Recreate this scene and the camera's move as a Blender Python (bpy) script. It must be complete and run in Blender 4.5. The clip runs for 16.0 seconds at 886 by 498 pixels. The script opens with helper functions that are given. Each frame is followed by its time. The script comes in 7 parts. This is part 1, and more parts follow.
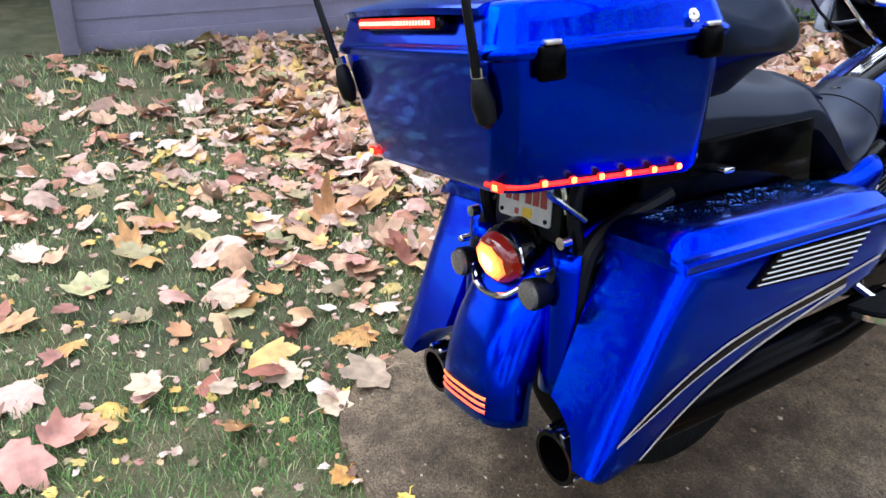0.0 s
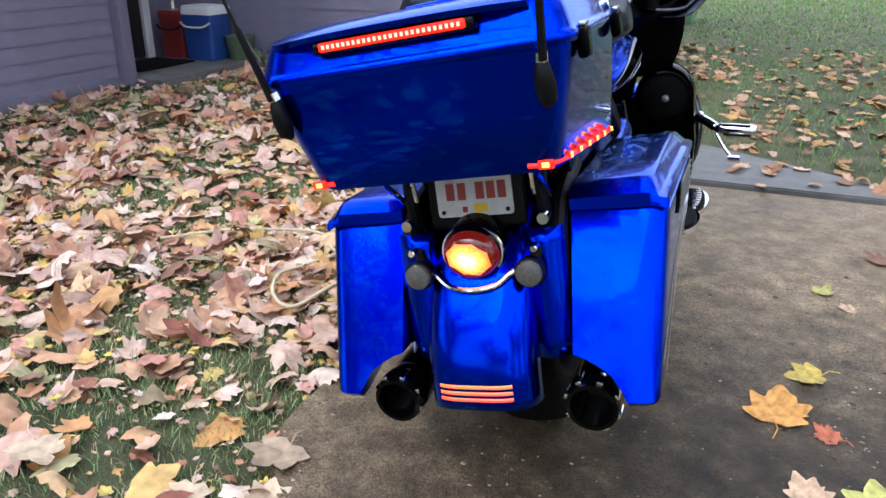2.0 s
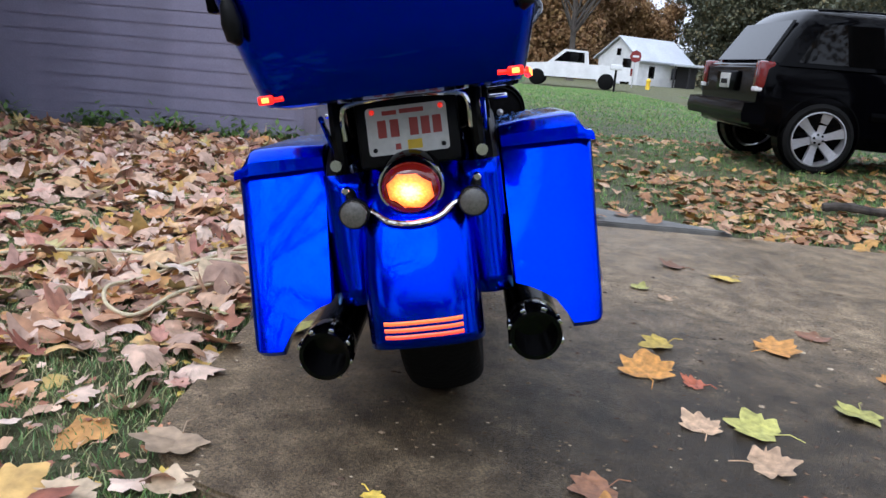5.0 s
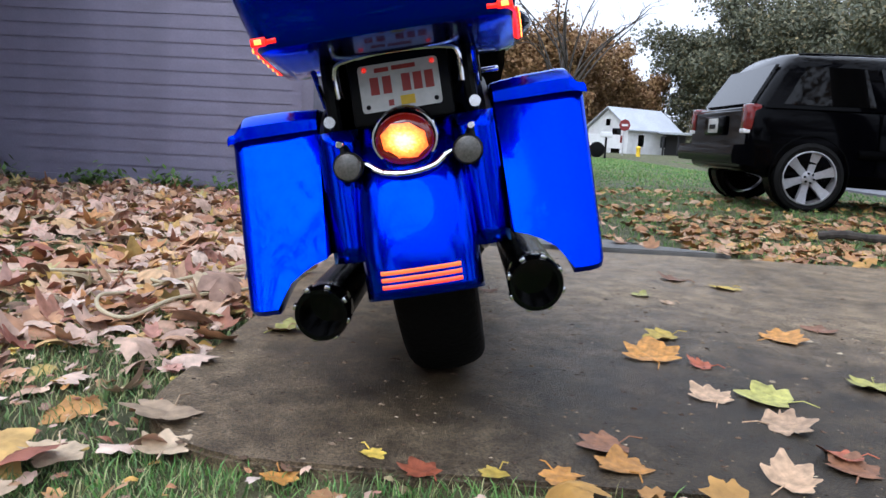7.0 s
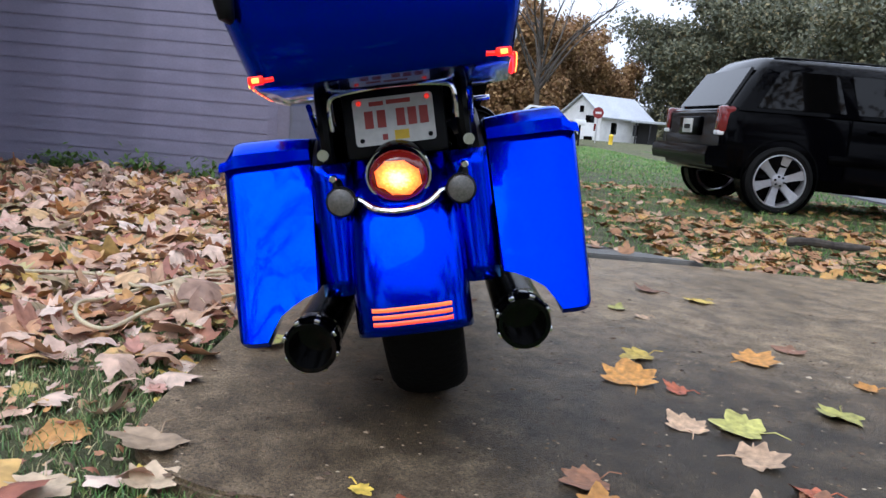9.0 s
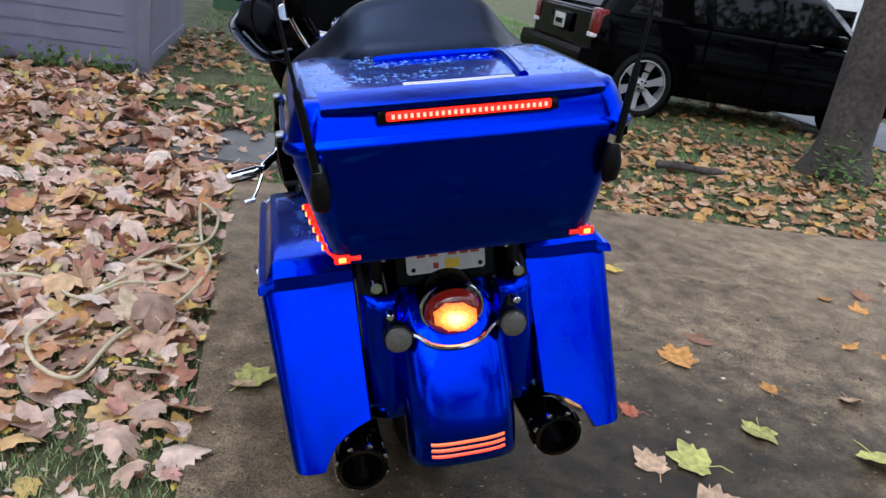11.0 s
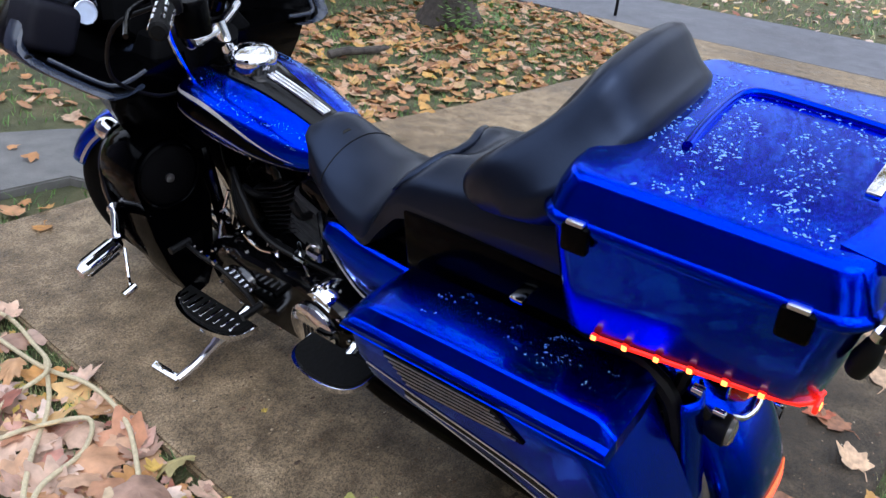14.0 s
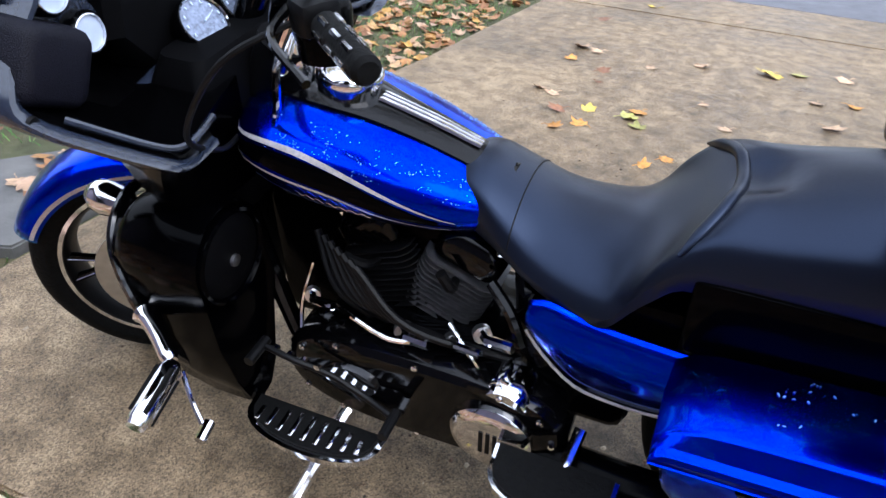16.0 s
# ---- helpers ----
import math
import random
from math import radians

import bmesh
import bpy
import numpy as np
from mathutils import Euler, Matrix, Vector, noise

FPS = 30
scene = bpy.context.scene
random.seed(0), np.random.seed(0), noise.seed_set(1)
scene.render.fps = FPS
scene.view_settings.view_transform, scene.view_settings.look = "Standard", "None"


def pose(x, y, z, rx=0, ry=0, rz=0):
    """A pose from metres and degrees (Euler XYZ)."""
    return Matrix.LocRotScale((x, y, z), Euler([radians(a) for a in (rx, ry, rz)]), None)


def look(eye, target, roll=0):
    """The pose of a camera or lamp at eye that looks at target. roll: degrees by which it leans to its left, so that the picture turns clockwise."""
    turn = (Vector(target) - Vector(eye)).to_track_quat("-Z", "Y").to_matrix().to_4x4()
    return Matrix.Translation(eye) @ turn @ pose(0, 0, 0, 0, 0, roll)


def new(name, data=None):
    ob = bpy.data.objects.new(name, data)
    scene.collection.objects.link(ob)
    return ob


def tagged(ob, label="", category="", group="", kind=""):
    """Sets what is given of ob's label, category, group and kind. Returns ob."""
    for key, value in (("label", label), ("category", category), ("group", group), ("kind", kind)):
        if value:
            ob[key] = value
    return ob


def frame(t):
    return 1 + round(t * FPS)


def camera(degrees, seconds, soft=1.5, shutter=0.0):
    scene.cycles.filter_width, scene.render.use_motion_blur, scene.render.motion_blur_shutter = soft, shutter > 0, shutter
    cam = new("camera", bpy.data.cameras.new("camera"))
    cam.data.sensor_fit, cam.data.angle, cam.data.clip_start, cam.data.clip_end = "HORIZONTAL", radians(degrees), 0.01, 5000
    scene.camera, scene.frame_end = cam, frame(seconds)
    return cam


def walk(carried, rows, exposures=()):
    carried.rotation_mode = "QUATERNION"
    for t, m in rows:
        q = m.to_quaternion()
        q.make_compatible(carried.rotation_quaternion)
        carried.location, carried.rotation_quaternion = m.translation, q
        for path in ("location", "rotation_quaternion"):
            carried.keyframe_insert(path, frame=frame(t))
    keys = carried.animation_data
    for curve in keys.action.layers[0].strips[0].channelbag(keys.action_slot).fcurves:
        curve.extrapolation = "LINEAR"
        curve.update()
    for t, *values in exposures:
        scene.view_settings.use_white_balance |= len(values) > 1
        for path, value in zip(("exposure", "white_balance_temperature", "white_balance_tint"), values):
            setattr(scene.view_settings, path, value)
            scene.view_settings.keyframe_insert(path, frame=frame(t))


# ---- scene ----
cam = camera(60.8, 16.0)
PATH = [
    (0, (1.024, -0.735, 1.294), (-0.497, 0.155, 0.347), 1.9),
    (0.5, (0.927, -1.006, 1.224), (-0.399, 0.233, 0.382), 1.9),
    (1, (0.766, -1.135, 1.193), (-0.323, 0.328, 0.374), 0.2),
    (1.5, (0.58, -1.221, 1.204), (-0.286, 0.388, 0.391), 0.1),
    (2, (0.437, -1.325, 1.172), (-0.256, 0.394, 0.419), 0.4),
    (2.5, (0.254, -1.441, 1.146), (-0.271, 0.35, 0.429), 1.3),
    (3, (0.126, -1.462, 1.165), (-0.192, 0.377, 0.446), 2.3),
    (3.5, (0.085, -1.511, 1.159), (0.028, 0.366, 0.469), 5.1),
    (6, (0.099, -1.456, 0.614), (-0.008, 0.513, 0.277), 3.7),
    (6.5, (0.111, -1.466, 0.589), (-0.004, 0.509, 0.293), 2.8),
    (7, (0.108, -1.503, 0.591), (0.027, 0.474, 0.297), 2.9),
    (7.5, (0.098, -1.525, 0.598), (0.053, 0.452, 0.293), 3.2),
    (8, (0.097, -1.522, 0.608), (0.056, 0.453, 0.297), 3.4),
    (8.5, (0.085, -1.511, 0.623), (0.054, 0.464, 0.309), 4.0),
    (11, (-0.442, -1.33, 1.239), (0.038, 0.48, 0.536), 9.6),
    (11.5, (-0.704, -1.211, 1.284), (0.059, 0.459, 0.492), 8.7),
    (12, (-0.886, -1.046, 1.315), (0.105, 0.535, 0.595), 6.8),
    (12.5, (-1.019, -0.832, 1.356), (0.158, 0.597, 0.599), 6.8),
    (13, (-1.194, -0.685, 1.378), (0.106, 0.549, 0.491), 7.3),
    (13.5, (-1.36, -0.524, 1.407), (0.026, 0.588, 0.489), 6.8),
    (14, (-1.36, -0.219, 1.391), (0.067, 0.847, 0.481), 6.1),
    (14.5, (-1.414, 0.085, 1.41), (0.091, 1.057, 0.522), 6.3),
    (15, (-1.463, 0.327, 1.384), (0.127, 1.143, 0.486), 6.2),
    (15.5, (-1.433, 0.54, 1.358), (0.191, 1.219, 0.408), 5.9),
    (16, (-1.294, 0.72, 1.304), (0.329, 1.344, 0.315), 4.7),
]
EXPOSURE = [(0, 1.68, 5750, 12), (2, 1.35, 5750, 12), (3.5, 1.05, 5750, 12), (6, 1.0, 5750, 12), (8.5, 1.0, 5750, 12), (11, 0.8, 5750, 12), (12.5, 0.9, 5750, 12), (14, 1.15, 5750, 12), (15, 1.25, 5750, 12), (16, 1.55, 5750, 12)]
walk(cam, [(t, look(eye, target, roll)) for t, eye, target, roll in PATH], EXPOSURE)

# ---- world and light ----
world = bpy.data.worlds.new("overcast")
scene.world = world
world.use_nodes = True
wn, wl = world.node_tree.nodes, world.node_tree.links
wn.clear()
sky = wn.new("ShaderNodeTexSky")
sky.sky_type = "NISHITA"
sky.sun_disc = False
sky.sun_elevation = radians(44)
sky.sun_rotation = radians(212)
sky.dust_density = 4.0
grey = wn.new("ShaderNodeHueSaturation")
grey.inputs["Saturation"].default_value = 0.22
back = wn.new("ShaderNodeBackground")
back.inputs["Strength"].default_value = 0.095
wout = wn.new("ShaderNodeOutputWorld")
cloud = wn.new("ShaderNodeMix")
cloud.data_type = "RGBA"
cloud.inputs["Factor"].default_value = 0.8
# an overcast dome is about three times as bright overhead as at the horizon
dome = wn.new("ShaderNodeTexCoord")
axis = wn.new("ShaderNodeSeparateXYZ")
climb = wn.new("ShaderNodeMapRange")
climb.inputs["To Min"].default_value, climb.inputs["To Max"].default_value = 6.2, 14.0
tone = wn.new("ShaderNodeVectorMath")
tone.operation = "SCALE"
tone.inputs[0].default_value = (0.95, 1.0, 1.09)
wl.new(dome.outputs["Generated"], axis.inputs[0])
wl.new(axis.outputs["Z"], climb.inputs["Value"])
wl.new(climb.outputs[0], tone.inputs["Scale"])
wl.new(tone.outputs[0], cloud.inputs["B"])
wl.new(sky.outputs[0], grey.inputs["Color"])
wl.new(grey.outputs[0], cloud.inputs["A"])
wl.new(cloud.outputs["Result"], back.inputs["Color"])
wl.new(back.outputs[0], wout.inputs["Surface"])
sun = new("sun", bpy.data.lights.new("sun", "SUN"))
sun.data.energy, sun.data.angle, sun.data.color = 0.6, radians(38), (1.0, 0.96, 0.9)
sun.rotation_euler = (radians(46), 0, radians(-32))


# ---- materials ----
def mat(name, color, rough=0.5, metal=0.0, grain=0.12, scale=40.0, bump=0.0, coat=0.0, spec=0.5, big=0.1, emit=None, power=0.0, island=False):
    m = bpy.data.materials.new(name)
    m.use_nodes = True
    nt = m.node_tree
    p = nt.nodes["Principled BSDF"]
    p.inputs["Roughness"].default_value = rough
    p.inputs["Metallic"].default_value = metal
    p.inputs["Specular IOR Level"].default_value = spec
    p.inputs["Coat Weight"].default_value = coat
    p.inputs["Coat Roughness"].default_value = 0.03
    p.inputs["Base Color"].default_value = (*color, 1)
    if emit:
        p.inputs["Emission Color"].default_value = (*emit, 1)
        p.inputs["Emission Strength"].default_value = power
    if grain or big or bump:
        tc = nt.nodes.new("ShaderNodeTexCoord")
        fine = nt.nodes.new("ShaderNodeTexNoise")
        fine.inputs["Scale"].default_value = scale
        fine.inputs["Detail"].default_value = 5
        wide = nt.nodes.new("ShaderNodeTexNoise")
        wide.inputs["Scale"].default_value = scale / 14
        wide.inputs["Detail"].default_value = 4
        for n in (fine, wide):
            nt.links.new(tc.outputs["Object"], n.inputs["Vector"])
        a = nt.nodes.new("ShaderNodeMapRange")
        a.inputs["To Min"].default_value, a.inputs["To Max"].default_value = 1 - grain, 1 + grain
        a.inputs["From Min"].default_value, a.inputs["From Max"].default_value = 0.3, 0.7
        b = nt.nodes.new("ShaderNodeMapRange")
        b.inputs["To Min"].default_value, b.inputs["To Max"].default_value = 1 - big, 1 + big
        b.inputs["From Min"].default_value, b.inputs["From Max"].default_value = 0.3, 0.7
        nt.links.new(fine.outputs["Fac"], a.inputs["Value"])
        nt.links.new(wide.outputs["Fac"], b.inputs["Value"])
        mul = nt.nodes.new("ShaderNodeMath")
        mul.operation = "MULTIPLY"
        nt.links.new(a.outputs[0], mul.inputs[0])
        nt.links.new(b.outputs[0], mul.inputs[1])
        mix = nt.nodes.new("ShaderNodeVectorMath")
        mix.operation = "SCALE"
        mix.inputs[0].default_value = color
        nt.links.new(mul.outputs[0], mix.inputs["Scale"])
        nt.links.new(mix.outputs[0], p.inputs["Base Color"])
        if bump:
            bp = nt.nodes.new("ShaderNodeBump")
            bp.inputs["Strength"].default_value = bump
            bp.inputs["Distance"].default_value = 0.01
            nt.links.new(fine.outputs["Fac"], bp.inputs["Height"])
            nt.links.new(bp.outputs[0], p.inputs["Normal"])
    return m


def ramp_mat(name, stops, rough=0.7, scale=30.0, bump=0.3, island=True, vein=0.25, trans=0.0):
    """Colours picked per piece, with mottling inside each piece."""
    m = bpy.data.materials.new(name)
    m.use_nodes = True
    nt = m.node_tree
    p = nt.nodes["Principled BSDF"]
    p.inputs["Roughness"].default_value = rough
    ramp = nt.nodes.new("ShaderNodeValToRGB")
    el = ramp.color_ramp.elements
    ramp.color_ramp.interpolation = "LINEAR"
    while len(el) < len(stops):
        el.new(0.5)
    for e, (at, c) in zip(el, stops):
        e.position, e.color = at, (*c, 1)
    if island:
        src = nt.nodes.new("ShaderNodeNewGeometry").outputs["Random Per Island"]
    else:
        src = nt.nodes.new("ShaderNodeObjectInfo").outputs["Random"]
    nt.links.new(src, ramp.inputs["Fac"])
    tc = nt.nodes.new("ShaderNodeTexCoord")
    n = nt.nodes.new("ShaderNodeTexNoise")
    n.inputs["Scale"].default_value = scale
    n.inputs["Detail"].default_value = 6
    nt.links.new(tc.outputs["Object"], n.inputs["Vector"])
    a = nt.nodes.new("ShaderNodeMapRange")
    a.inputs["From Min"].default_value, a.inputs["From Max"].default_value = 0.3, 0.7
    a.inputs["To Min"].default_value, a.inputs["To Max"].default_value = 1 - vein, 1 + vein
    nt.links.new(n.outputs["Fac"], a.inputs["Value"])
    mix = nt.nodes.new("ShaderNodeVectorMath")
    mix.operation = "SCALE"
    nt.links.new(ramp.outputs["Color"], mix.inputs[0])
    nt.links.new(a.outputs[0], mix.inputs["Scale"])
    nt.links.new(mix.outputs[0], p.inputs["Base Color"])
    bp = nt.nodes.new("ShaderNodeBump")
    bp.inputs["Strength"].default_value = bump
    bp.inputs["Distance"].default_value = 0.01
    nt.links.new(n.outputs["Fac"], bp.inputs["Height"])
    nt.links.new(bp.outputs[0], p.inputs["Normal"])
    return m


def candy_paint(name, deep, mirror, share, rough):
    """Candy paint: a soft deep metallic ground under a sharp lacquer."""
    m = mat(name, deep, rough, 1.0, grain=0.05, big=0.06, scale=300, coat=0.0)
    nt = m.node_tree
    p = nt.nodes["Principled BSDF"]
    lac = nt.nodes.new("ShaderNodeBsdfPrincipled")
    lac.inputs["Base Color"].default_value = (*mirror, 1)
    lac.inputs["Metallic"].default_value = 1.0
    lac.inputs["Roughness"].default_value = 0.045
    peel = nt.nodes.new("ShaderNodeTexNoise")
    peel.inputs["Scale"].default_value = 14
    peel.inputs["Detail"].default_value = 2
    tc = nt.nodes.new("ShaderNodeTexCoord")
    nt.links.new(tc.outputs["Object"], peel.inputs["Vector"])
    bp = nt.nodes.new("ShaderNodeBump")
    bp.inputs["Strength"].default_value = 0.012
    bp.inputs["Distance"].default_value = 0.01
    nt.links.new(peel.outputs["Fac"], bp.inputs["Height"])
    # rain beads, thick in patches on what faces up
    spot = nt.nodes.new("ShaderNodeTexNoise")
    spot.inputs["Scale"].default_value = 95
    spot.inputs["Detail"].default_value = 2
    spot.inputs["Distortion"].default_value = 0.8
    patch = nt.nodes.new("ShaderNodeTexNoise")
    patch.inputs["Scale"].default_value = 9
    turn = nt.nodes.new("ShaderNodeNewGeometry")
    rise = nt.nodes.new("ShaderNodeSeparateXYZ")
    nt.links.new(turn.outputs["Normal"], rise.inputs[0])
    nt.links.new(tc.outputs["Object"], spot.inputs["Vector"])
    nt.links.new(tc.outputs["Object"], patch.inputs["Vector"])
    steps = []
    for source, low, high in ((spot.outputs["Fac"], 0.53, 0.57), (patch.outputs["Fac"], 0.44, 0.56), (rise.outputs["Z"], 0.3, 0.75)):
        step = nt.nodes.new("ShaderNodeMapRange")
        step.inputs["From Min"].default_value, step.inputs["From Max"].default_value = low, high
        nt.links.new(source, step.inputs["Value"])
        steps.append(step.outputs[0])
    both = nt.nodes.new("ShaderNodeMath")
    both.operation = "MULTIPLY"
    nt.links.new(steps[0], both.inputs[0])
    nt.links.new(steps[1], both.inputs[1])
    bead = nt.nodes.new("ShaderNodeMath")
    bead.operation = "MULTIPLY"
    nt.links.new(both.outputs[0], bead.inputs[0])
    nt.links.new(steps[2], bead.inputs[1])
    wet = nt.nodes.new("ShaderNodeBump")
    wet.inputs["Strength"].default_value = 0.5
    wet.inputs["Distance"].default_value = 0.0016
    nt.links.new(bead.outputs[0], wet.inputs["Height"])
    nt.links.new(bp.outputs[0], wet.inputs["Normal"])
    nt.links.new(wet.outputs[0], lac.inputs["Normal"])
    mix = nt.nodes.new("ShaderNodeMixShader")
    gloss = nt.nodes.new("ShaderNodeFresnel")
    gloss.inputs["IOR"].default_value = 1.5
    amount = nt.nodes.new("ShaderNodeMath")
    amount.operation = "MULTIPLY"
    amount.use_clamp = True
    amount.inputs[1].default_value = share
    nt.links.new(gloss.outputs[0], amount.inputs[0])
    nt.links.new(amount.outputs[0], mix.inputs[0])
    nt.links.new(p.outputs[0], mix.inputs[1])
    nt.links.new(lac.outputs[0], mix.inputs[2])
    nt.links.new(mix.outputs[0], nt.nodes["Material Output"].inputs["Surface"])
    return m


BLUE = candy_paint("candy_blue_paint", (0.0, 0.005, 0.53), (0.02, 0.3, 1.0), 1.4, 0.24)
BLACK = mat("gloss_black_paint", (0.001, 0.001, 0.0013), 0.1, 0.0, grain=0.1, coat=0.0, spec=0.22)
DEEP = mat("deep_black", (0.0007, 0.0007, 0.0009), 0.2, 0.0, grain=0.1, spec=0.035)
NIGHT = mat("black_plastic_shell", (0.0005, 0.0005, 0.0008), 0.12, 0.0, grain=0.1, spec=0.35)
NIGHT.node_tree.nodes["Principled BSDF"].inputs["IOR"].default_value = 1.12
MATTE = mat("matte_black", (0.002, 0.002, 0.0024), 0.65, 0.0, grain=0.2, spec=0.05)
# the dark trim's bluish sky sheen is put into this base colour
GRAPHITE_SHEEN = mat("graphite_rim", (0.016, 0.021, 0.036), 0.2, 0.0, grain=0.15, scale=120, spec=0.7)
SATIN = mat("satin_black", (0.003, 0.003, 0.0034), 0.45, grain=0.2, bump=0.05, spec=0.15)
RUBBER = mat("tyre_rubber", (0.003, 0.003, 0.003), 0.75, grain=0.3, scale=80, bump=0.3, spec=0.12)
VINYL = mat("black_vinyl", (0.003, 0.0036, 0.0066), 0.33, grain=0.2, scale=350, bump=0.035, spec=0.45)
VINYL.node_tree.nodes["Principled BSDF"].inputs["Specular Tint"].default_value = (0.45, 0.6, 1.0, 1)
SHELL = mat("gloss_black_shell", (0.002, 0.002, 0.0025), 0.12, grain=0.1, spec=0.6, coat=0.35)
# drops are tinted pale blue to stand in for sky glints
WATER = mat("water_drops", (0.22, 0.45, 0.95), 0.06, grain=0.0, big=0.0, spec=0.7)
WATER.node_tree.nodes["Principled BSDF"].inputs["Transmission Weight"].default_value = 0.4
WATER.node_tree.nodes["Principled BSDF"].inputs["IOR"].default_value = 1.33
CHROME = mat("chrome", (0.75, 0.75, 0.77), 0.08, 1.0, grain=0.03, big=0.05)
SILVER = mat("brushed_silver", (0.55, 0.55, 0.56), 0.3, 1.0, grain=0.1)
STRIPE = mat("silver_pinstripe", (0.45, 0.43, 0.42), 0.4, 0.3, grain=0.2, scale=200)
REDLENS = mat("red_lens", (0.35, 0.006, 0.004), 0.12, grain=0.05, coat=0.5, emit=(1.0, 0.03, 0.01), power=0.3)
LEDRED = mat("lit_red_strip", (0.5, 0.01, 0.005), 0.3, grain=0.0, big=0, emit=(1.0, 0.012, 0.002), power=0.9)
LEDHOT = mat("lit_led", (0.9, 0.3, 0.05), 0.3, grain=0.0, big=0, emit=(1.0, 0.2, 0.03), power=2.7)
LAMPHOT = mat("lit_brake_lamp", (0.9, 0.3, 0.05), 0.3, grain=0.0, big=0, emit=(1.0, 0.3, 0.07), power=1.7)
# the bulb behind the lens is hottest in the middle
lt = LAMPHOT.node_tree
lamp_at = lt.nodes.new("ShaderNodeTexCoord")
lamp_far = lt.nodes.new("ShaderNodeVectorMath")
lamp_far.operation = "LENGTH"
lamp_cells = lt.nodes.new("ShaderNodeTexVoronoi")
lamp_cells.inputs["Scale"].default_value = 190
lamp_sum = lt.nodes.new("ShaderNodeMath")
lamp_sum.operation = "MULTIPLY_ADD"
lamp_sum.inputs[1].default_value = 0.012
lamp_heat = lt.nodes.new("ShaderNodeValToRGB")
lamp_heat.color_ramp.elements.new(0.5)
for e, (at, c) in zip(lamp_heat.color_ramp.elements, ((0.42, (1.0, 0.62, 0.24, 1)), (0.72, (1.0, 0.22, 0.025, 1)), (0.97, (0.6, 0.05, 0.006, 1)))):
    e.position, e.color = at, c
lamp_scale = lt.nodes.new("ShaderNodeMath")
lamp_scale.operation = "MULTIPLY"
lamp_scale.inputs[1].default_value = 21.0
lt.links.new(lamp_at.outputs["Object"], lamp_far.inputs[0])
lt.links.new(lamp_at.outputs["Object"], lamp_cells.inputs["Vector"])
lt.links.new(lamp_cells.outputs["Distance"], lamp_sum.inputs[0])
lt.links.new(lamp_far.outputs["Value"], lamp_sum.inputs[2])
lt.links.new(lamp_sum.outputs[0], lamp_scale.inputs[0])
lt.links.new(lamp_scale.outputs[0], lamp_heat.inputs["Fac"])
lt.links.new(lamp_heat.outputs["Color"], lt.nodes["Principled BSDF"].inputs["Emission Color"])
SMOKERED = mat("smoked_red_lens", (0.05, 0.004, 0.003), 0.08, grain=0.05, coat=0.6, emit=(1.0, 0.05, 0.01), power=0.05)
SMOKE = mat("smoked_lens", (0.09, 0.085, 0.075), 0.25, grain=0.2, scale=200, coat=0.5)


# ---- mesh helpers ----
def finish(bm, name, material, parent=None, label="", angle=35, smooth=True):
    bmesh.ops.recalc_face_normals(bm, faces=bm.faces)
    me = bpy.data.meshes.new(name)
    bm.to_mesh(me)
    bm.free()
    if smooth:
        me.polygons.foreach_set("use_smooth", [True] * len(me.polygons))
        me.set_sharp_from_angle(angle=radians(angle))
    if material:
        me.materials.append(material)
    ob = new(name, me)
    if parent:
        ob.parent = parent
    if label:
        ob["label"] = label
    return ob


def part(name, bm, material, parent, label="", angle=35):
    return finish(bm, name, material, parent, label, angle)


def loft(rings, caps=True, closed=True, bm=None):
    bm = bm or bmesh.new()
    vs = [[bm.verts.new(p) for p in r] for r in rings]
    n = len(rings[0])
    for a, b in zip(vs, vs[1:]):
        for i in range(n if closed else n - 1):
            j = (i + 1) % n
            bm.faces.new((a[i], a[j], b[j], b[i]))
    if caps:
        bm.faces.new(vs[0][::-1])
        bm.faces.new(vs[-1])
    return bm


def box(bm, c, s, bevel=0.0, rot=None):
    m = Matrix.Translation(c) @ (rot.to_4x4() if rot else Matrix()) @ Matrix.Diagonal((*s, 1))
    r = bmesh.ops.create_cube(bm, size=1.0, matrix=m)
    if bevel:
        es = {e for v in r["verts"] for e in v.link_edges}
        bmesh.ops.bevel(bm, geom=list(es), offset=bevel, segments=2, affect="EDGES", profile=0.5)
    return bm


def block(c, s, bevel=0.004, rot=None):
    return box(bmesh.new(), c, s, bevel, rot)


def frame_of(a, b):
    d = (Vector(b) - Vector(a)).normalized()
    u = d.cross(Vector((0, 0, 1)) if abs(d.z) < 0.9 else Vector((0, 1, 0))).normalized()
    return d, u, d.cross(u)


def tube(pts, r, n=10, bm=None, caps=True):
    """A round bar along pts; r is one radius or one for each point."""
    pts = [Vector(p) for p in pts]
    rr = r if isinstance(r, (list, tuple)) else [r] * len(pts)
    rings, u = [], None
    for i, p in enumerate(pts):
        d = (pts[min(i + 1, len(pts) - 1)] - pts[max(i - 1, 0)]).normalized()
        if u is None:
            u = d.cross(Vector((0, 0, 1)) if abs(d.z) < 0.9 else Vector((0, 1, 0))).normalized()
        u = (u - d * u.dot(d)).normalized()
        w = d.cross(u)
        rings.append([p + (u * math.cos(2 * math.pi * k / n) + w * math.sin(2 * math.pi * k / n)) * rr[i] for k in range(n)])
    return loft(rings, caps=caps, bm=bm)


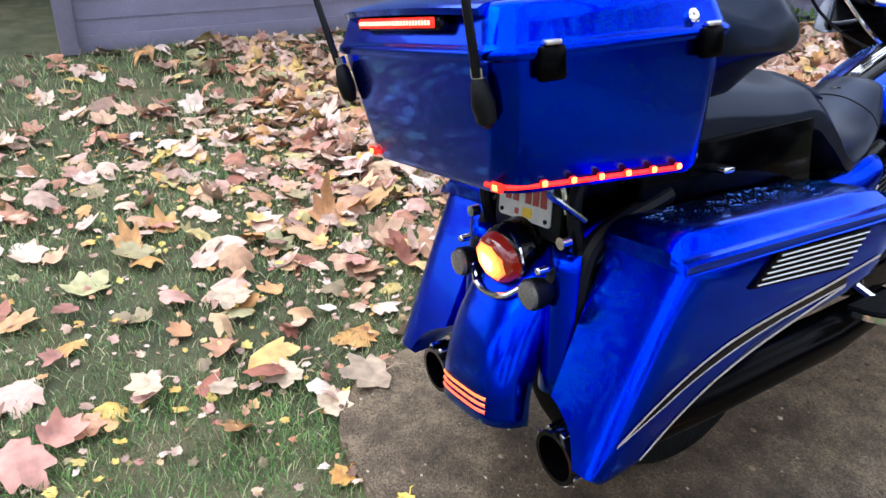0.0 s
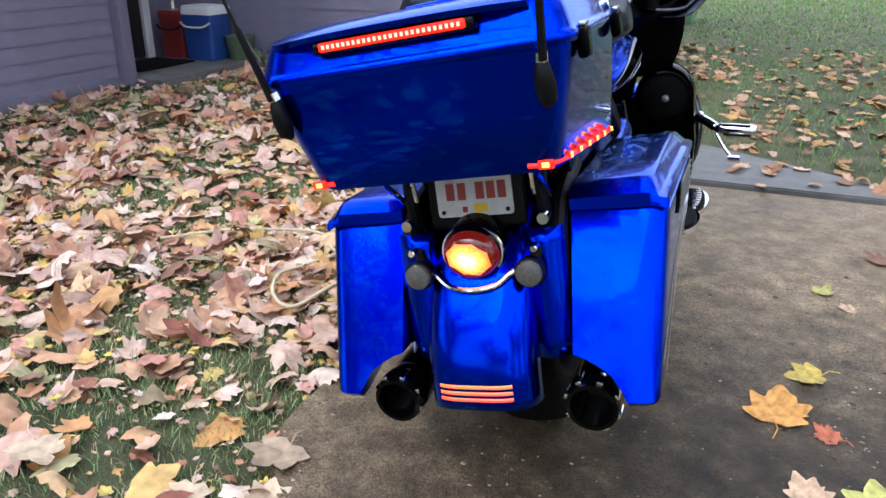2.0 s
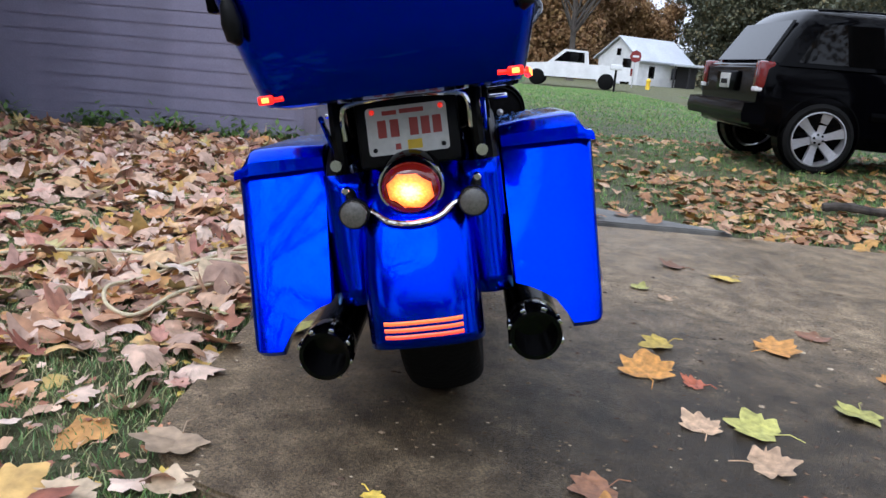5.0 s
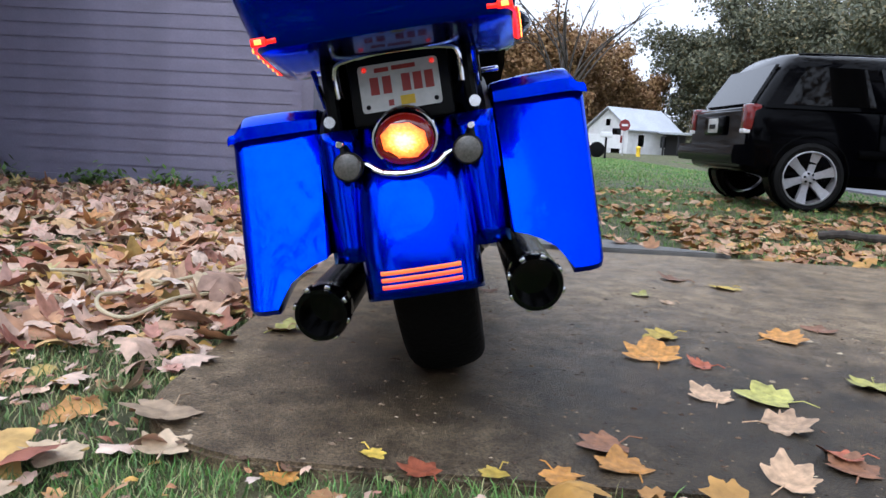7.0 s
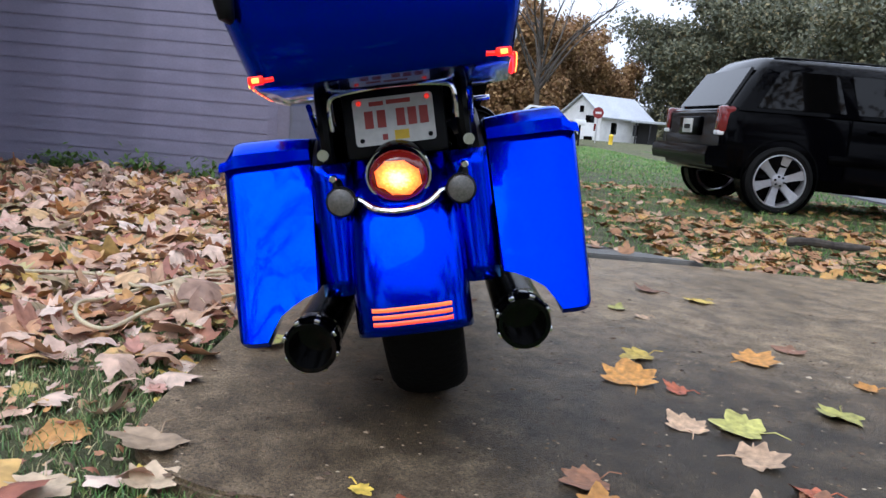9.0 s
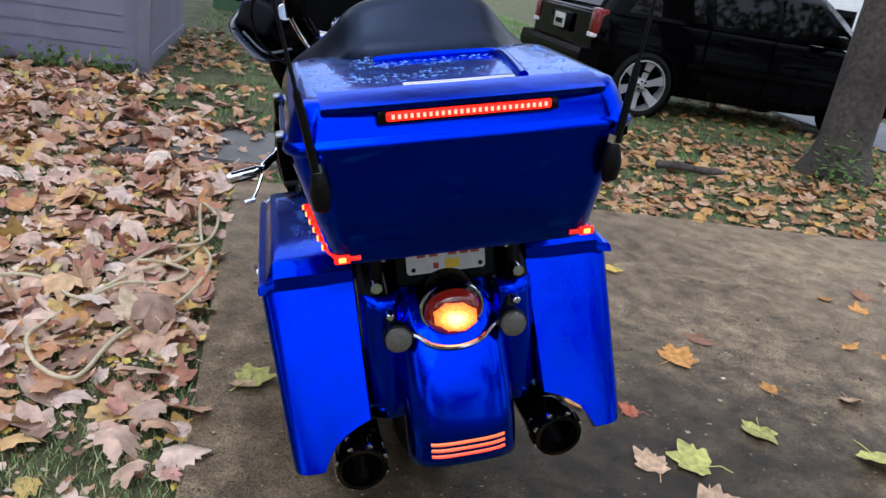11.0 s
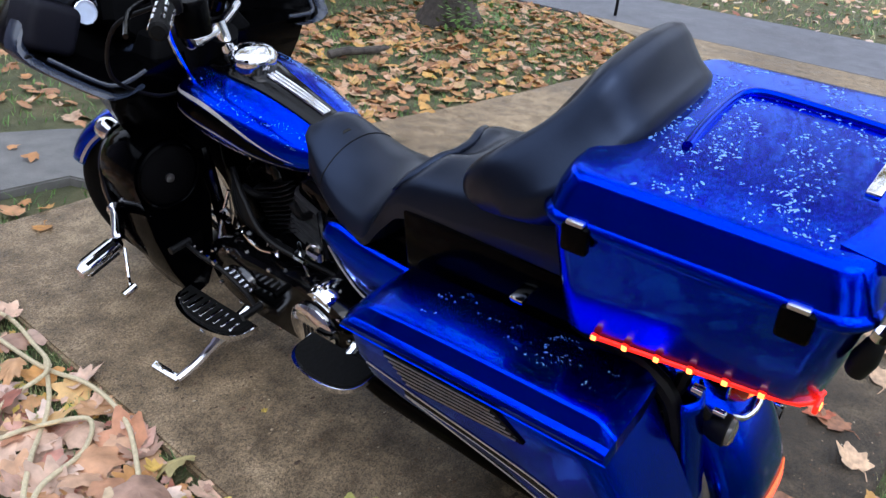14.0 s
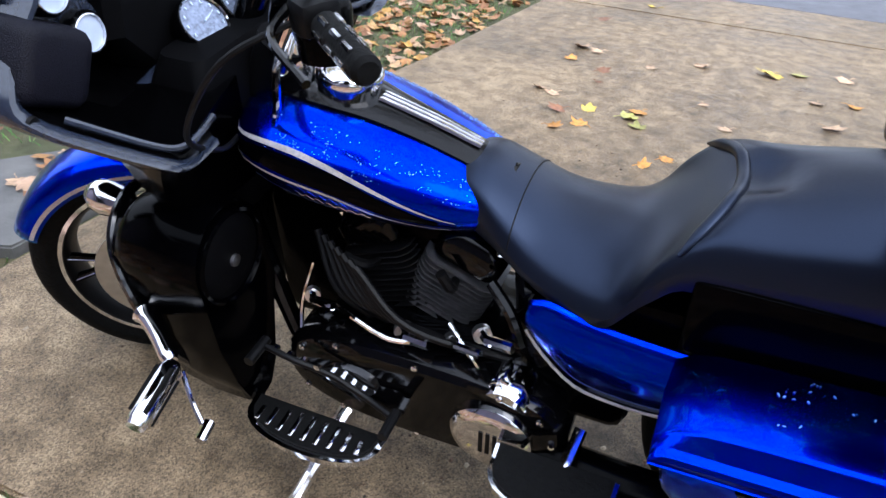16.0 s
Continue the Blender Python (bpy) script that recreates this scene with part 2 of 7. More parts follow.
def bend(pts, k=6):
    """A smooth curve through pts."""
    P = [Vector(p) for p in pts]
    P = [2 * P[0] - P[1]] + P + [2 * P[-1] - P[-2]]
    out = []
    for i in range(1, len(P) - 2):
        for j in range(k):
            t = j / k
            a, b, c, d = P[i - 1 : i + 3]
            out.append(0.5 * (2 * b + (c - a) * t + (2 * a - 5 * b + 4 * c - d) * t * t + (3 * b - a - 3 * c + d) * t**3))
    return out + [P[-2]]


def lathe(profile, centre, axis, n=28, bm=None, caps=True):
    """profile: (distance along the axis, radius) pairs."""
    d, u, w = frame_of((0, 0, 0), axis)
    c = Vector(centre)
    rings = [[c + d * a + (u * math.cos(2 * math.pi * k / n) + w * math.sin(2 * math.pi * k / n)) * r for k in range(n)] for a, r in profile]
    return loft(rings, caps=caps, bm=bm)


def rrect(hx, hy, r, k=5):
    """A rounded rectangle about the origin, anticlockwise."""
    out = []
    for cx, cy, a0 in ((hx - r, hy - r, 0), (r - hx, hy - r, 90), (r - hx, r - hy, 180), (hx - r, r - hy, 270)):
        for i in range(k + 1):
            a = radians(a0 + 90 * i / k)
            out.append((cx + r * math.cos(a), cy + r * math.sin(a)))
    return out


def sheet(rows, bm=None):
    return loft(rows, caps=False, closed=False, bm=bm)


def solid(ob, t, offset=-1):
    s = ob.modifiers.new("thickness", "SOLIDIFY")
    s.thickness, s.offset = t, offset
    return ob


def lerp(table, x):
    """Reads every column of table at x; the first column is the key."""
    t = np.array(table, float)
    return [float(np.interp(x, t[:, 0], t[:, i])) for i in range(1, t.shape[1])]


def thing(name, label, category, m=None, group="", kind=""):
    e = new(name)
    e.matrix_world = m or Matrix()
    return tagged(e, label, category, group, kind)


def resample(table, k=4):
    """Catmull-Rom through the rows of a table."""
    T = np.array(table, float)
    P = np.vstack([2 * T[0] - T[1], T, 2 * T[-1] - T[-2]])
    out = []
    for i in range(1, len(P) - 2):
        a, b, c, d = P[i - 1 : i + 3]
        for j in range(k):
            t = j / k
            out.append(0.5 * (2 * b + (c - a) * t + (2 * a - 5 * b + 4 * c - d) * t * t + (3 * b - a - 3 * c + d) * t**3))
    return np.array(out + [T[-1]])


# ---- ground ----
def ground_mat(name, a, b, c, s1, s2, rough, bump, dist=0.02, speck=0.0):
    m = bpy.data.materials.new(name)
    m.use_nodes = True
    nt = m.node_tree
    p = nt.nodes["Principled BSDF"]
    p.inputs["Roughness"].default_value = rough
    tc = nt.nodes.new("ShaderNodeTexCoord")
    cols = []
    for s, d in ((s1, 8), (s2, 5), (s1 * 24, 3)):
        n = nt.nodes.new("ShaderNodeTexNoise")
        n.inputs["Scale"].default_value = s
        n.inputs["Detail"].default_value = d
        n.inputs["Roughness"].default_value = 0.65
        nt.links.new(tc.outputs["Object"], n.inputs["Vector"])
        cols.append(n)
    r = nt.nodes.new("ShaderNodeValToRGB")
    r.color_ramp.elements[0].position, r.color_ramp.elements[0].color = 0.36, (*a, 1)
    r.color_ramp.elements[1].position, r.color_ramp.elements[1].color = 0.66, (*c, 1)
    r.color_ramp.elements.new(0.5).color = (*b, 1)
    mx = nt.nodes.new("ShaderNodeMath")
    mx.operation = "MULTIPLY_ADD"
    mx.inputs[1].default_value = 0.55
    nt.links.new(cols[0].outputs["Fac"], mx.inputs[0])
    half = nt.nodes.new("ShaderNodeMath")
    half.operation = "MULTIPLY"
    half.inputs[1].default_value = 0.45
    nt.links.new(cols[1].outputs["Fac"], half.inputs[0])
    nt.links.new(half.outputs[0], mx.inputs[2])
    nt.links.new(mx.outputs[0], r.inputs["Fac"])
    nt.links.new(r.outputs["Color"], p.inputs["Base Color"])
    if speck:
        # exposed grains of sand and grit
        cell = nt.nodes.new("ShaderNodeTexVoronoi")
        cell.inputs["Scale"].default_value = 250
        nt.links.new(tc.outputs["Object"], cell.inputs["Vector"])
        grit = nt.nodes.new("ShaderNodeMapRange")
        grit.inputs["From Min"].default_value, grit.inputs["From Max"].default_value = 0.0, 1.0
        grit.inputs["To Min"].default_value, grit.inputs["To Max"].default_value = 1 - speck * 1.3, 1 + speck
        bw = nt.nodes.new("ShaderNodeSeparateColor")
        nt.links.new(cell.outputs["Color"], bw.inputs[0])
        nt.links.new(bw.outputs[0], grit.inputs["Value"])
        sc = nt.nodes.new("ShaderNodeVectorMath")
        sc.operation = "SCALE"
        nt.links.new(r.outputs["Color"], sc.inputs[0])
        nt.links.new(grit.outputs[0], sc.inputs["Scale"])
        # damp and painted shade near the machine, ragged-edged; the far concrete is brightened
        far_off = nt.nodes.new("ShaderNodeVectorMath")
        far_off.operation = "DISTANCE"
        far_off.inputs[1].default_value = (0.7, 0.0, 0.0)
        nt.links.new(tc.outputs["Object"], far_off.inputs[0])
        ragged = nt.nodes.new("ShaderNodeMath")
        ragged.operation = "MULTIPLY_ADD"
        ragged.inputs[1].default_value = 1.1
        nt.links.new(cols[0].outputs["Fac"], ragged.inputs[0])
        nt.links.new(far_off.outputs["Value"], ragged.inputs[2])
        # one factor for damp and painted shade together, 0.36 near to 2.0 far
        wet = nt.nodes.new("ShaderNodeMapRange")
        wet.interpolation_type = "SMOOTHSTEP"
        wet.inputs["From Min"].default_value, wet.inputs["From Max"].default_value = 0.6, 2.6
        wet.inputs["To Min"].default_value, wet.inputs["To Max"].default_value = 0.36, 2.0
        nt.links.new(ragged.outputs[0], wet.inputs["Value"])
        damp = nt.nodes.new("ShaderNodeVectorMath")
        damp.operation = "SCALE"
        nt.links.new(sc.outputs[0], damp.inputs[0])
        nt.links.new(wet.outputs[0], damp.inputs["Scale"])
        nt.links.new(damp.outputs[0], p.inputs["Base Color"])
    if speck:
        p.inputs["Specular IOR Level"].default_value = 0.28
    rr = nt.nodes.new("ShaderNodeMapRange")
    rr.inputs["From Min"].default_value, rr.inputs["From Max"].default_value = 0.35, 0.65
    rr.inputs["To Min"].default_value, rr.inputs["To Max"].default_value = rough - 0.18, rough + 0.12
    nt.links.new(cols[1].outputs["Fac"], rr.inputs["Value"])
    nt.links.new(rr.outputs[0], p.inputs["Roughness"])
    bp = nt.nodes.new("ShaderNodeBump")
    bp.inputs["Strength"].default_value = bump
    bp.inputs["Distance"].default_value = dist
    nt.links.new(cols[2].outputs["Fac"], bp.inputs["Height"])
    nt.links.new(bp.outputs[0], p.inputs["Normal"])
    return m


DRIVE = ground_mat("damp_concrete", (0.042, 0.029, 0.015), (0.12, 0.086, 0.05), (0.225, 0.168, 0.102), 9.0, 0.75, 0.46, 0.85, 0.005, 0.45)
WALK = ground_mat("grey_concrete", (0.07, 0.068, 0.063), (0.122, 0.118, 0.11), (0.185, 0.178, 0.164), 7.0, 1.1, 0.6, 0.4, 0.006)
ASPHALT = ground_mat("asphalt", (0.07, 0.07, 0.08), (0.11, 0.11, 0.125), (0.16, 0.16, 0.175), 5.0, 0.6, 0.6, 0.5, 0.006)
SOIL = ground_mat("lawn_soil", (0.04, 0.045, 0.017), (0.1, 0.105, 0.042), (0.2, 0.17, 0.085), 5.0, 0.7, 0.9, 0.9, 0.03)

DRIVE_LEFT, DRIVE_NEAR, DRIVE_FAR = -0.58, -0.235, 2.72


def drive_outline():
    """Plan of the driveway: a rounded near corner, then straight to the road."""
    pts = []
    for a in range(180, 271, 10):
        pts.append((DRIVE_LEFT + 0.34 + 0.34 * math.cos(radians(a)), DRIVE_NEAR + 0.36 + 0.36 * math.sin(radians(a))))
    return pts + [(1.7, -0.29), (3.5, -0.4), (5.4, -1.0), (6.55, -2.2), (6.55, 4.0), (5.8, 2.9), (5.4, 2.52), (3.0, 2.6), (1.65, DRIVE_FAR), (0.1, DRIVE_FAR - 0.02), (DRIVE_LEFT, DRIVE_FAR - 0.08)]


def slab(name, outline, top, depth, material, label, cat):
    bm = bmesh.new()
    f = bm.faces.new([bm.verts.new((x, y, top)) for x, y in outline])
    if f.normal.z < 0:
        f.normal_flip()
    r = bmesh.ops.extrude_face_region(bm, geom=[f])
    bmesh.ops.translate(bm, vec=(0, 0, -depth), verts=[v for v in r["geom"] if isinstance(v, bmesh.types.BMVert)])
    edge = [e for e in bm.edges if all(abs(v.co.z - top) < 1e-5 for v in e.verts)]
    bmesh.ops.bevel(bm, geom=edge, offset=0.008, segments=2, affect="EDGES")
    ob = finish(bm, name, material, smooth=False)
    return tagged(ob, label, cat, kind="structure")


def in_drive(x, y):
    pts, inside = DRIVE_PTS, False
    for (x1, y1), (x2, y2) in zip(pts, pts[1:] + pts[:1]):
        if (y1 > y) != (y2 > y) and x < (x2 - x1) * (y - y1) / (y2 - y1) + x1:
            inside = not inside
    return inside


def in_walk(x, y):
    return -1.3 < x < 1.65 and (2.93 if x < 0.1 else DRIVE_FAR) < y < 3.75 - max(0, x - 0.3) * 0.7


def lawn_z(x, y):
    return -0.025 + 0.07 * math.exp(-(((y - 6.9) / 1.7) ** 2)) * min(1.0, max(0.0, x - 0.6)) * min(1.0, max(0.0, (6.5 - x) / 1.5)) + 0.014 * noise.noise((x * 1.3, y * 1.3, 0)) + 0.006 * noise.noise((x * 6, y * 6, 3))


DRIVE_PTS = drive_outline()
slab("driveway", DRIVE_PTS, 0.0, 0.14, DRIVE, "stained damp concrete driveway with painted shade near the bike and a rounded corner", "driveway")
slab("walkway", [(-1.25, 2.96), (0.05, 2.9), (0.12, DRIVE_FAR + 0.015), (1.55, DRIVE_FAR + 0.03), (1.2, 2.95), (0.3, 3.5), (-0.2, 3.7), (-1.3, 3.76)], 0.02, 0.16, WALK, "grey concrete front walk meeting the driveway", "walkway")
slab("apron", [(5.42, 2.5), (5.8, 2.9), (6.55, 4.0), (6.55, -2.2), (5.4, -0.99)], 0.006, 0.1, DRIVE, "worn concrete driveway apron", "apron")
slab("road", [(6.56, -60), (8.75, -60), (8.75, 9), (9.6, 18), (14, 27), (30, 31), (90, 36), (90, 41), (28, 35.5), (11, 30.5), (7.4, 20), (6.56, 9)], 0.004, 0.1, ASPHALT, "narrow grey asphalt street", "road")


def build_lawn():
    bm = bmesh.new()
    xs = list(np.arange(-7, 9.01, 0.14)) 
    ys = list(np.arange(-3, 9.01, 0.14))
    xs = [-400, -120, -40, -14] + xs + [14, 40, 120, 400]
    ys = [-400, -120, -40, -12] + ys + [14, 40, 120, 400]
    vs = [[bm.verts.new((x, y, lawn_z(x, y) if abs(x) < 10 and -4 < y < 10 else -0.03)) for x in xs] for y in ys]
    for j in range(len(ys) - 1):
        for i in range(len(xs) - 1):
            bm.faces.new((vs[j][i], vs[j][i + 1], vs[j + 1][i + 1], vs[j + 1][i]))
    return tagged(finish(bm, "lawn", SOIL), "thin damp autumn lawn over dark soil", "lawn", kind="structure")


build_lawn()


# ---- house ----
SIDING = mat("grey_painted_siding", (0.2, 0.186, 0.262), 0.55, grain=0.06, scale=60, big=0.1, bump=0.08)
TRIM = mat("grey_trim", (0.19, 0.178, 0.24), 0.5, grain=0.06, scale=50)
ROOF = mat("dark_shingle", (0.06, 0.055, 0.05), 0.9, grain=0.3, scale=30, bump=0.4)
DARK = mat("dark_door", (0.012, 0.011, 0.013), 0.45, grain=0.3)
WHITE = mat("white_paint", (0.7, 0.7, 0.7), 0.5, grain=0.06, scale=30)


def siding_wall(name, a, b, h, label, lap=0.125):
    """A wall of wide lapped boards from a to b, facing the right-hand side of the way."""
    A, B = Vector((*a, 0)), Vector((*b, 0))
    length = (B - A).length
    d = (B - A).normalized()
    w = thing(name, label, "wall", Matrix.LocRotScale(A, Euler((0, 0, math.atan2(d.y, d.x))), None), kind="structure")
    part("backing", block((length / 2, 0.09, h / 2 - 0.05), (length, 0.12, h + 0.1), 0.0), SIDING, w)
    bm = bmesh.new()
    rows = [[(x, 0.03, 0.0), (x, 0.015, 0.0), (x, 0.024, lap + 0.012), (x, 0.03, lap + 0.012)] for x in (0.0, length)]
    loft(rows, bm=bm)
    first = part("siding_board", bm, SIDING, w)
    n = int(h / lap)
    for i in range(n):
        ob = first if i == 0 else new("siding_board", first.data)
        ob.parent = w
        ob.location = (0, 0, 0.06 + i * lap)
    part("base_board", block((length / 2, 0.02, 0.01), (length, 0.03, 0.14), 0.003), TRIM, w)
    return w


WA, WB = -4.62, 5.35
siding_wall("wall_east", (WA, -0.35), (WA, 3.75), 2.75, "grey painted wide lap siding wall beside the lawn")
siding_wall("wall_south", (-5.35, WB), (-1.45, WB), 2.75, "grey lap siding wall behind leaf-strewn lawn")
siding_wall("wall_side", (-1.45, WB), (-1.45, 8.4), 2.75, "grey lap siding side wall of the house")


# ---- motorcycle ----
BIKE = Matrix.Translation((0.076, 0.0015, 0)) @ Euler((0, radians(-11.4), radians(1.156))).to_matrix().to_4x4()
bike = thing("motorcycle", "blue touring motorcycle with lit red lamps leaning on its kickstand", "motorcycle", BIKE)
AXLE = Vector((0, 0.43, 0.318))


def wheel(name, R, width, rim_r, parent, spokes, label):
    """A wheel about the origin, its axle along x."""
    h = width / 2
    t = part(name, lathe([(-h * 0.8, rim_r), (-h * 0.96, rim_r + 0.02), (-h, R * 0.84), (-h * 0.97, R * 0.89), (-h * 0.87, R * 0.935), (-h * 0.7, R * 0.967), (-h * 0.4, R * 0.99), (0, R), (h * 0.4, R * 0.99), (h * 0.7, R * 0.967), (h * 0.87, R * 0.935), (h * 0.97, R * 0.89), (h, R * 0.84), (h * 0.96, rim_r + 0.02), (h * 0.8, rim_r), (-h * 0.8, rim_r)], (0, 0, 0), (1, 0, 0), 56, caps=False), RUBBER, parent, label)
    part("rim", lathe([(-h * 0.8, rim_r), (-h * 0.8, rim_r - 0.012), (-h * 0.6, rim_r - 0.022), (0, rim_r - 0.03), (h * 0.6, rim_r - 0.022), (h * 0.8, rim_r - 0.012), (h * 0.8, rim_r)], (0, 0, 0), (1, 0, 0), 48, caps=False), SATIN, t)
    part("hub", lathe([(-h * 0.9, 0.0), (-h * 0.9, 0.03), (-h * 0.5, 0.045), (h * 0.5, 0.045), (h * 0.9, 0.03), (h * 0.9, 0.0)], (0, 0, 0), (1, 0, 0), 20, caps=False), SATIN, t)
    if spokes:
        for x in (-h * 0.8, h * 0.8):
            part("rim_lip", lathe([(-0.003, rim_r + 0.001), (0.003, rim_r + 0.001), (0.003, rim_r - 0.009), (-0.003, rim_r - 0.009), (-0.003, rim_r + 0.001)], (x, 0, 0), (1, 0, 0), 48, caps=False), CHROME, t, "chrome rim lip")
    for i in range(spokes):
        q = 2 * math.pi * i / spokes
        for e in (-0.16, 0.16):
            c, sn = math.cos(q), math.sin(q)
            c1, s1 = math.cos(q + e), math.sin(q + e)
            part("spoke", tube([(-0.012, c * 0.035, sn * 0.035), (-0.022, (c + c1) / 2 * rim_r * 0.55, (sn + s1) / 2 * rim_r * 0.55), (-0.03, c1 * (rim_r - 0.015), s1 * (rim_r - 0.015))], [0.011, 0.0085, 0.012], 8), BLACK, t)
            part("spoke_edge", tube([(-0.024, c * 0.04, sn * 0.04), (-0.031, (c + c1) / 2 * rim_r * 0.55, (sn + s1) / 2 * rim_r * 0.55), (-0.042, c1 * (rim_r - 0.012), s1 * (rim_r - 0.012))], 0.0028, 6), CHROME, t)
    return t


rear_wheel = wheel("rear_wheel", 0.318, 0.19, 0.205, bike, 0, "wide black rear tyre")
rear_wheel.location = AXLE

# rear fender: an arched strip that follows the wheel and drops low behind it
line = resample([(0.52, 0.665), (0.33, 0.69), (0.16, 0.655), (0.045, 0.575), (-0.03, 0.48), (-0.072, 0.385), (-0.088, 0.295)], 5)
rows = []
for i, (y, z) in enumerate(line):
    d = Vector((0, *(line[min(i + 1, len(line) - 1)] - line[max(i - 1, 0)]))).normalized()
    n = Vector((0, d.z, -d.y))
    n = n if n.y < 0.3 else -n
    row = []
    for k in range(-10, 11):
        u = k / 10
        x = 0.112 * math.sin(u * math.pi / 2) if abs(u) < 1 else 0.112 * u
        drop = 0.075 * abs(u) ** 3.2
        row.append(Vector((x, y, z)) + n * (-drop))
    rows.append(row)
fender = solid(part("rear_fender", sheet(rows), BLUE, bike, "glossy blue stretched rear fender"), 0.006, 1)
for s in (-1, 1):
    # filler panels beside the fender
    rows = [[(s * x, 0.03 - 0.02 * math.sin((x - 0.1) / 0.08 * math.pi) + (z - 0.36) * 0.16, z) for x in np.linspace(0.1, 0.182, 7)] for z in np.linspace(0.362, 0.63, 9)]
    solid(part("fender_filler", sheet(rows), BLUE, bike), 0.006, 0)
def on_fender(x, z, out=0.001):
    """A point on the outer skin of the fender's tail."""
    y = float(np.interp(z, (0.295, 0.385, 0.48, 0.575), (-0.088, -0.072, -0.03, 0.045)))
    return Vector((x, y - out + 0.075 * (abs(math.asin(x / 0.112)) / (math.pi / 2)) ** 3.2, z))


part("fender_seam", tube([on_fender(x, 0.372) for x in np.linspace(-0.108, 0.108, 25)], 0.0016, 6), DEEP, fender)
shield = [on_fender(x, z, 0.0025) for x, z in ((-0.011, 0.436), (0.009, 0.436), (0.011, 0.425), (0.007, 0.415), (-0.003, 0.411), (-0.01, 0.418))]
part("shield_badge", tube(shield + shield[:1], 0.0016, 6), DEEP, fender, "small shield outline")
# lit bars in the fender's lip
for i in range(3):
    z = 0.346 - i * 0.0135
    row = bmesh.new()
    pts = [Vector((x, -0.0885 - (0.346 - z) * 0.14 + 0.075 * (abs(math.asin(x / 0.112)) / (math.pi / 2)) ** 3.2, z)) for x in np.linspace(-0.078, 0.078, 13)]
    sheet([[p + Vector((0, 0, 0.0042)) for p in pts], [p + Vector((0, -0.0025, 0.0015)) for p in pts], [p + Vector((0, -0.0025, -0.0015)) for p in pts], [p - Vector((0, 0, 0.0042)) for p in pts]], row)
    part("light_bar", row, mat("lit_fender_bar", (0.6, 0.1, 0.02), 0.3, grain=0, big=0, emit=(1.0, 0.10 + 0.05 * (1 - i), 0.03), power=0.6), fender, "lit red light bar")


# ---- saddlebags ----
def seam_z(y):
    return 0.645 - 0.03 * (y - 0.12)


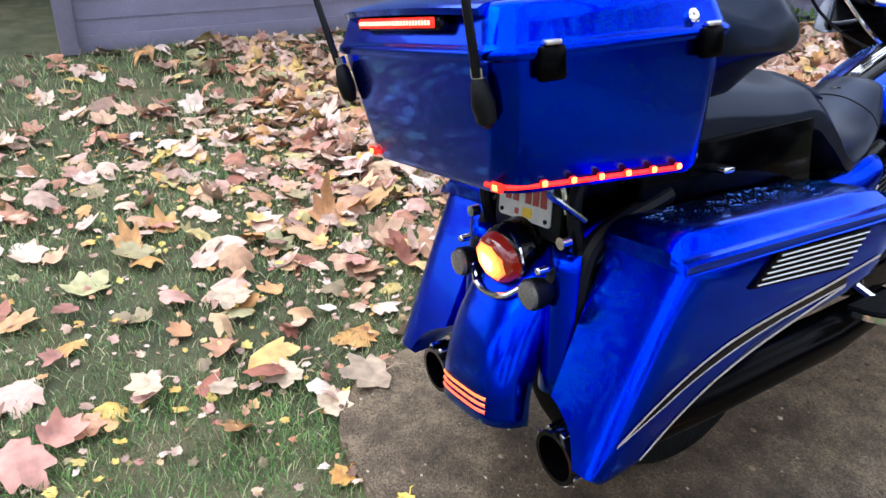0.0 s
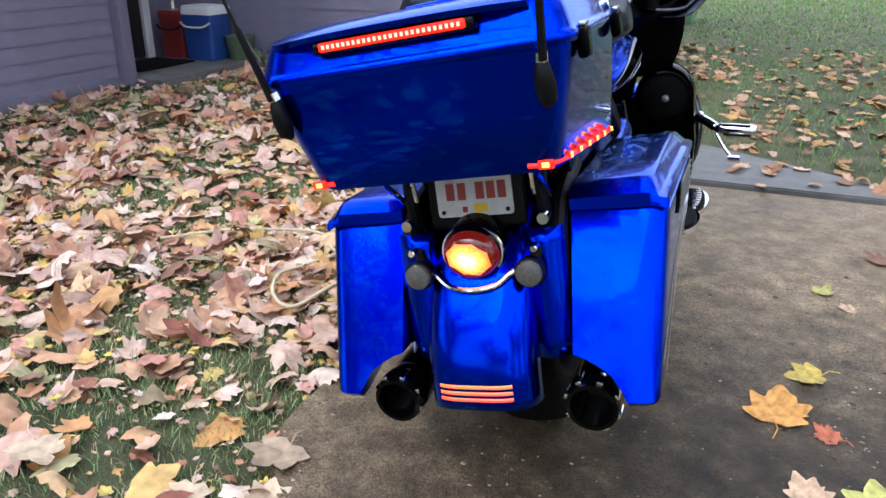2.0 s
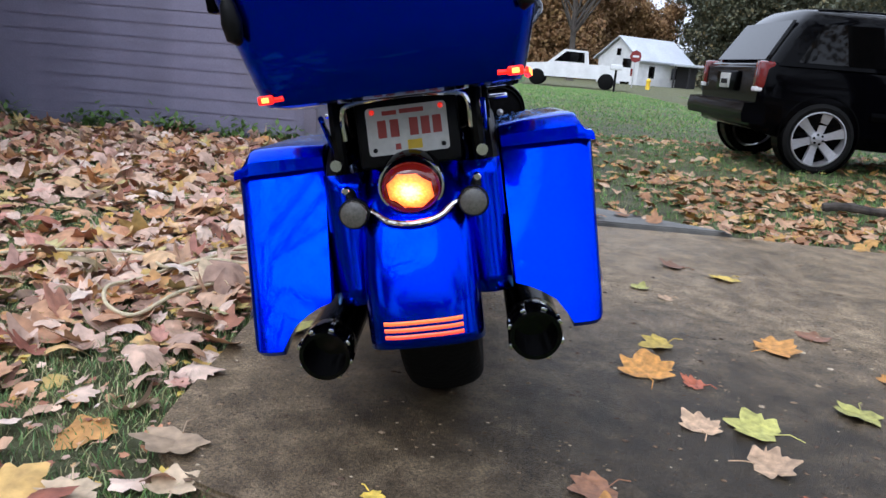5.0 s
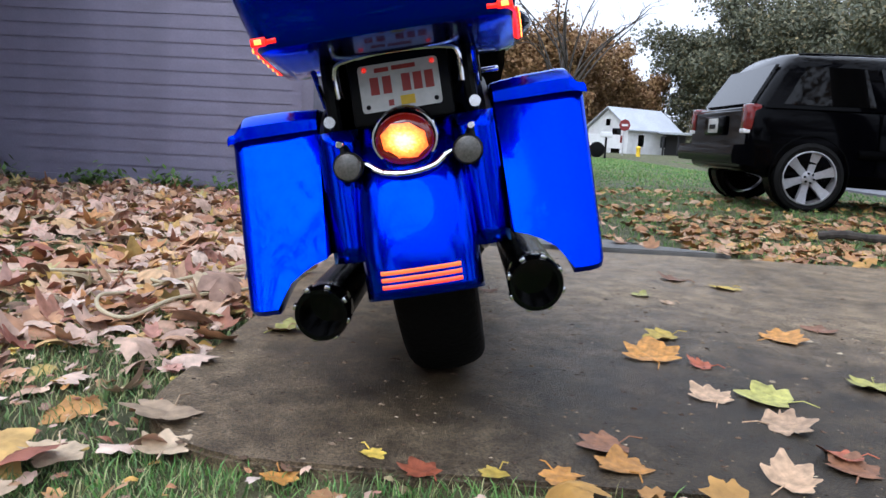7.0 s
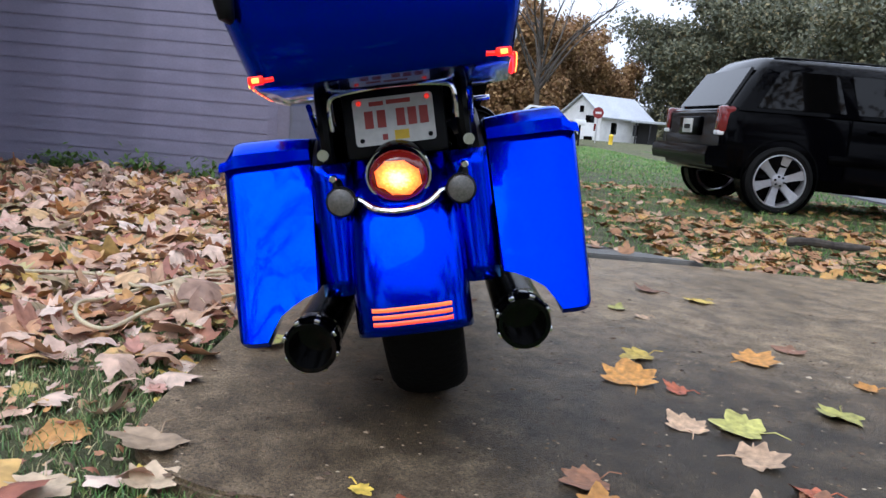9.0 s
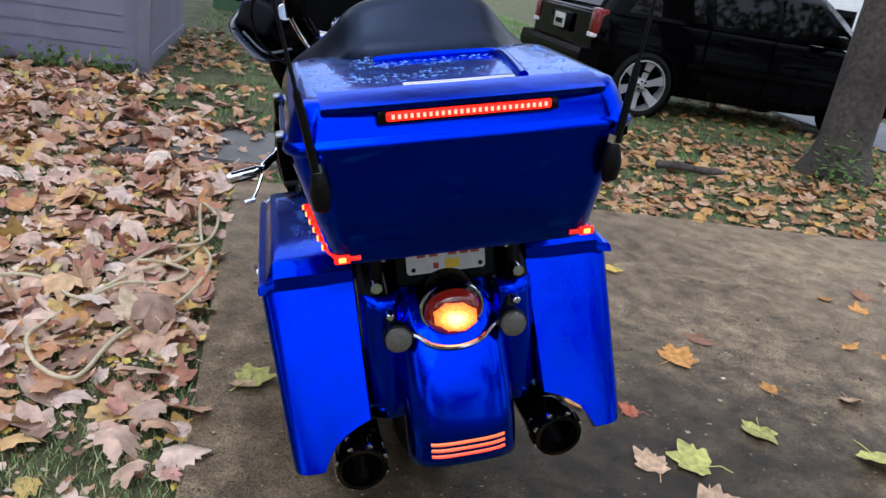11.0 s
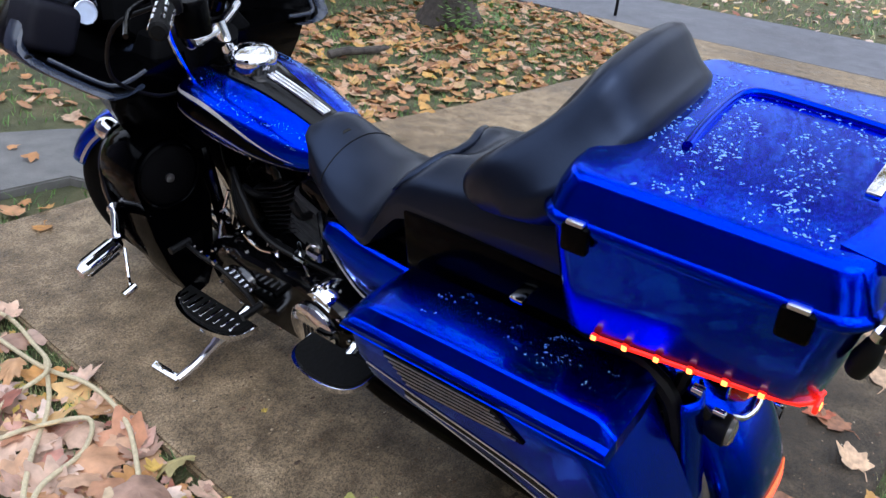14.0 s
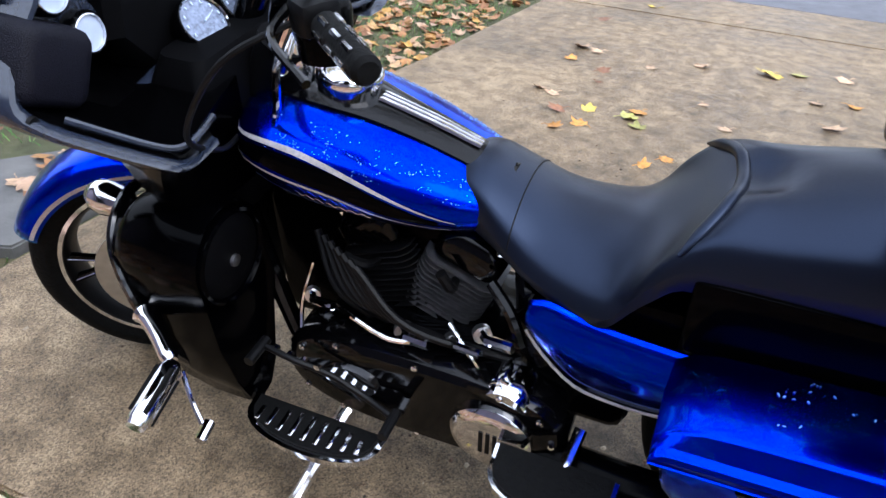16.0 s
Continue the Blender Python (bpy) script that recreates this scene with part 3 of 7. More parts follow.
def saddlebag(s):
    """A stretched hard saddlebag; s is -1 for the kickstand side and 1 for the other."""
    rear = [(-0.052, 0.30), (-0.03, 0.345), (0.02, 0.44), (0.07, 0.535), (0.128, 0.642)]
    top = [(0.25, 0.641), (0.40, 0.637), (0.55, 0.632), (0.69, 0.628)]
    front = [(0.705, 0.60), (0.70, 0.555), (0.67, 0.51)]
    low = [(0.60, 0.487), (0.50, 0.472), (0.40, 0.455), (0.30, 0.43), (0.21, 0.398), (0.13, 0.36), (0.07, 0.325), (0.03, 0.299), (-0.01, 0.29), (-0.04, 0.288)]
    prof = rear + top + front + low
    c = Vector((0.33, 0.5))

    def ring(x, inset, lift):
        out = []
        for y, z in prof:
            p = Vector((y, z))
            q = p + (c - p).normalized() * inset
            zz = q.y
            if lift and zz < 0.5:
                f = max(0.0, 1 - max(0, q.x - 0.05) / 0.35)
                zz = max(zz, (0.30 + lift) * f + zz * (1 - f))
            bulge = (zz - 0.30) * 0.085 if x > 0.25 else 0
            yy = q.x + (0.16 * (zz - q.y) * (1 if q.x < 0.1 else 0) * 3.2)
            out.append((s * (x + bulge), yy, zz))
        return out

    rings = [ring(0.186, 0.012, 0.085), ring(0.190, 0.0, 0.082), ring(0.215, 0, 0.074), ring(0.24, 0, 0.062), ring(0.262, 0, 0.045), ring(0.28, 0, 0.022), ring(0.295, 0, 0.0), ring(0.325, 0, 0), ring(0.341, 0.003, 0), ring(0.350, 0.009, 0), ring(0.354, 0.02, 0), ring(0.356, 0.06, 0)]
    body = part("saddlebag", loft(rings), BLUE, bike, "glossy blue stretched hard saddlebag", 40)
    # lid
    lids = []
    for x, dz0, dz1, ins in ((0.185, 0.0, 0.038, 0.015), (0.19, -0.002, 0.043, 0.006), (0.26, -0.002, 0.050, 0.0), (0.33, -0.002, 0.0515, 0.0), (0.345, -0.002, 0.0508, 0.0), (0.3505, -0.002, 0.0485, 0.0), (0.354, -0.003, 0.044, 0.0), (0.3665, -0.004, 0.018, 0.0), (0.370, -0.006, 0.0155, 0.0), (0.3815, -0.008, 0.0135, 0.0), (0.3855, -0.01, 0.007, 0.0), (0.383, -0.008, 0.0, 0.004)):
        r = []
        y0, y1 = 0.112 + ins, 0.722 - ins
        tilt = 0.035 * max(0.0, dz1 - 0.02) / 0.05
        for y, top_ in ((y0, 0), (y0 + 0.003, 0.5), (y0 + 0.006 + tilt, 0.88), (y0 + 0.025 + tilt, 1), (0.3, 1.0), (0.45, 1.0), (0.58, 0.97), (y1 - 0.03 - tilt * 2, 0.92), (y1 - 0.008 - tilt, 0.7), (y1, 0.25), (y1, 0), (0.5, 0), (0.3, 0)):
            r.append((s * x, y, seam_z(y) + dz0 + (dz1 - dz0) * top_))
        lids.append(r)
    lid = part("lid", loft(lids), BLUE, body, "", 38)
    # louvred side trim
    grille = part("louvre_backing", loft([[(s * (x + (z - 0.3) * 0.085), y, z) for y, z in ((0.27, 0.575), (0.335, 0.628), (0.60, 0.616), (0.535, 0.548))] for x in (0.352, 0.361)]), DEEP, body)
    for i in range(6):
        f = i / 5
        a = Vector((0.285 + 0.055 * f, 0.579 + 0.043 * f))
        b = Vector((0.545 + 0.05 * f, 0.556 + 0.053 * f))
        X = lambda z: s * (0.3625 + (z - 0.3) * 0.085)  # noqa: E731
        part("louvre_slat", tube([(X(a.y), a.x, a.y), (X(b.y), b.x, b.y)], 0.0018, 6), SILVER, grille)
    # pinstripes along the lower sweep
    for pts, w in (([(-0.01, 0.362), (0.06, 0.405), (0.15, 0.45), (0.25, 0.483), (0.38, 0.505), (0.52, 0.523), (0.66, 0.545)], 0.006), ([(-0.01, 0.362), (0.07, 0.395), (0.16, 0.433), (0.26, 0.463), (0.38, 0.487), (0.56, 0.508)], 0.004), ([(0.045, 0.315), (0.12, 0.365), (0.2, 0.408), (0.3, 0.444), (0.42, 0.474), (0.56, 0.506)], 0.006)):
        line = bend([(0, y, z) for y, z in pts], 4)
        part("pinstripe", sheet([[(s * (0.3578 + (p.z + e - 0.3) * 0.085), p.y, p.z + e) for p in line] for e in (-w / 2, w / 2)]), STRIPE, body, "silver pinstripe")
    # black flame between the upper stripes
    up = bend([(0, y, z) for y, z in ((0.0, 0.368), (0.07, 0.405), (0.16, 0.446), (0.26, 0.478), (0.38, 0.50), (0.56, 0.524))], 4)
    dn = bend([(0, y, z) for y, z in ((0.0, 0.368), (0.07, 0.397), (0.16, 0.435), (0.26, 0.465), (0.38, 0.489), (0.56, 0.510))], 4)
    part("black_stripe", sheet([[(s * (0.3572 + (p.z - 0.3) * 0.085), p.y, p.z) for p in row] for row in (up, dn)]), BLACK, body)
    # guard rail behind the bag and the hinge
    part("hinge", block((s * 0.2, 0.4, 0.735), (0.05, 0.03, 0.012), 0.004), CHROME, lid)
    return body


bag_left, bag_right = saddlebag(-1), saddlebag(1)

# ---- mufflers ----
for s in (-1, 1):
    m = part("muffler", tube([(s * 0.20, 1.0, 0.30), (s * 0.215, 0.75, 0.285), (s * 0.218, 0.35, 0.275), (s * 0.218, 0.05, 0.275)], [0.04, 0.052, 0.054, 0.054], 24), DEEP, bike, "black exhaust muffler")
    tip = part("tip", lathe([(0.0, 0.052), (0.012, 0.056), (0.075, 0.056), (0.085, 0.053), (0.085, 0.044), (0.03, 0.043), (0.03, 0.0)], (s * 0.218, 0.055, 0.275), (0, -1, -0.04), 32), BLACK, m, "slotted black tip")
    for i in range(8):
        a = 2 * math.pi * (i + 0.5) / 8
        part("tip_notch", block((s * 0.218 + 0.0555 * math.cos(a), -0.006, 0.274 + 0.0555 * math.sin(a)), (0.008, 0.042, 0.012), 0.002, Euler((0, -a, 0)).to_matrix()), CHROME, tip)

# ---- tail: lamp, plate, signals ----
lamp = part("tail_lamp_housing", lathe([(0, 0.06), (0.05, 0.058), (0.062, 0.052), (0.066, 0.048)], (0, 0.085, 0.605), (0, -1, -0.1), 32), BLACK, bike, "black tail lamp housing")
lamp.scale = (1.12, 1, 1)
lens = part("lens", lathe([(0, 0.053), (0.018, 0.052), (0.03, 0.046), (0.037, 0.034), (0.040, 0.0)], (0, 0.03, 0.595), (0, -1, -0.1), 32), SMOKERED, lamp, "smoked red brake lamp lens")
bulb = part("bulb", lathe([(0, 0.044), (0.006, 0.043), (0.0115, 0.032), (0.0135, 0.0)], (0, 0, 0), (0, -1, -0.1), 8), LAMPHOT, lamp, "lit orange brake lamp")
bulb.location, bulb.rotation_euler, bulb.scale = (0, -0.0005, 0.5915), (0, radians(22.5), 0), (1.0, 1, 0.84)
part("bezel", tube(bend([(0.058 * math.cos(q), 0.028, 0.596 + 0.056 * math.sin(q)) for q in np.linspace(0, 2 * math.pi, 19)], 2), 0.0035, 6), CHROME, lamp, "thin chrome bezel")
bar = part("signal_bar", tube(bend([(-0.118, 0.02, 0.556), (-0.085, 0.01, 0.556), (-0.05, -0.008, 0.535), (0, -0.016, 0.528), (0.05, -0.008, 0.535), (0.085, 0.01, 0.556), (0.122, 0.02, 0.556)]), 0.006, 8), CHROME, bike, "curved chrome signal bar")
for s in (-0.119, 0.122):
    sig = part("turn_signal", lathe([(0.0, 0.012), (0.008, 0.022), (0.03, 0.03), (0.05, 0.031), (0.052, 0.029)], (s, 0.05, 0.556), (0, -1, 0), 24), SATIN, bike, "round black turn signal")
    part("signal_lens", lathe([(0, 0.028), (0.008, 0.026), (0.012, 0.016), (0.013, 0)], (s, -0.001, 0.556), (0, -1, 0), 24), SMOKE, sig, "smoked signal lens")
    part("stem", tube([(s, 0.03, 0.556), (s * 1.12, 0.06, 0.60)], 0.012, 10), SATIN, sig)
    part("stud", lathe([(0, 0.008), (0.02, 0.008), (0.022, 0.006)], (s * 1.1, 0.03, 0.602), (0, -1, 0), 12), CHROME, sig)
PLATE = mat("plate_white", (0.55, 0.54, 0.5), 0.4, 0.2, grain=0.08, scale=60)
PLATERED = mat("plate_red", (0.32, 0.03, 0.02), 0.4, grain=0.1)
YELLOW = mat("sticker_yellow", (0.75, 0.5, 0.02), 0.5, grain=0.08)
tilt = Matrix.Translation((0.002, 0.083, 0.706)) @ Euler((radians(-8), 0, 0)).to_matrix().to_4x4()
holder = part("plate_holder", block((0, 0.012, 0.0), (0.215, 0.014, 0.15), 0.01), SATIN, bike, "black plate bracket")
holder.matrix_local = tilt
plate = part("number_plate", loft([[(x, y, z) for x, z in rrect(0.0835, 0.049, 0.008)] for y in (0.0035, 0.0, )]), PLATE, holder, "white number plate with red bars")
for x, z, w, h, m in ((-0.052, 0.004, 0.018, 0.036, PLATERED), (-0.026, 0.004, 0.018, 0.036, PLATERED), (0.014, 0.004, 0.018, 0.036, PLATERED), (0.038, 0.004, 0.018, 0.036, PLATERED), (0.062, 0.004, 0.018, 0.036, PLATERED), (-0.034, 0.036, 0.03, 0.009, PLATERED), (0.012, 0.037, 0.05, 0.009, PLATERED), (-0.022, -0.034, 0.011, 0.012, PLATERED), (0.013, -0.032, 0.03, 0.019, YELLOW)):
    part("plate_bar", block((x, -0.0008, z), (w, 0.0016, h), 0.0), m, plate)
for x in (-0.07, 0.072):
    for z in (0.04, -0.038):
        # the two upper bolts carry an added faint red glow
        part("bolt", lathe([(0, 0.006 if z > 0 else 0.004), (0.003, 0.005), (0.004, 0)], (x, -0.0005, z), (0, -1, 0), 10), REDLENS if z > 0 else SATIN, plate)
part("plate_visor", tube(bend([(-0.13, 0.0, -0.01), (-0.128, -0.014, 0.045), (-0.1, -0.02, 0.06), (0, -0.022, 0.066), (0.1, -0.02, 0.06), (0.128, -0.014, 0.045), (0.13, 0.0, -0.01)]), 0.0055, 8), CHROME, holder, "chrome plate surround")
for s in (-1, 1):
    part("box_strut", tube(bend([(s * 0.14, 0.16, 0.50), (s * 0.145, 0.1, 0.62), (s * 0.145, 0.09, 0.72), (s * 0.15, 0.13, 0.79)]), 0.014, 8), SATIN, bike)
    part("frame_rail", tube(bend([(s * 0.165, 0.06, 0.36), (s * 0.165, 0.07, 0.5), (s * 0.165, 0.12, 0.64), (s * 0.165, 0.3, 0.7)]), 0.02, 10), SATIN, bike)
    part("rail_bolt", lathe([(0, 0.012), (0.02, 0.012)], (s * 0.15, 0.07, 0.65), (0, -1, 0), 12), CHROME, bike)
part("tail_box", block((0, 0.27, 0.735), (0.27, 0.3, 0.1), 0.03), DEEP, bike)
for s in (-1, 1):
    part("inner_panel", block((s * 0.166, 0.47, 0.705), (0.02, 0.5, 0.17), 0.008), NIGHT, bike, "black panel between seat and saddlebag")
part("battery_box", block((0, 0.72, 0.535), (0.27, 0.5, 0.29), 0.04), DEEP, bike, "black inner frame under the seat")


# ---- top box ----
def oval(hx, ya, yb, r, z, k=9, dz=0.0, nar=0.0):
    """A rounded outline in plan; nar narrows it towards the tail."""
    c, h = (ya + yb) / 2, (yb - ya) / 2
    return [(x * (1 - nar * (h - y) / (2 * h)), y + c, z + dz * (y + c - ya)) for x, y in rrect(hx, h, r, k)]


box_body = part("top_box", loft([oval(0.235, -0.09, 0.262, 0.05, 0.780, dz=-0.055, nar=0.12), oval(0.262, -0.118, 0.282, 0.05, 0.786, dz=-0.055, nar=0.12), oval(0.27, -0.125, 0.29, 0.05, 0.797, dz=-0.05, nar=0.12), oval(0.28, -0.138, 0.303, 0.05, 0.89, dz=-0.02, nar=0.06), oval(0.287, -0.15, 0.316, 0.05, 0.975, nar=0.0), oval(0.289, -0.152, 0.318, 0.05, 0.992)]), BLUE, bike, "glossy blue hard luggage box with red light strips")
lid = part("lid", loft([oval(0.287, -0.152, 0.318, 0.05, 0.99), oval(0.297, -0.161, 0.328, 0.055, 0.993), oval(0.3, -0.164, 0.331, 0.055, 1.001), oval(0.298, -0.162, 0.329, 0.055, 1.009), oval(0.292, -0.157, 0.322, 0.05, 1.013), oval(0.29, -0.155, 0.32, 0.05, 1.017), oval(0.283, -0.148, 0.312, 0.05, 1.041, dz=0.01), oval(0.273, -0.14, 0.302, 0.05, 1.064, dz=0.01), oval(0.267, -0.135, 0.297, 0.047, 1.0715, dz=0.009), oval(0.259, -0.128, 0.291, 0.045, 1.0738, dz=0.008), oval(0.25, -0.122, 0.285, 0.04, 1.0748, dz=0.008), oval(0.155, -0.12, 0.196, 0.03, 1.0775, dz=0.008), oval(0.1, -0.08, 0.14, 0.02, 1.0781, dz=0.008)]), BLUE, box_body, "", 48)
part("lid_ridge", tube(bend([(-0.108, 0.172, 1.0815), (-0.04, 0.178, 1.083), (0.06, 0.18, 1.083), (0.118, 0.172, 1.083), (0.14, 0.145, 1.083), (0.138, 0.08, 1.0825), (0.125, -0.02, 1.0815), (0.115, -0.085, 1.0805)], 8), 0.009, 12), BLUE, lid, "raised ridge on the lid")
part("lock", lathe([(0, 0.012), (0.006, 0.012), (0.008, 0.008), (0.008, 0)], (0.287, 0.216, 1.027), (1, 0, 0.3), 18), CHROME, lid, "round chrome lock")
for s in (-1, 1):
    part("box_brace", tube([(s * 0.16, 0.02, 0.75), (s * 0.16, 0.1, 0.685)], 0.006, 8), CHROME, box_body, "chrome brace")
    part("box_brace", tube([(s * 0.17, 0.25, 0.74), (s * 0.17, 0.32, 0.675)], 0.005, 8), CHROME, box_body)
# spoiler over the lamp
spoil = part("spoiler", loft([[(x, y, z) for y, z in ((-0.118, 1.086), (-0.172, 1.078), (-0.184, 1.072), (-0.18, 1.062), (-0.15, 1.06), (-0.12, 1.07))] for x in np.linspace(-0.235, 0.235, 9)]), BLUE, lid)
for v in spoil.data.vertices:
    e = (abs(v.co.x) / 0.235) ** 3
    v.co.y += 0.03 * e
    v.co.z -= 0.006 * e
part("lamp_recess", block((0, -0.157, 1.048), (0.3, 0.02, 0.024), 0.006), BLACK, lid)
led = part("lamp_strip", block((0, -0.1665, 1.049), (0.272, 0.008, 0.016), 0.004), LEDRED, lid, "lit red lamp strip")
for i in range(26):
    part("led", block((-0.125 + i * 0.01, -0.1712, 1.049), (0.0045, 0.002, 0.007), 0.0), mat("lit_strip_led", (1, 0.3, 0.2), 0.3, grain=0, big=0, emit=(1.0, 0.2, 0.12), power=1.7) if i == 0 else bpy.data.materials["lit_strip_led"], led)
part("badge", block((0.0, -0.092, 1.0815), (0.19, 0.022, 0.008), 0.003, Euler((0.0, 0, radians(-1.5))).to_matrix()), CHROME, lid, "chrome badge bar")
for s in (-1, 1):
    for y in (0.249, -0.075):
        la = part("latch", block((s * 0.299, y, 0.985), (0.018, 0.046, 0.05), 0.006), DEEP, box_body, "black latch")
        part("latch_top", block((s * 0.301, y, 1.014), (0.014, 0.03, 0.008), 0.003), SILVER, la)
    strip = [Vector((s * x, y, z)) for x, y, z in ((0.19, -0.126, 0.800), (0.215, -0.122, 0.799), (0.232, -0.105, 0.797), (0.241, -0.07, 0.795), (0.248, 0.0, 0.791), (0.257, 0.1, 0.786), (0.266, 0.215, 0.779))]
    ls = part("light_strip", tube(strip, 0.0045, 8), LEDRED, box_body, "lit red light strip")
    part("lamp_lens", block((s * 0.222, -0.1265, 0.800), (0.028, 0.008, 0.016), 0.003), LEDRED, ls)
    part("led", block((s * 0.222, -0.1305, 0.800), (0.013, 0.003, 0.009), 0.001), LEDHOT, ls)
    for i in range(6):
        y = -0.055 + i * 0.0535
        x = float(np.interp(y, (-0.07, 0, 0.1, 0.215), (0.241, 0.248, 0.257, 0.266)))
        part("led", block((s * (x + 0.004), y, float(np.interp(y, (-0.09, 0.228), (0.799, 0.782)))), (0.008, 0.013, 0.013), 0.004), LEDRED, ls)
        part("led", block((s * (x + 0.0075), y, float(np.interp(y, (-0.09, 0.228), (0.799, 0.782)))), (0.005, 0.0095, 0.0095), 0.002), LEDHOT, ls)
    # antenna
    b0 = Vector((s * 0.248, -0.165, 0.945))
    up = Vector((s * 0.13, -0.19, 1)).normalized()
    an = part("antenna_base", tube([b0 + Vector((-s * 0.006, 0.016, -0.045)), b0 + Vector((0, 0.01, -0.035)), b0 + Vector((0, 0.005, -0.01)), b0 + Vector((0, 0, 0.02)), b0 + Vector((0, 0, 0.03))], [0.006, 0.015, 0.018, 0.013, 0.007], 16), SATIN, box_body, "black antenna base")
    part("antenna", tube([b0 + up * 0.03, b0 + up * 0.16, b0 + up * 0.17, b0 + up * 0.8], [0.0075, 0.0065, 0.003, 0.002], 8), SATIN, an, "thin black whip antenna")
    part("antenna_nut", lathe([(0, 0.011), (0.015, 0.011)], b0 + Vector((0, 0, 0.028)), up, 6), CHROME, an)

# ---- backrest and seat ----
REST = resample([
    (0.0, 0.29, 0.86, 0.225, 1.074, 0.258, 1.14, 0.296, 1.208, 0.34, 1.19, 0.405, 1.07, 0.42, 0.975, 0.48, 0.925, 0.45, 0.87),
    (0.10, 0.29, 0.86, 0.228, 1.074, 0.26, 1.138, 0.298, 1.198, 0.343, 1.18, 0.41, 1.065, 0.425, 0.972, 0.485, 0.922, 0.45, 0.87),
    (0.145, 0.29, 0.86, 0.24, 1.07, 0.268, 1.125, 0.31, 1.182, 0.35, 1.155, 0.42, 1.05, 0.435, 0.97, 0.50, 0.918, 0.455, 0.865),
    (0.175, 0.29, 0.90, 0.255, 1.06, 0.28, 1.10, 0.328, 1.153, 0.365, 1.125, 0.432, 1.04, 0.448, 0.972, 0.50, 0.932, 0.45, 0.89),
    (0.21, 0.30, 0.925, 0.27, 1.045, 0.295, 1.07, 0.36, 1.112, 0.40, 1.088, 0.458, 1.028, 0.468, 0.975, 0.505, 0.942, 0.44, 0.915),
    (0.25, 0.32, 0.945, 0.298, 1.025, 0.328, 1.042, 0.398, 1.077, 0.437, 1.06, 0.484, 1.012, 0.495, 0.975, 0.485, 0.952, 0.43, 0.936),
    (0.278, 0.345, 0.955, 0.34, 1.004, 0.365, 1.018, 0.42, 1.048, 0.45, 1.036, 0.48, 1.003, 0.487, 0.98, 0.478, 0.957, 0.43, 0.945),
    (0.291, 0.39, 0.957, 0.39, 0.985, 0.405, 0.995, 0.43, 1.012, 0.444, 1.008, 0.458, 0.993, 0.464, 0.978, 0.458, 0.963, 0.435, 0.955)], 3)
for _ in range(2):
    REST[1:-1, 1:] = 0.25 * REST[:-2, 1:] + 0.5 * REST[1:-1, 1:] + 0.25 * REST[2:, 1:]
rings = []
for row in list(REST[::-1] * np.array([-1] + [1] * 18)) + list(REST[1:]):
    pts = [(0, row[i], row[i + 1]) for i in range(1, 19, 2)]
    loop = bend(pts + [pts[0]], 3)[:-1]
    rings.append([(row[0] + 0.01, p.y, p.z - 0.016 * min(1.0, max(0.0, (p.z - 1.0) / 0.15))) for p in loop])
backrest = part("backrest", loft(rings), VINYL, bike, "padded black vinyl backrest", 85)
SEAT = resample([(1.17, 0.045, 0.797, 0.785, 0.745), (1.145, 0.072, 0.812, 0.795, 0.735), (1.10, 0.1, 0.82, 0.785, 0.72), (1.04, 0.128, 0.793, 0.742, 0.70), (0.97, 0.154, 0.763, 0.70, 0.668), (0.89, 0.176, 0.75, 0.685, 0.648), (0.82, 0.188, 0.762, 0.69, 0.65), (0.76, 0.187, 0.803, 0.725, 0.675), (0.705, 0.18, 0.862, 0.79, 0.72), (0.665, 0.174, 0.896, 0.83, 0.76), (0.61, 0.17, 0.905, 0.84, 0.75), (0.50, 0.172, 0.93, 0.86, 0.76), (0.40, 0.174, 0.94, 0.87, 0.77), (0.29, 0.174, 0.94, 0.87, 0.77)], 4)


def sweep(y):
    """How far the seat's side lies ahead of its middle."""
    return 0.075 * math.exp(-(((y - 0.7) / 0.11) ** 2))


rings = []
for y, hx, zc, ze, zb in SEAT:
    r = []
    for k in range(25):
        a = math.pi * k / 24
        x = -math.cos(a)
        top = ze + (zc - ze) * (1 - abs(x) ** 2.2) - 0.03 * math.exp(-((y - 0.655) / 0.035) ** 2 - (x / 0.3) ** 4)
        edge = max(0.0, (abs(x) - 0.86) / 0.14)
        r.append((hx * x, y + sweep(y) * x * x, top - (top - zb) * 0.45 * edge**2))
    r += [(hx * 0.97, y + sweep(y), zb), (0.0, y, zb - 0.01), (-hx * 0.97, y + sweep(y), zb)]
    rings.append(r)
seat = part("seat", loft(rings), VINYL, bike, "stepped black vinyl touring seat", 45)
for yy in (1.02,):
    i = int(np.argmin(np.abs(SEAT[:, 0] - yy)))
    part("seam", tube([Vector(p) + Vector((0, 0, 0.001)) for p in rings[i][1:24]], 0.0012, 6), SATIN, seat)



def seat_top(x, y):
    """Height of the seat's surface."""
    hx, zc, ze, zb = lerp(SEAT[::-1], y)
    u = min(1.0, abs(x) / hx)
    return ze + (zc - ze) * (1 - u**2.2) - 0.03 * math.exp(-((y - 0.655) / 0.035) ** 2 - (u / 0.3) ** 4)


part("bolster", tube([(x, 0.688 + sweep(0.685) * (x / 0.176) ** 2, seat_top(x, 0.688) + 0.001) for x in np.linspace(-0.165, 0.165, 31)], [0.003, 0.006, 0.009] + [0.011] * 25 + [0.009, 0.006, 0.003], 12), VINYL, seat, "raised edge of the bucket seat")

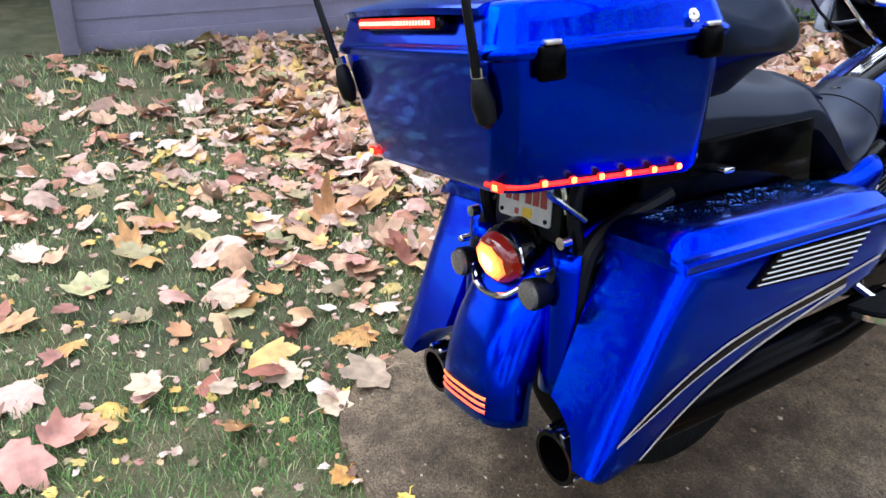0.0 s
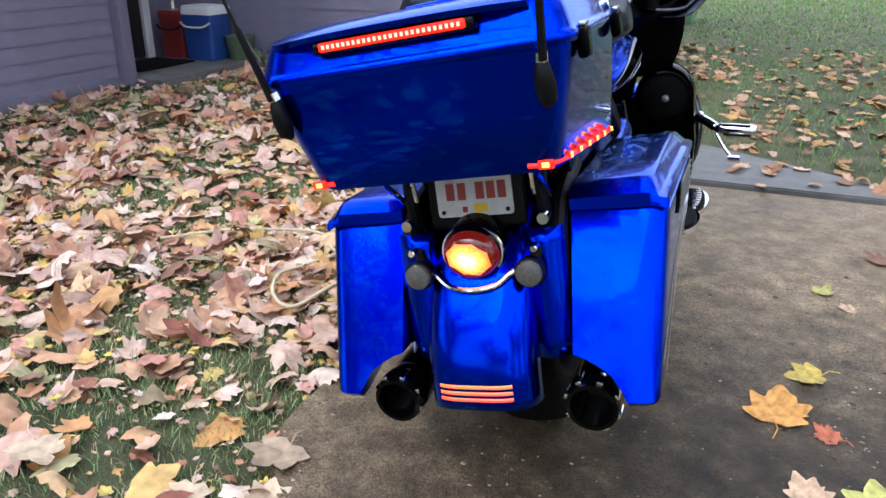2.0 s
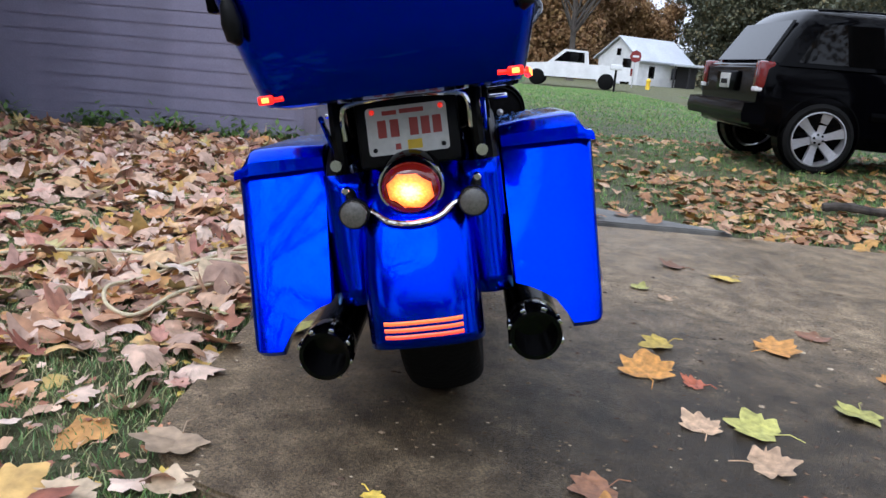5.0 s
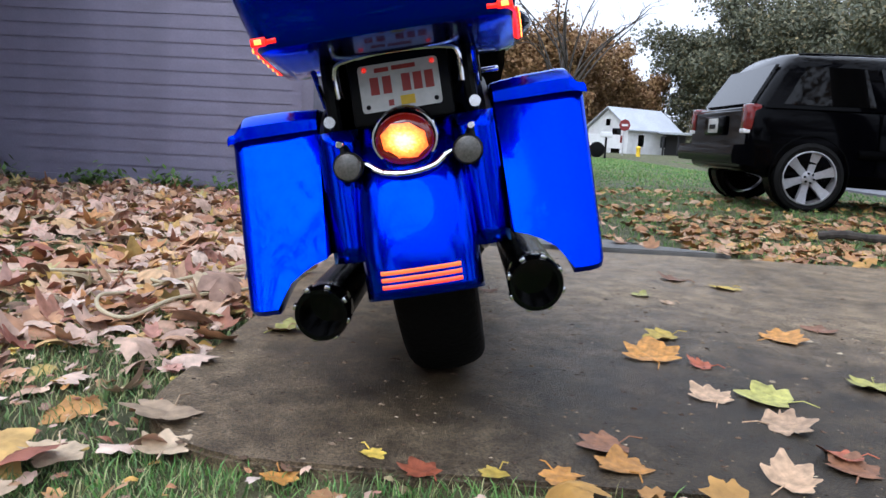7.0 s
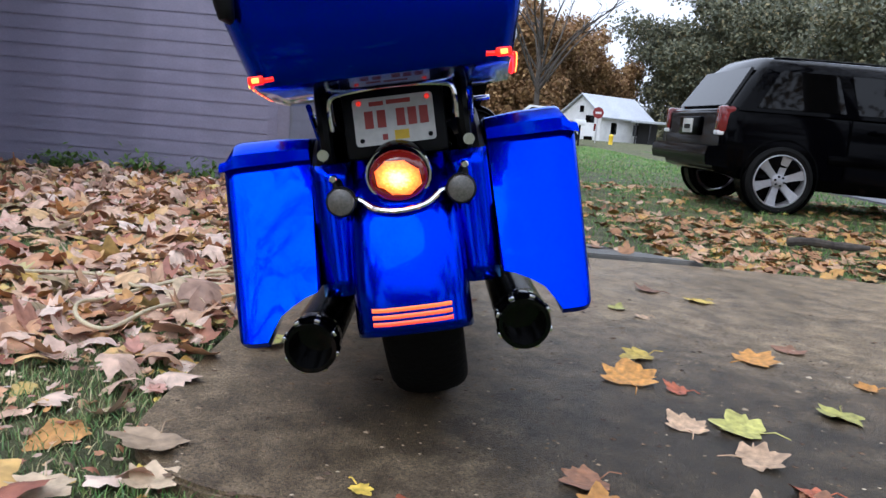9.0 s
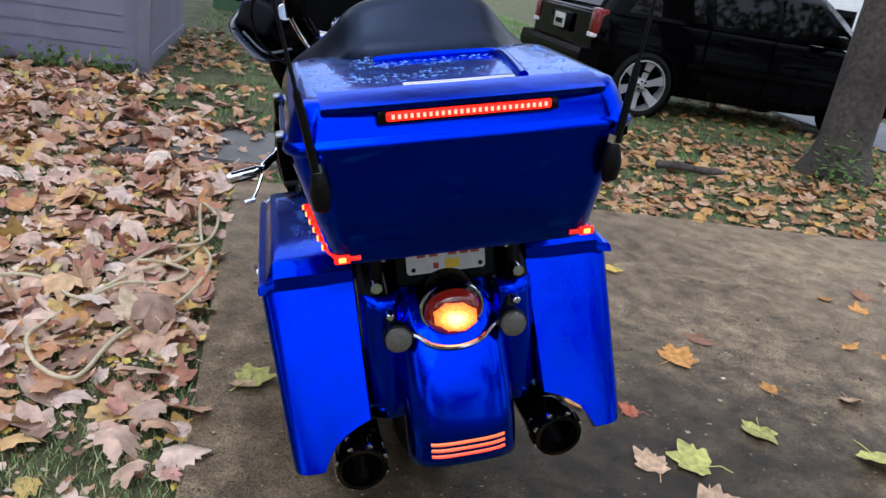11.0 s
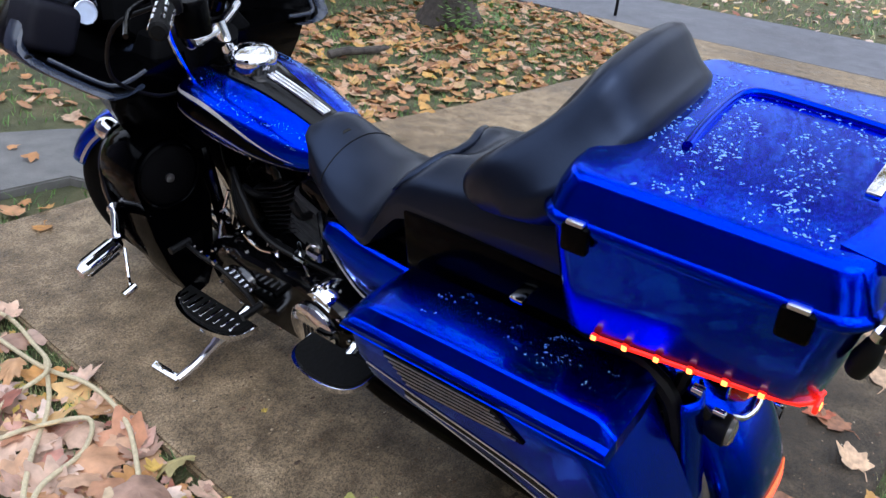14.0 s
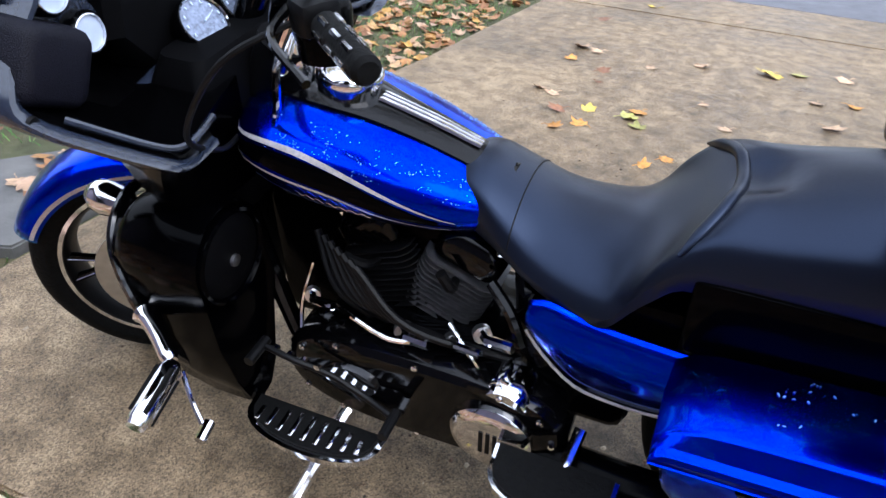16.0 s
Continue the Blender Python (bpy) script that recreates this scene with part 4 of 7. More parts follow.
# ---- tank and console ----
TANK = resample([(1.02, 0.05, 0.765, 0.72), (1.05, 0.085, 0.783, 0.70), (1.12, 0.124, 0.808, 0.683), (1.22, 0.154, 0.842, 0.675), (1.34, 0.174, 0.875, 0.68), (1.45, 0.177, 0.89, 0.70), (1.52, 0.158, 0.88, 0.735), (1.56, 0.10, 0.86, 0.775)], 4)
rings = []
for y, hx, zt, zb in TANK:
    c, h = (zt + zb) / 2, (zt - zb) / 2
    r = []
    for k in range(32):
        a = 2 * math.pi * k / 32
        ca, sa = math.cos(a), math.sin(a)
        x = hx * math.copysign(abs(ca) ** 0.75, ca)
        z = c + h * math.copysign(abs(sa) ** 0.8, sa)
        r.append((x * (1 - 0.12 * max(0, -sa)), y, z))
    rings.append(r)
tank = part("fuel_tank", loft(rings), BLUE, bike, "blue fuel tank with silver flame stripes", 50)


def on_tank(y, u):
    """A point of the tank's side: u from 0, the bottom, to 1, the top."""
    hx, zt, zb = lerp(TANK, y)
    c, h = (zt + zb) / 2, (zt - zb) / 2
    sa = max(-1, min(1, 2 * u - 1))
    sa = math.copysign(abs(sa) ** 1.25, sa)
    ca = math.sqrt(max(0, 1 - sa * sa))
    return hx * ca**0.75 * (1 - 0.12 * max(0, -sa)), y, c + h * math.copysign(abs(sa) ** 0.8, sa)


for s in (-1, 1):
    for pts, w, m in (([(1.55, 0.77), (1.46, 0.775), (1.39, 0.77), (1.31, 0.72), (1.23, 0.63), (1.12, 0.46)], 0.045, STRIPE), ([(1.55, 0.52), (1.44, 0.50), (1.33, 0.48), (1.24, 0.37), (1.13, 0.3)], 0.028, STRIPE), ([(1.54, 0.645), (1.44, 0.64), (1.33, 0.605), (1.24, 0.5), (1.15, 0.4)], 0.2, NIGHT)):
        P = resample(pts, 5)
        rows = []
        for e in np.linspace(-0.5, 0.5, 4):
            row = []
            for i, (y, u) in enumerate(P):
                f = math.sin(math.pi * min(1, max(0, 0.08 + 0.9 * i / (len(P) - 1)))) ** 0.5
                x, yy, z = on_tank(y, u + e * w * f)
                row.append((s * (x + 0.0015 + (0.0006 if m is STRIPE else 0)), yy, z))
            rows.append(row)
        part("tank_stripe", sheet(rows), m, tank)
for s in (-1, 1):
    # a thin bright flourish under the stripes
    line = []
    for k in range(41):
        x, y, z = on_tank(1.405 - 0.0035 * k, 0.405 + 0.018 * math.sin(k * 1.1) - 0.0016 * k)
        line.append((s * (x + 0.003), y, z))
    part("emblem", tube(line, 0.0009, 5), CHROME, tank, "thin chrome flourish")
console = part("console", loft([[(x * hx, y, z + 0.012 * (1 - abs(x) ** 3)) for x in np.linspace(-1, 1, 11)] + [(hx, y, z - 0.03), (-hx, y, z - 0.03)] for y, hx, z in resample([(1.05, 0.03, 0.787), (1.10, 0.042, 0.803), (1.2, 0.048, 0.838), (1.3, 0.058, 0.868), (1.38, 0.072, 0.886), (1.46, 0.072, 0.893), (1.51, 0.045, 0.885)], 3)]), BLACK, bike, "gloss black tank console")
for i in (-1, 0, 1):
    part("console_bar", tube([(0.004 + i * 0.009, 1.12, 0.826), (0.002 + i * 0.011, 1.21, 0.857), (0.0 + i * 0.012, 1.31, 0.885)], 0.0048, 6), CHROME, console, "chrome console bar")
cap = part("fuel_cap", lathe([(-0.03, 0.058), (0, 0.06), (0.012, 0.0625), (0.02, 0.06), (0.029, 0.05), (0.036, 0.034), (0.039, 0.015), (0.0395, 0)], (0.0, 1.375, 0.908), (0, -0.12, 1), 36), CHROME, bike, "chrome fuel cap")


# ---- water standing on the paint ----
def drops(parent, seed, tries, surface, lo, hi, cover):
    """Beads and small joined puddles on an upward surface; surface(u, v) gives a point."""
    r = random.Random(seed)
    V, F = [], []
    for _ in range(tries):
        u, v = r.random(), r.random()
        if 0.5 + 0.5 * noise.noise((u * 5.0, v * 5.0, seed)) + 0.25 * noise.noise((u * 15.0, v * 15.0, seed)) < 1 - cover:
            continue
        p = Vector(surface(u, v))
        s = r.uniform(lo, hi) * (0.6 if r.random() < 0.6 else 1.0)
        st, a0 = r.uniform(1.0, 2.8), r.uniform(0, 3.14)
        o = len(V)
        for k in range(7):
            q = 2 * math.pi * k / 7
            x, y = s * st * math.cos(q) * r.uniform(0.75, 1.2), s * math.sin(q) * r.uniform(0.75, 1.2)
            V.append((p.x + x * math.cos(a0) - y * math.sin(a0), p.y + x * math.sin(a0) + y * math.cos(a0), p.z - 0.0004))
        for k in range(7):
            c = V[o + k]
            V.append((p.x + (c[0] - p.x) * 0.65, p.y + (c[1] - p.y) * 0.65, p.z + s * 0.3))
        F += [(o + k, o + (k + 1) % 7, o + 7 + (k + 1) % 7, o + 7 + k) for k in range(7)] + [tuple(o + 7 + k for k in range(7))]
    me = bpy.data.meshes.new("standing_water")
    me.from_pydata(V, [], F)
    me.polygons.foreach_set("use_smooth", [True] * len(me.polygons))
    me.materials.append(WATER)
    ob = new("standing_water", me)
    ob.parent = parent
    ob["kind"] = "stuff"
    return ob


def box_top(u, v):
    x, y = -0.25 + 0.5 * u, -0.11 + 0.37 * v
    return x, y, 1.0752 + 0.0026 * max(0, min(1, (0.25 - abs(x)) / 0.1)) + 0.008 * (y + 0.12)


drops(lid, 31, 2300, box_top, 0.0007, 0.0027, 0.5)


def tank_top(u, v):
    y = 1.1 + 0.36 * v
    hx, zt, zb = lerp(TANK, y)
    q = (0.35 + 0.4 * u) * (1 if noise.noise((u * 90, v * 90, 1)) > -0.1 else -1)
    c, h = (zt + zb) / 2, (zt - zb) / 2
    a = math.pi / 2 * (1 - abs(q))
    x = hx * math.cos(a) ** 0.75
    return math.copysign(x, q), y, c + h * math.sin(a) ** 0.8 + 0.0003


drops(tank, 33, 1100, tank_top, 0.0005, 0.0016, 0.5)
for s, bag in ((-1, bag_left), (1, bag_right)):
    drops(bag, 40 + s, 600, lambda u, v: (s * (0.2 + 0.125 * u), 0.17 + 0.4 * v, seam_z(0.17 + 0.4 * v) + 0.0442 + 0.006 * min(1, u * 2.0) + 0.0004), 0.0006, 0.0018, 0.4)


# ---- engine, frame and controls ----
engine = part("engine_case", block((0, 1.2, 0.36), (0.26, 0.42, 0.2), 0.05), BLACK, bike, "black engine and gearbox case")
part("engine_bay", block((0.02, 1.33, 0.47), (0.13, 0.5, 0.36), 0.04), DEEP, bike, "black frame and crankcase behind the cylinders")
FIN = mat("cast_fins", (0.006, 0.006, 0.007), 0.4, 0.0, grain=0.2, spec=0.3)
FINEDGE = mat("machined_fin_edges", (0.2, 0.2, 0.21), 0.35, 0.8, grain=0.2)
for y, a in ((1.13, -22), (1.31, 22)):
    M = Matrix.Translation((0, 1.22, 0.36)) @ Euler((radians(-a), 0, 0)).to_matrix().to_4x4()
    cyl = part("cylinder", lathe([(0.08, 0.055), (0.34, 0.055)], (0, 0, 0), (0, 0, 1), 20), FIN, engine, "black finned cylinder")
    cyl.matrix_local = M
    for i in range(11):
        part("fin", loft([[(x, yy, 0.105 + i * 0.0135 + dz) for x, yy in rrect(0.088, 0.082, 0.035)] for dz in (0, 0.0028)]), FINEDGE if a < 0 else FIN, cyl)
    part("rocker_box", loft([[(x, yy, z) for x, yy in rrect(hx, hy, 0.03)] for z, hx, hy in ((0.262, 0.085, 0.07), (0.30, 0.085, 0.07), (0.325, 0.07, 0.055), (0.335, 0.05, 0.04))]), BLACK, cyl)
    part("pushrod_tube", tube([(0.08, 0.03 if a < 0 else -0.03, 0.02), (0.07, 0.02 if a < 0 else -0.02, 0.27)], 0.012, 10), CHROME, cyl)
    for x, yy in ((-0.06, -0.045), (-0.06, 0.045), (0.0, -0.055), (0.0, 0.055)):
        part("rocker_bolt", lathe([(0, 0.008), (0.008, 0.008), (0.011, 0.004)], (x, yy, 0.322), (0, 0, 1), 8), CHROME, cyl)
    part("plug_cap", tube(bend([(-0.08, 0.0, 0.22), (-0.12, 0.0, 0.24), (-0.13, 0.03, 0.27)]), 0.011, 8), SATIN, cyl)
for pts in ([(-0.16, 1.36, 0.49), (-0.19, 1.3, 0.5), (-0.2, 1.22, 0.485), (-0.19, 1.14, 0.5)], [(-0.15, 1.12, 0.52), (-0.185, 1.07, 0.5), (-0.19, 1.03, 0.44)], [(-0.13, 1.42, 0.56), (-0.16, 1.44, 0.47), (-0.2, 1.43, 0.39)]):
    part("oil_line", tube(bend(pts), 0.0055, 8), CHROME, engine, "braided chrome oil line")
primary = part("primary_cover", loft([[(x, y, z) for y, z in [(1.16 + 0.30 * w * c0, 0.36 + 0.115 * w * s0) for c0, s0 in [(math.copysign(abs(math.cos(q)) ** 0.7, math.cos(q)), math.copysign(abs(math.sin(q)) ** 0.8, math.sin(q))) for q in np.linspace(0, 2 * math.pi, 33)[:-1]]]] for x, w in ((-0.12, 1.0), (-0.2, 1.0), (-0.222, 0.95), (-0.232, 0.84))]), BLACK, engine, "gloss black primary cover")
for i in range(12):
    q = 2 * math.pi * i / 12
    part("bolt", lathe([(0, 0.007), (0.006, 0.007), (0.008, 0.004)], (-0.226, 1.16 + 0.275 * math.copysign(abs(math.cos(q)) ** 0.7, math.cos(q)), 0.36 + 0.1 * math.copysign(abs(math.sin(q)) ** 0.8, math.sin(q))), (-1, 0, 0), 8), CHROME, primary)
derby = part("derby_cover", lathe([(0, 0.082), (0.018, 0.082), (0.026, 0.074), (0.03, 0.06), (0.031, 0)], (-0.226, 1.0, 0.345), (-1, 0, 0), 40), CHROME, engine, "round chrome clutch cover")
for dy in (-0.014, 0, 0.014):
    part("emblem_bar", block((-0.2575, 1.0 + dy, 0.345), (0.002, 0.008, 0.06), 0.0), SATIN, derby)
part("inspection_cover", loft([[(x, y, z) for y, z in [(1.30 + 0.06 * math.cos(q), 0.37 + 0.035 * math.sin(q)) for q in np.linspace(0, 2 * math.pi, 21)[:-1]]] for x in (-0.228, -0.24)]), CHROME, engine)
part("gearbox", block((-0.02, 0.9, 0.42), (0.24, 0.26, 0.16), 0.03), BLACK, bike)
part("gearbox_top_cover", tube([(-0.15, 0.985, 0.42), (-0.215, 0.985, 0.42), (-0.23, 0.985, 0.42)], [0.055, 0.055, 0.045], 18), CHROME, bike, "polished gearbox cover")
for y, z, r in ((1.06, 0.53, 0.018), (1.22, 0.475, 0.02), (1.42, 0.5, 0.016), (1.12, 0.49, 0.014)):
    part("hose_fitting", tube([(-0.15, y, z), (-0.19, y - 0.03, z + 0.02), (-0.2, y - 0.08, z + 0.03)], r * 0.6, 8), CHROME, engine)
    part("clamp", lathe([(0, r), (0.015, r)], (-0.155, y - 0.005, z), (-1, -0.6, 0.3), 12), SILVER, engine)
for i in range(7):
    part("hose", tube(bend([(-0.1 - 0.012 * i, 1.42 - 0.02 * i, 0.62), (-0.15 - 0.008 * i, 1.36 - 0.03 * i, 0.53), (-0.14, 1.28 - 0.05 * i, 0.46)]), 0.008, 8), SATIN, engine)
part("air_duct", tube(bend([(-0.12, 1.05, 0.62), (-0.16, 1.0, 0.6), (-0.18, 0.97, 0.55)]), 0.012, 8), BLACK, bike)
part("seat_post_cover", loft([[(x, y, z) for y, z in ((0.985, 0.50), (1.0, 0.58), (0.97, 0.63), (0.94, 0.64), (0.94, 0.6), (0.955, 0.5))] for x in (-0.15, -0.12)]), BLACK, bike)
for s in (-1, 1):
    part("frame_tube", tube(bend([(s * 0.08, 1.0, 0.64), (s * 0.13, 0.98, 0.55), (s * 0.14, 1.0, 0.3), (s * 0.14, 1.2, 0.2), (s * 0.12, 1.45, 0.22), (s * 0.07, 1.6, 0.6), (s * 0.04, 1.64, 0.86)]), 0.02, 10), BLACK, bike)
    rows = []
    for y, z0, z1 in resample([(0.965, 0.60, 0.665), (0.93, 0.55, 0.672), (0.87, 0.495, 0.655), (0.80, 0.48, 0.645), (0.73, 0.48, 0.64), (0.66, 0.49, 0.635)], 3):
        rows.append([(s * (0.178 + 0.018 * math.sin(math.pi * k / 8)), y, z0 + (z1 - z0) * k / 8) for k in range(9)])
    cover = solid(part("side_cover", sheet(rows), BLUE, bike, "blue curved side cover"), 0.012, -1)
    part("cover_trim", tube([Vector(r[0]) + Vector((s * 0.004, 0, -0.004)) for r in rows], 0.003, 6), STRIPE, cover)
    # foot boards
    n = 14
    outline = [(s * (0.27 + 0.1 * math.sin(math.pi * k / n) ** 0.6), 1.36 + 0.155 * math.cos(math.pi * k / n)) for k in range(n + 1)]
    fb = part("footboard", loft([[(x, y, 0.255 + dz) for x, y in outline] for dz in (0, 0.016)]), CHROME, bike, "chrome edged rider footboard")
    part("rubber", loft([[(s * (0.275 + (abs(x) - 0.27) * 0.82), 1.36 + (y - 1.36) * 0.9, 0.272 + dz) for x, y in outline] for dz in (0, 0.008)]), RUBBER, fb)
    for i in range(9):
        part("grip_bar", block((s * 0.318, 1.245 + i * 0.0285, 0.282), (0.06 - 0.0016 * (i - 4) ** 2, 0.0105, 0.006), 0.002), CHROME, fb)
    outline = [(s * (0.262 + 0.115 * math.sin(math.pi * k / n) ** 0.45), 0.865 + 0.115 * math.cos(math.pi * k / n)) for k in range(n + 1)]
    pb = part("passenger_board", loft([[(x, y, 0.353 + dz) for x, y in outline] for dz in (0, 0.014)]), CHROME, bike, "chrome edged passenger footboard")
    part("rubber", loft([[(s * (0.264 + (abs(x) - 0.262) * 0.9), 0.865 + (y - 0.865) * 0.93, 0.368 + dz) for x, y in outline] for dz in (0, 0.007)]), RUBBER, pb)
    part("bracket", tube([(s * 0.2, 0.84, 0.40), (s * 0.27, 0.85, 0.362)], 0.012, 8), CHROME, pb)
    part("guard_bar", tube(bend([(s * 0.1, 1.74, 0.70), (s * 0.22, 1.765, 0.69), (s * 0.30, 1.75, 0.62), (s * 0.335, 1.69, 0.5), (s * 0.31, 1.66, 0.37), (s * 0.24, 1.64, 0.28), (s * 0.12, 1.6, 0.24)]), 0.0115, 10), SHELL, bike, "gloss black engine guard")
    peg = part("highway_peg", tube([(s * 0.40, 1.575, 0.475), (s * 0.415, 1.572, 0.474), (s * 0.52, 1.56, 0.458), (s * 0.535, 1.558, 0.456)], [0.014, 0.023, 0.023, 0.017], 16), CHROME, bike, "ribbed chrome highway peg")
    for q in (40, 130, 220, 310):
        d = Vector((0, math.cos(radians(q)), math.sin(radians(q)))) * 0.0225
        part("rubber_rib", tube([Vector((s * 0.422, 1.571, 0.473)) + d, Vector((s * 0.515, 1.561, 0.459)) + d], 0.0055, 6), RUBBER, peg)
    clamp = part("peg_clamp", tube(bend([(s * 0.335, 1.685, 0.505), (s * 0.365, 1.63, 0.497), (s * 0.4, 1.58, 0.478)]), [0.024] + [0.018] * 11 + [0.014], 12), CHROME, bike, "chrome peg clamp")
    part("lever", tube(bend([(s * 0.40, 1.56, 0.46), (s * 0.425, 1.53, 0.41), (s * 0.445, 1.50, 0.385)]), 0.006, 8), CHROME, bike)
    part("toe_peg", tube([(s * 0.435, 1.49, 0.383), (s * 0.475, 1.485, 0.378)], 0.0115, 10), CHROME, bike, "chrome toe peg")
sh = part("shift_lever", tube(bend([(-0.27, 1.47, 0.44), (-0.275, 1.40, 0.43), (-0.26, 1.33, 0.40), (-0.255, 1.26, 0.36), (-0.27, 1.19, 0.345)]), 0.007, 8), SATIN, bike, "black heel-toe shift lever")
for y, z in ((1.47, 0.44), (1.19, 0.345)):
    part("shift_peg", tube([(-0.255, y, z), (-0.32, y, z)], 0.011, 10), SATIN, sh)
for i in range(4):
    part("linkage_bolt", lathe([(0, 0.007), (0.01, 0.007)], (-0.262, 1.44 - i * 0.03, 0.438 - i * 0.005), (-1, 0, 0), 8), CHROME, sh)
stand = part("kickstand", tube(bend([(-0.2, 1.335, 0.225), (-0.28, 1.35, 0.185), (-0.38, 1.37, 0.128), (-0.448, 1.385, 0.102)], 4), [0.02] * 6 + [0.014] * 7, 10), CHROME, bike, "chrome kickstand resting on the concrete")
part("stand_foot", block((-0.458, 1.425, 0.116), (0.024, 0.095, 0.012), 0.005, Euler((radians(12), radians(-11), radians(8))).to_matrix()), CHROME, stand)

# ---- leg shields with speakers ----
for s in (-1, 1):
    out = [(0.232 + 0.104 * math.cos(q), 0.625 + 0.108 * math.sin(q)) for q in np.linspace(radians(-15), radians(195), 18)]
    out += [(0.12, 0.50), (0.14, 0.40), (0.17, 0.27), (0.2, 0.22), (0.235, 0.21), (0.275, 0.24), (0.303, 0.33), (0.325, 0.45)]
    cx, cz = 0.225, 0.5
    rings = [[(s * (cx + (x - cx) * w), y, cz + (z - cz) * w) for x, z in out] for y, w in ((1.555, 0.9), (1.535, 0.95), (1.53, 0.985), (1.54, 1.0), (1.62, 1.01), (1.70, 0.95), (1.74, 0.82), (1.755, 0.6))]
    sh = part("leg_shield", loft(rings), NIGHT, bike, "gloss black leg shield with a speaker", 40)
    part("speaker_ring", lathe([(0, 0.098), (0.012, 0.096), (0.016, 0.09), (0.01, 0.086), (0.0, 0.084)], (s * 0.232, 1.537, 0.62), (0, -1, 0), 36, caps=False), NIGHT, sh)
    cone = part("speaker_grille", lathe([(0, 0.088), (0.006, 0.08), (0.012, 0.05), (0.014, 0)], (s * 0.232, 1.535, 0.62), (0, -1, 0), 36), mat("speaker_mesh", (0.0015, 0.0015, 0.002), 0.6, grain=0.5, scale=500, bump=0.4, spec=0.05), sh)
    part("speaker_cap", lathe([(0, 0.013), (0.006, 0.012), (0.008, 0)], (s * 0.236, 1.5215, 0.617), (0, -1, 0), 16), SILVER, cone)

# ---- fairing ----
half = [(0.0, 1.235), (0.18, 1.225), (0.27, 1.185), (0.335, 1.12), (0.392, 1.07), (0.44, 1.022), (0.44, 0.985), (0.405, 0.945), (0.362, 0.908), (0.33, 0.896), (0.27, 0.9), (0.2, 0.908), (0.1, 0.925), (0.0, 0.935)]
half = [(p.x, p.z) for p in bend([(x, 0, z) for x, z in half], 3)]
outl = half + [(-x, z) for x, z in half[-2:0:-1]]
fc = (0.0, 0.98)


def tuck(x):
    """The fairing's lower edge comes back to the rider at its sides alone."""
    return min(1.0, max(0.0, (abs(x) - 0.215) / 0.05))


def fring(y, w, back=1.0):
    """The fairing's outline at depth y; its lower edge sweeps back to the rider."""
    return [(x * w, y - back * (0.03 * min(1.0, max(0.0, (1.06 - z) / 0.06)) + 0.185 * min(1.0, max(0.0, (1.0 - z) / 0.09))) * tuck(x), fc[1] + (z - fc[1]) * w) for x, z in outl]


fairing = part("fairing", loft([fring(1.79, 0.74, 0.5), fring(1.77, 0.84, 0.7), fring(1.71, 0.915), fring(1.70, 0.96), fring(1.70, 0.99), fring(1.71, 1.0), fring(1.80, 0.99, 0.7), fring(1.92, 0.88, 0.4), fring(2.02, 0.68, 0.2), fring(2.09, 0.4, 0), fring(2.11, 0.15, 0)]), DEEP, bike, "gloss black frame-mounted fairing", 40)
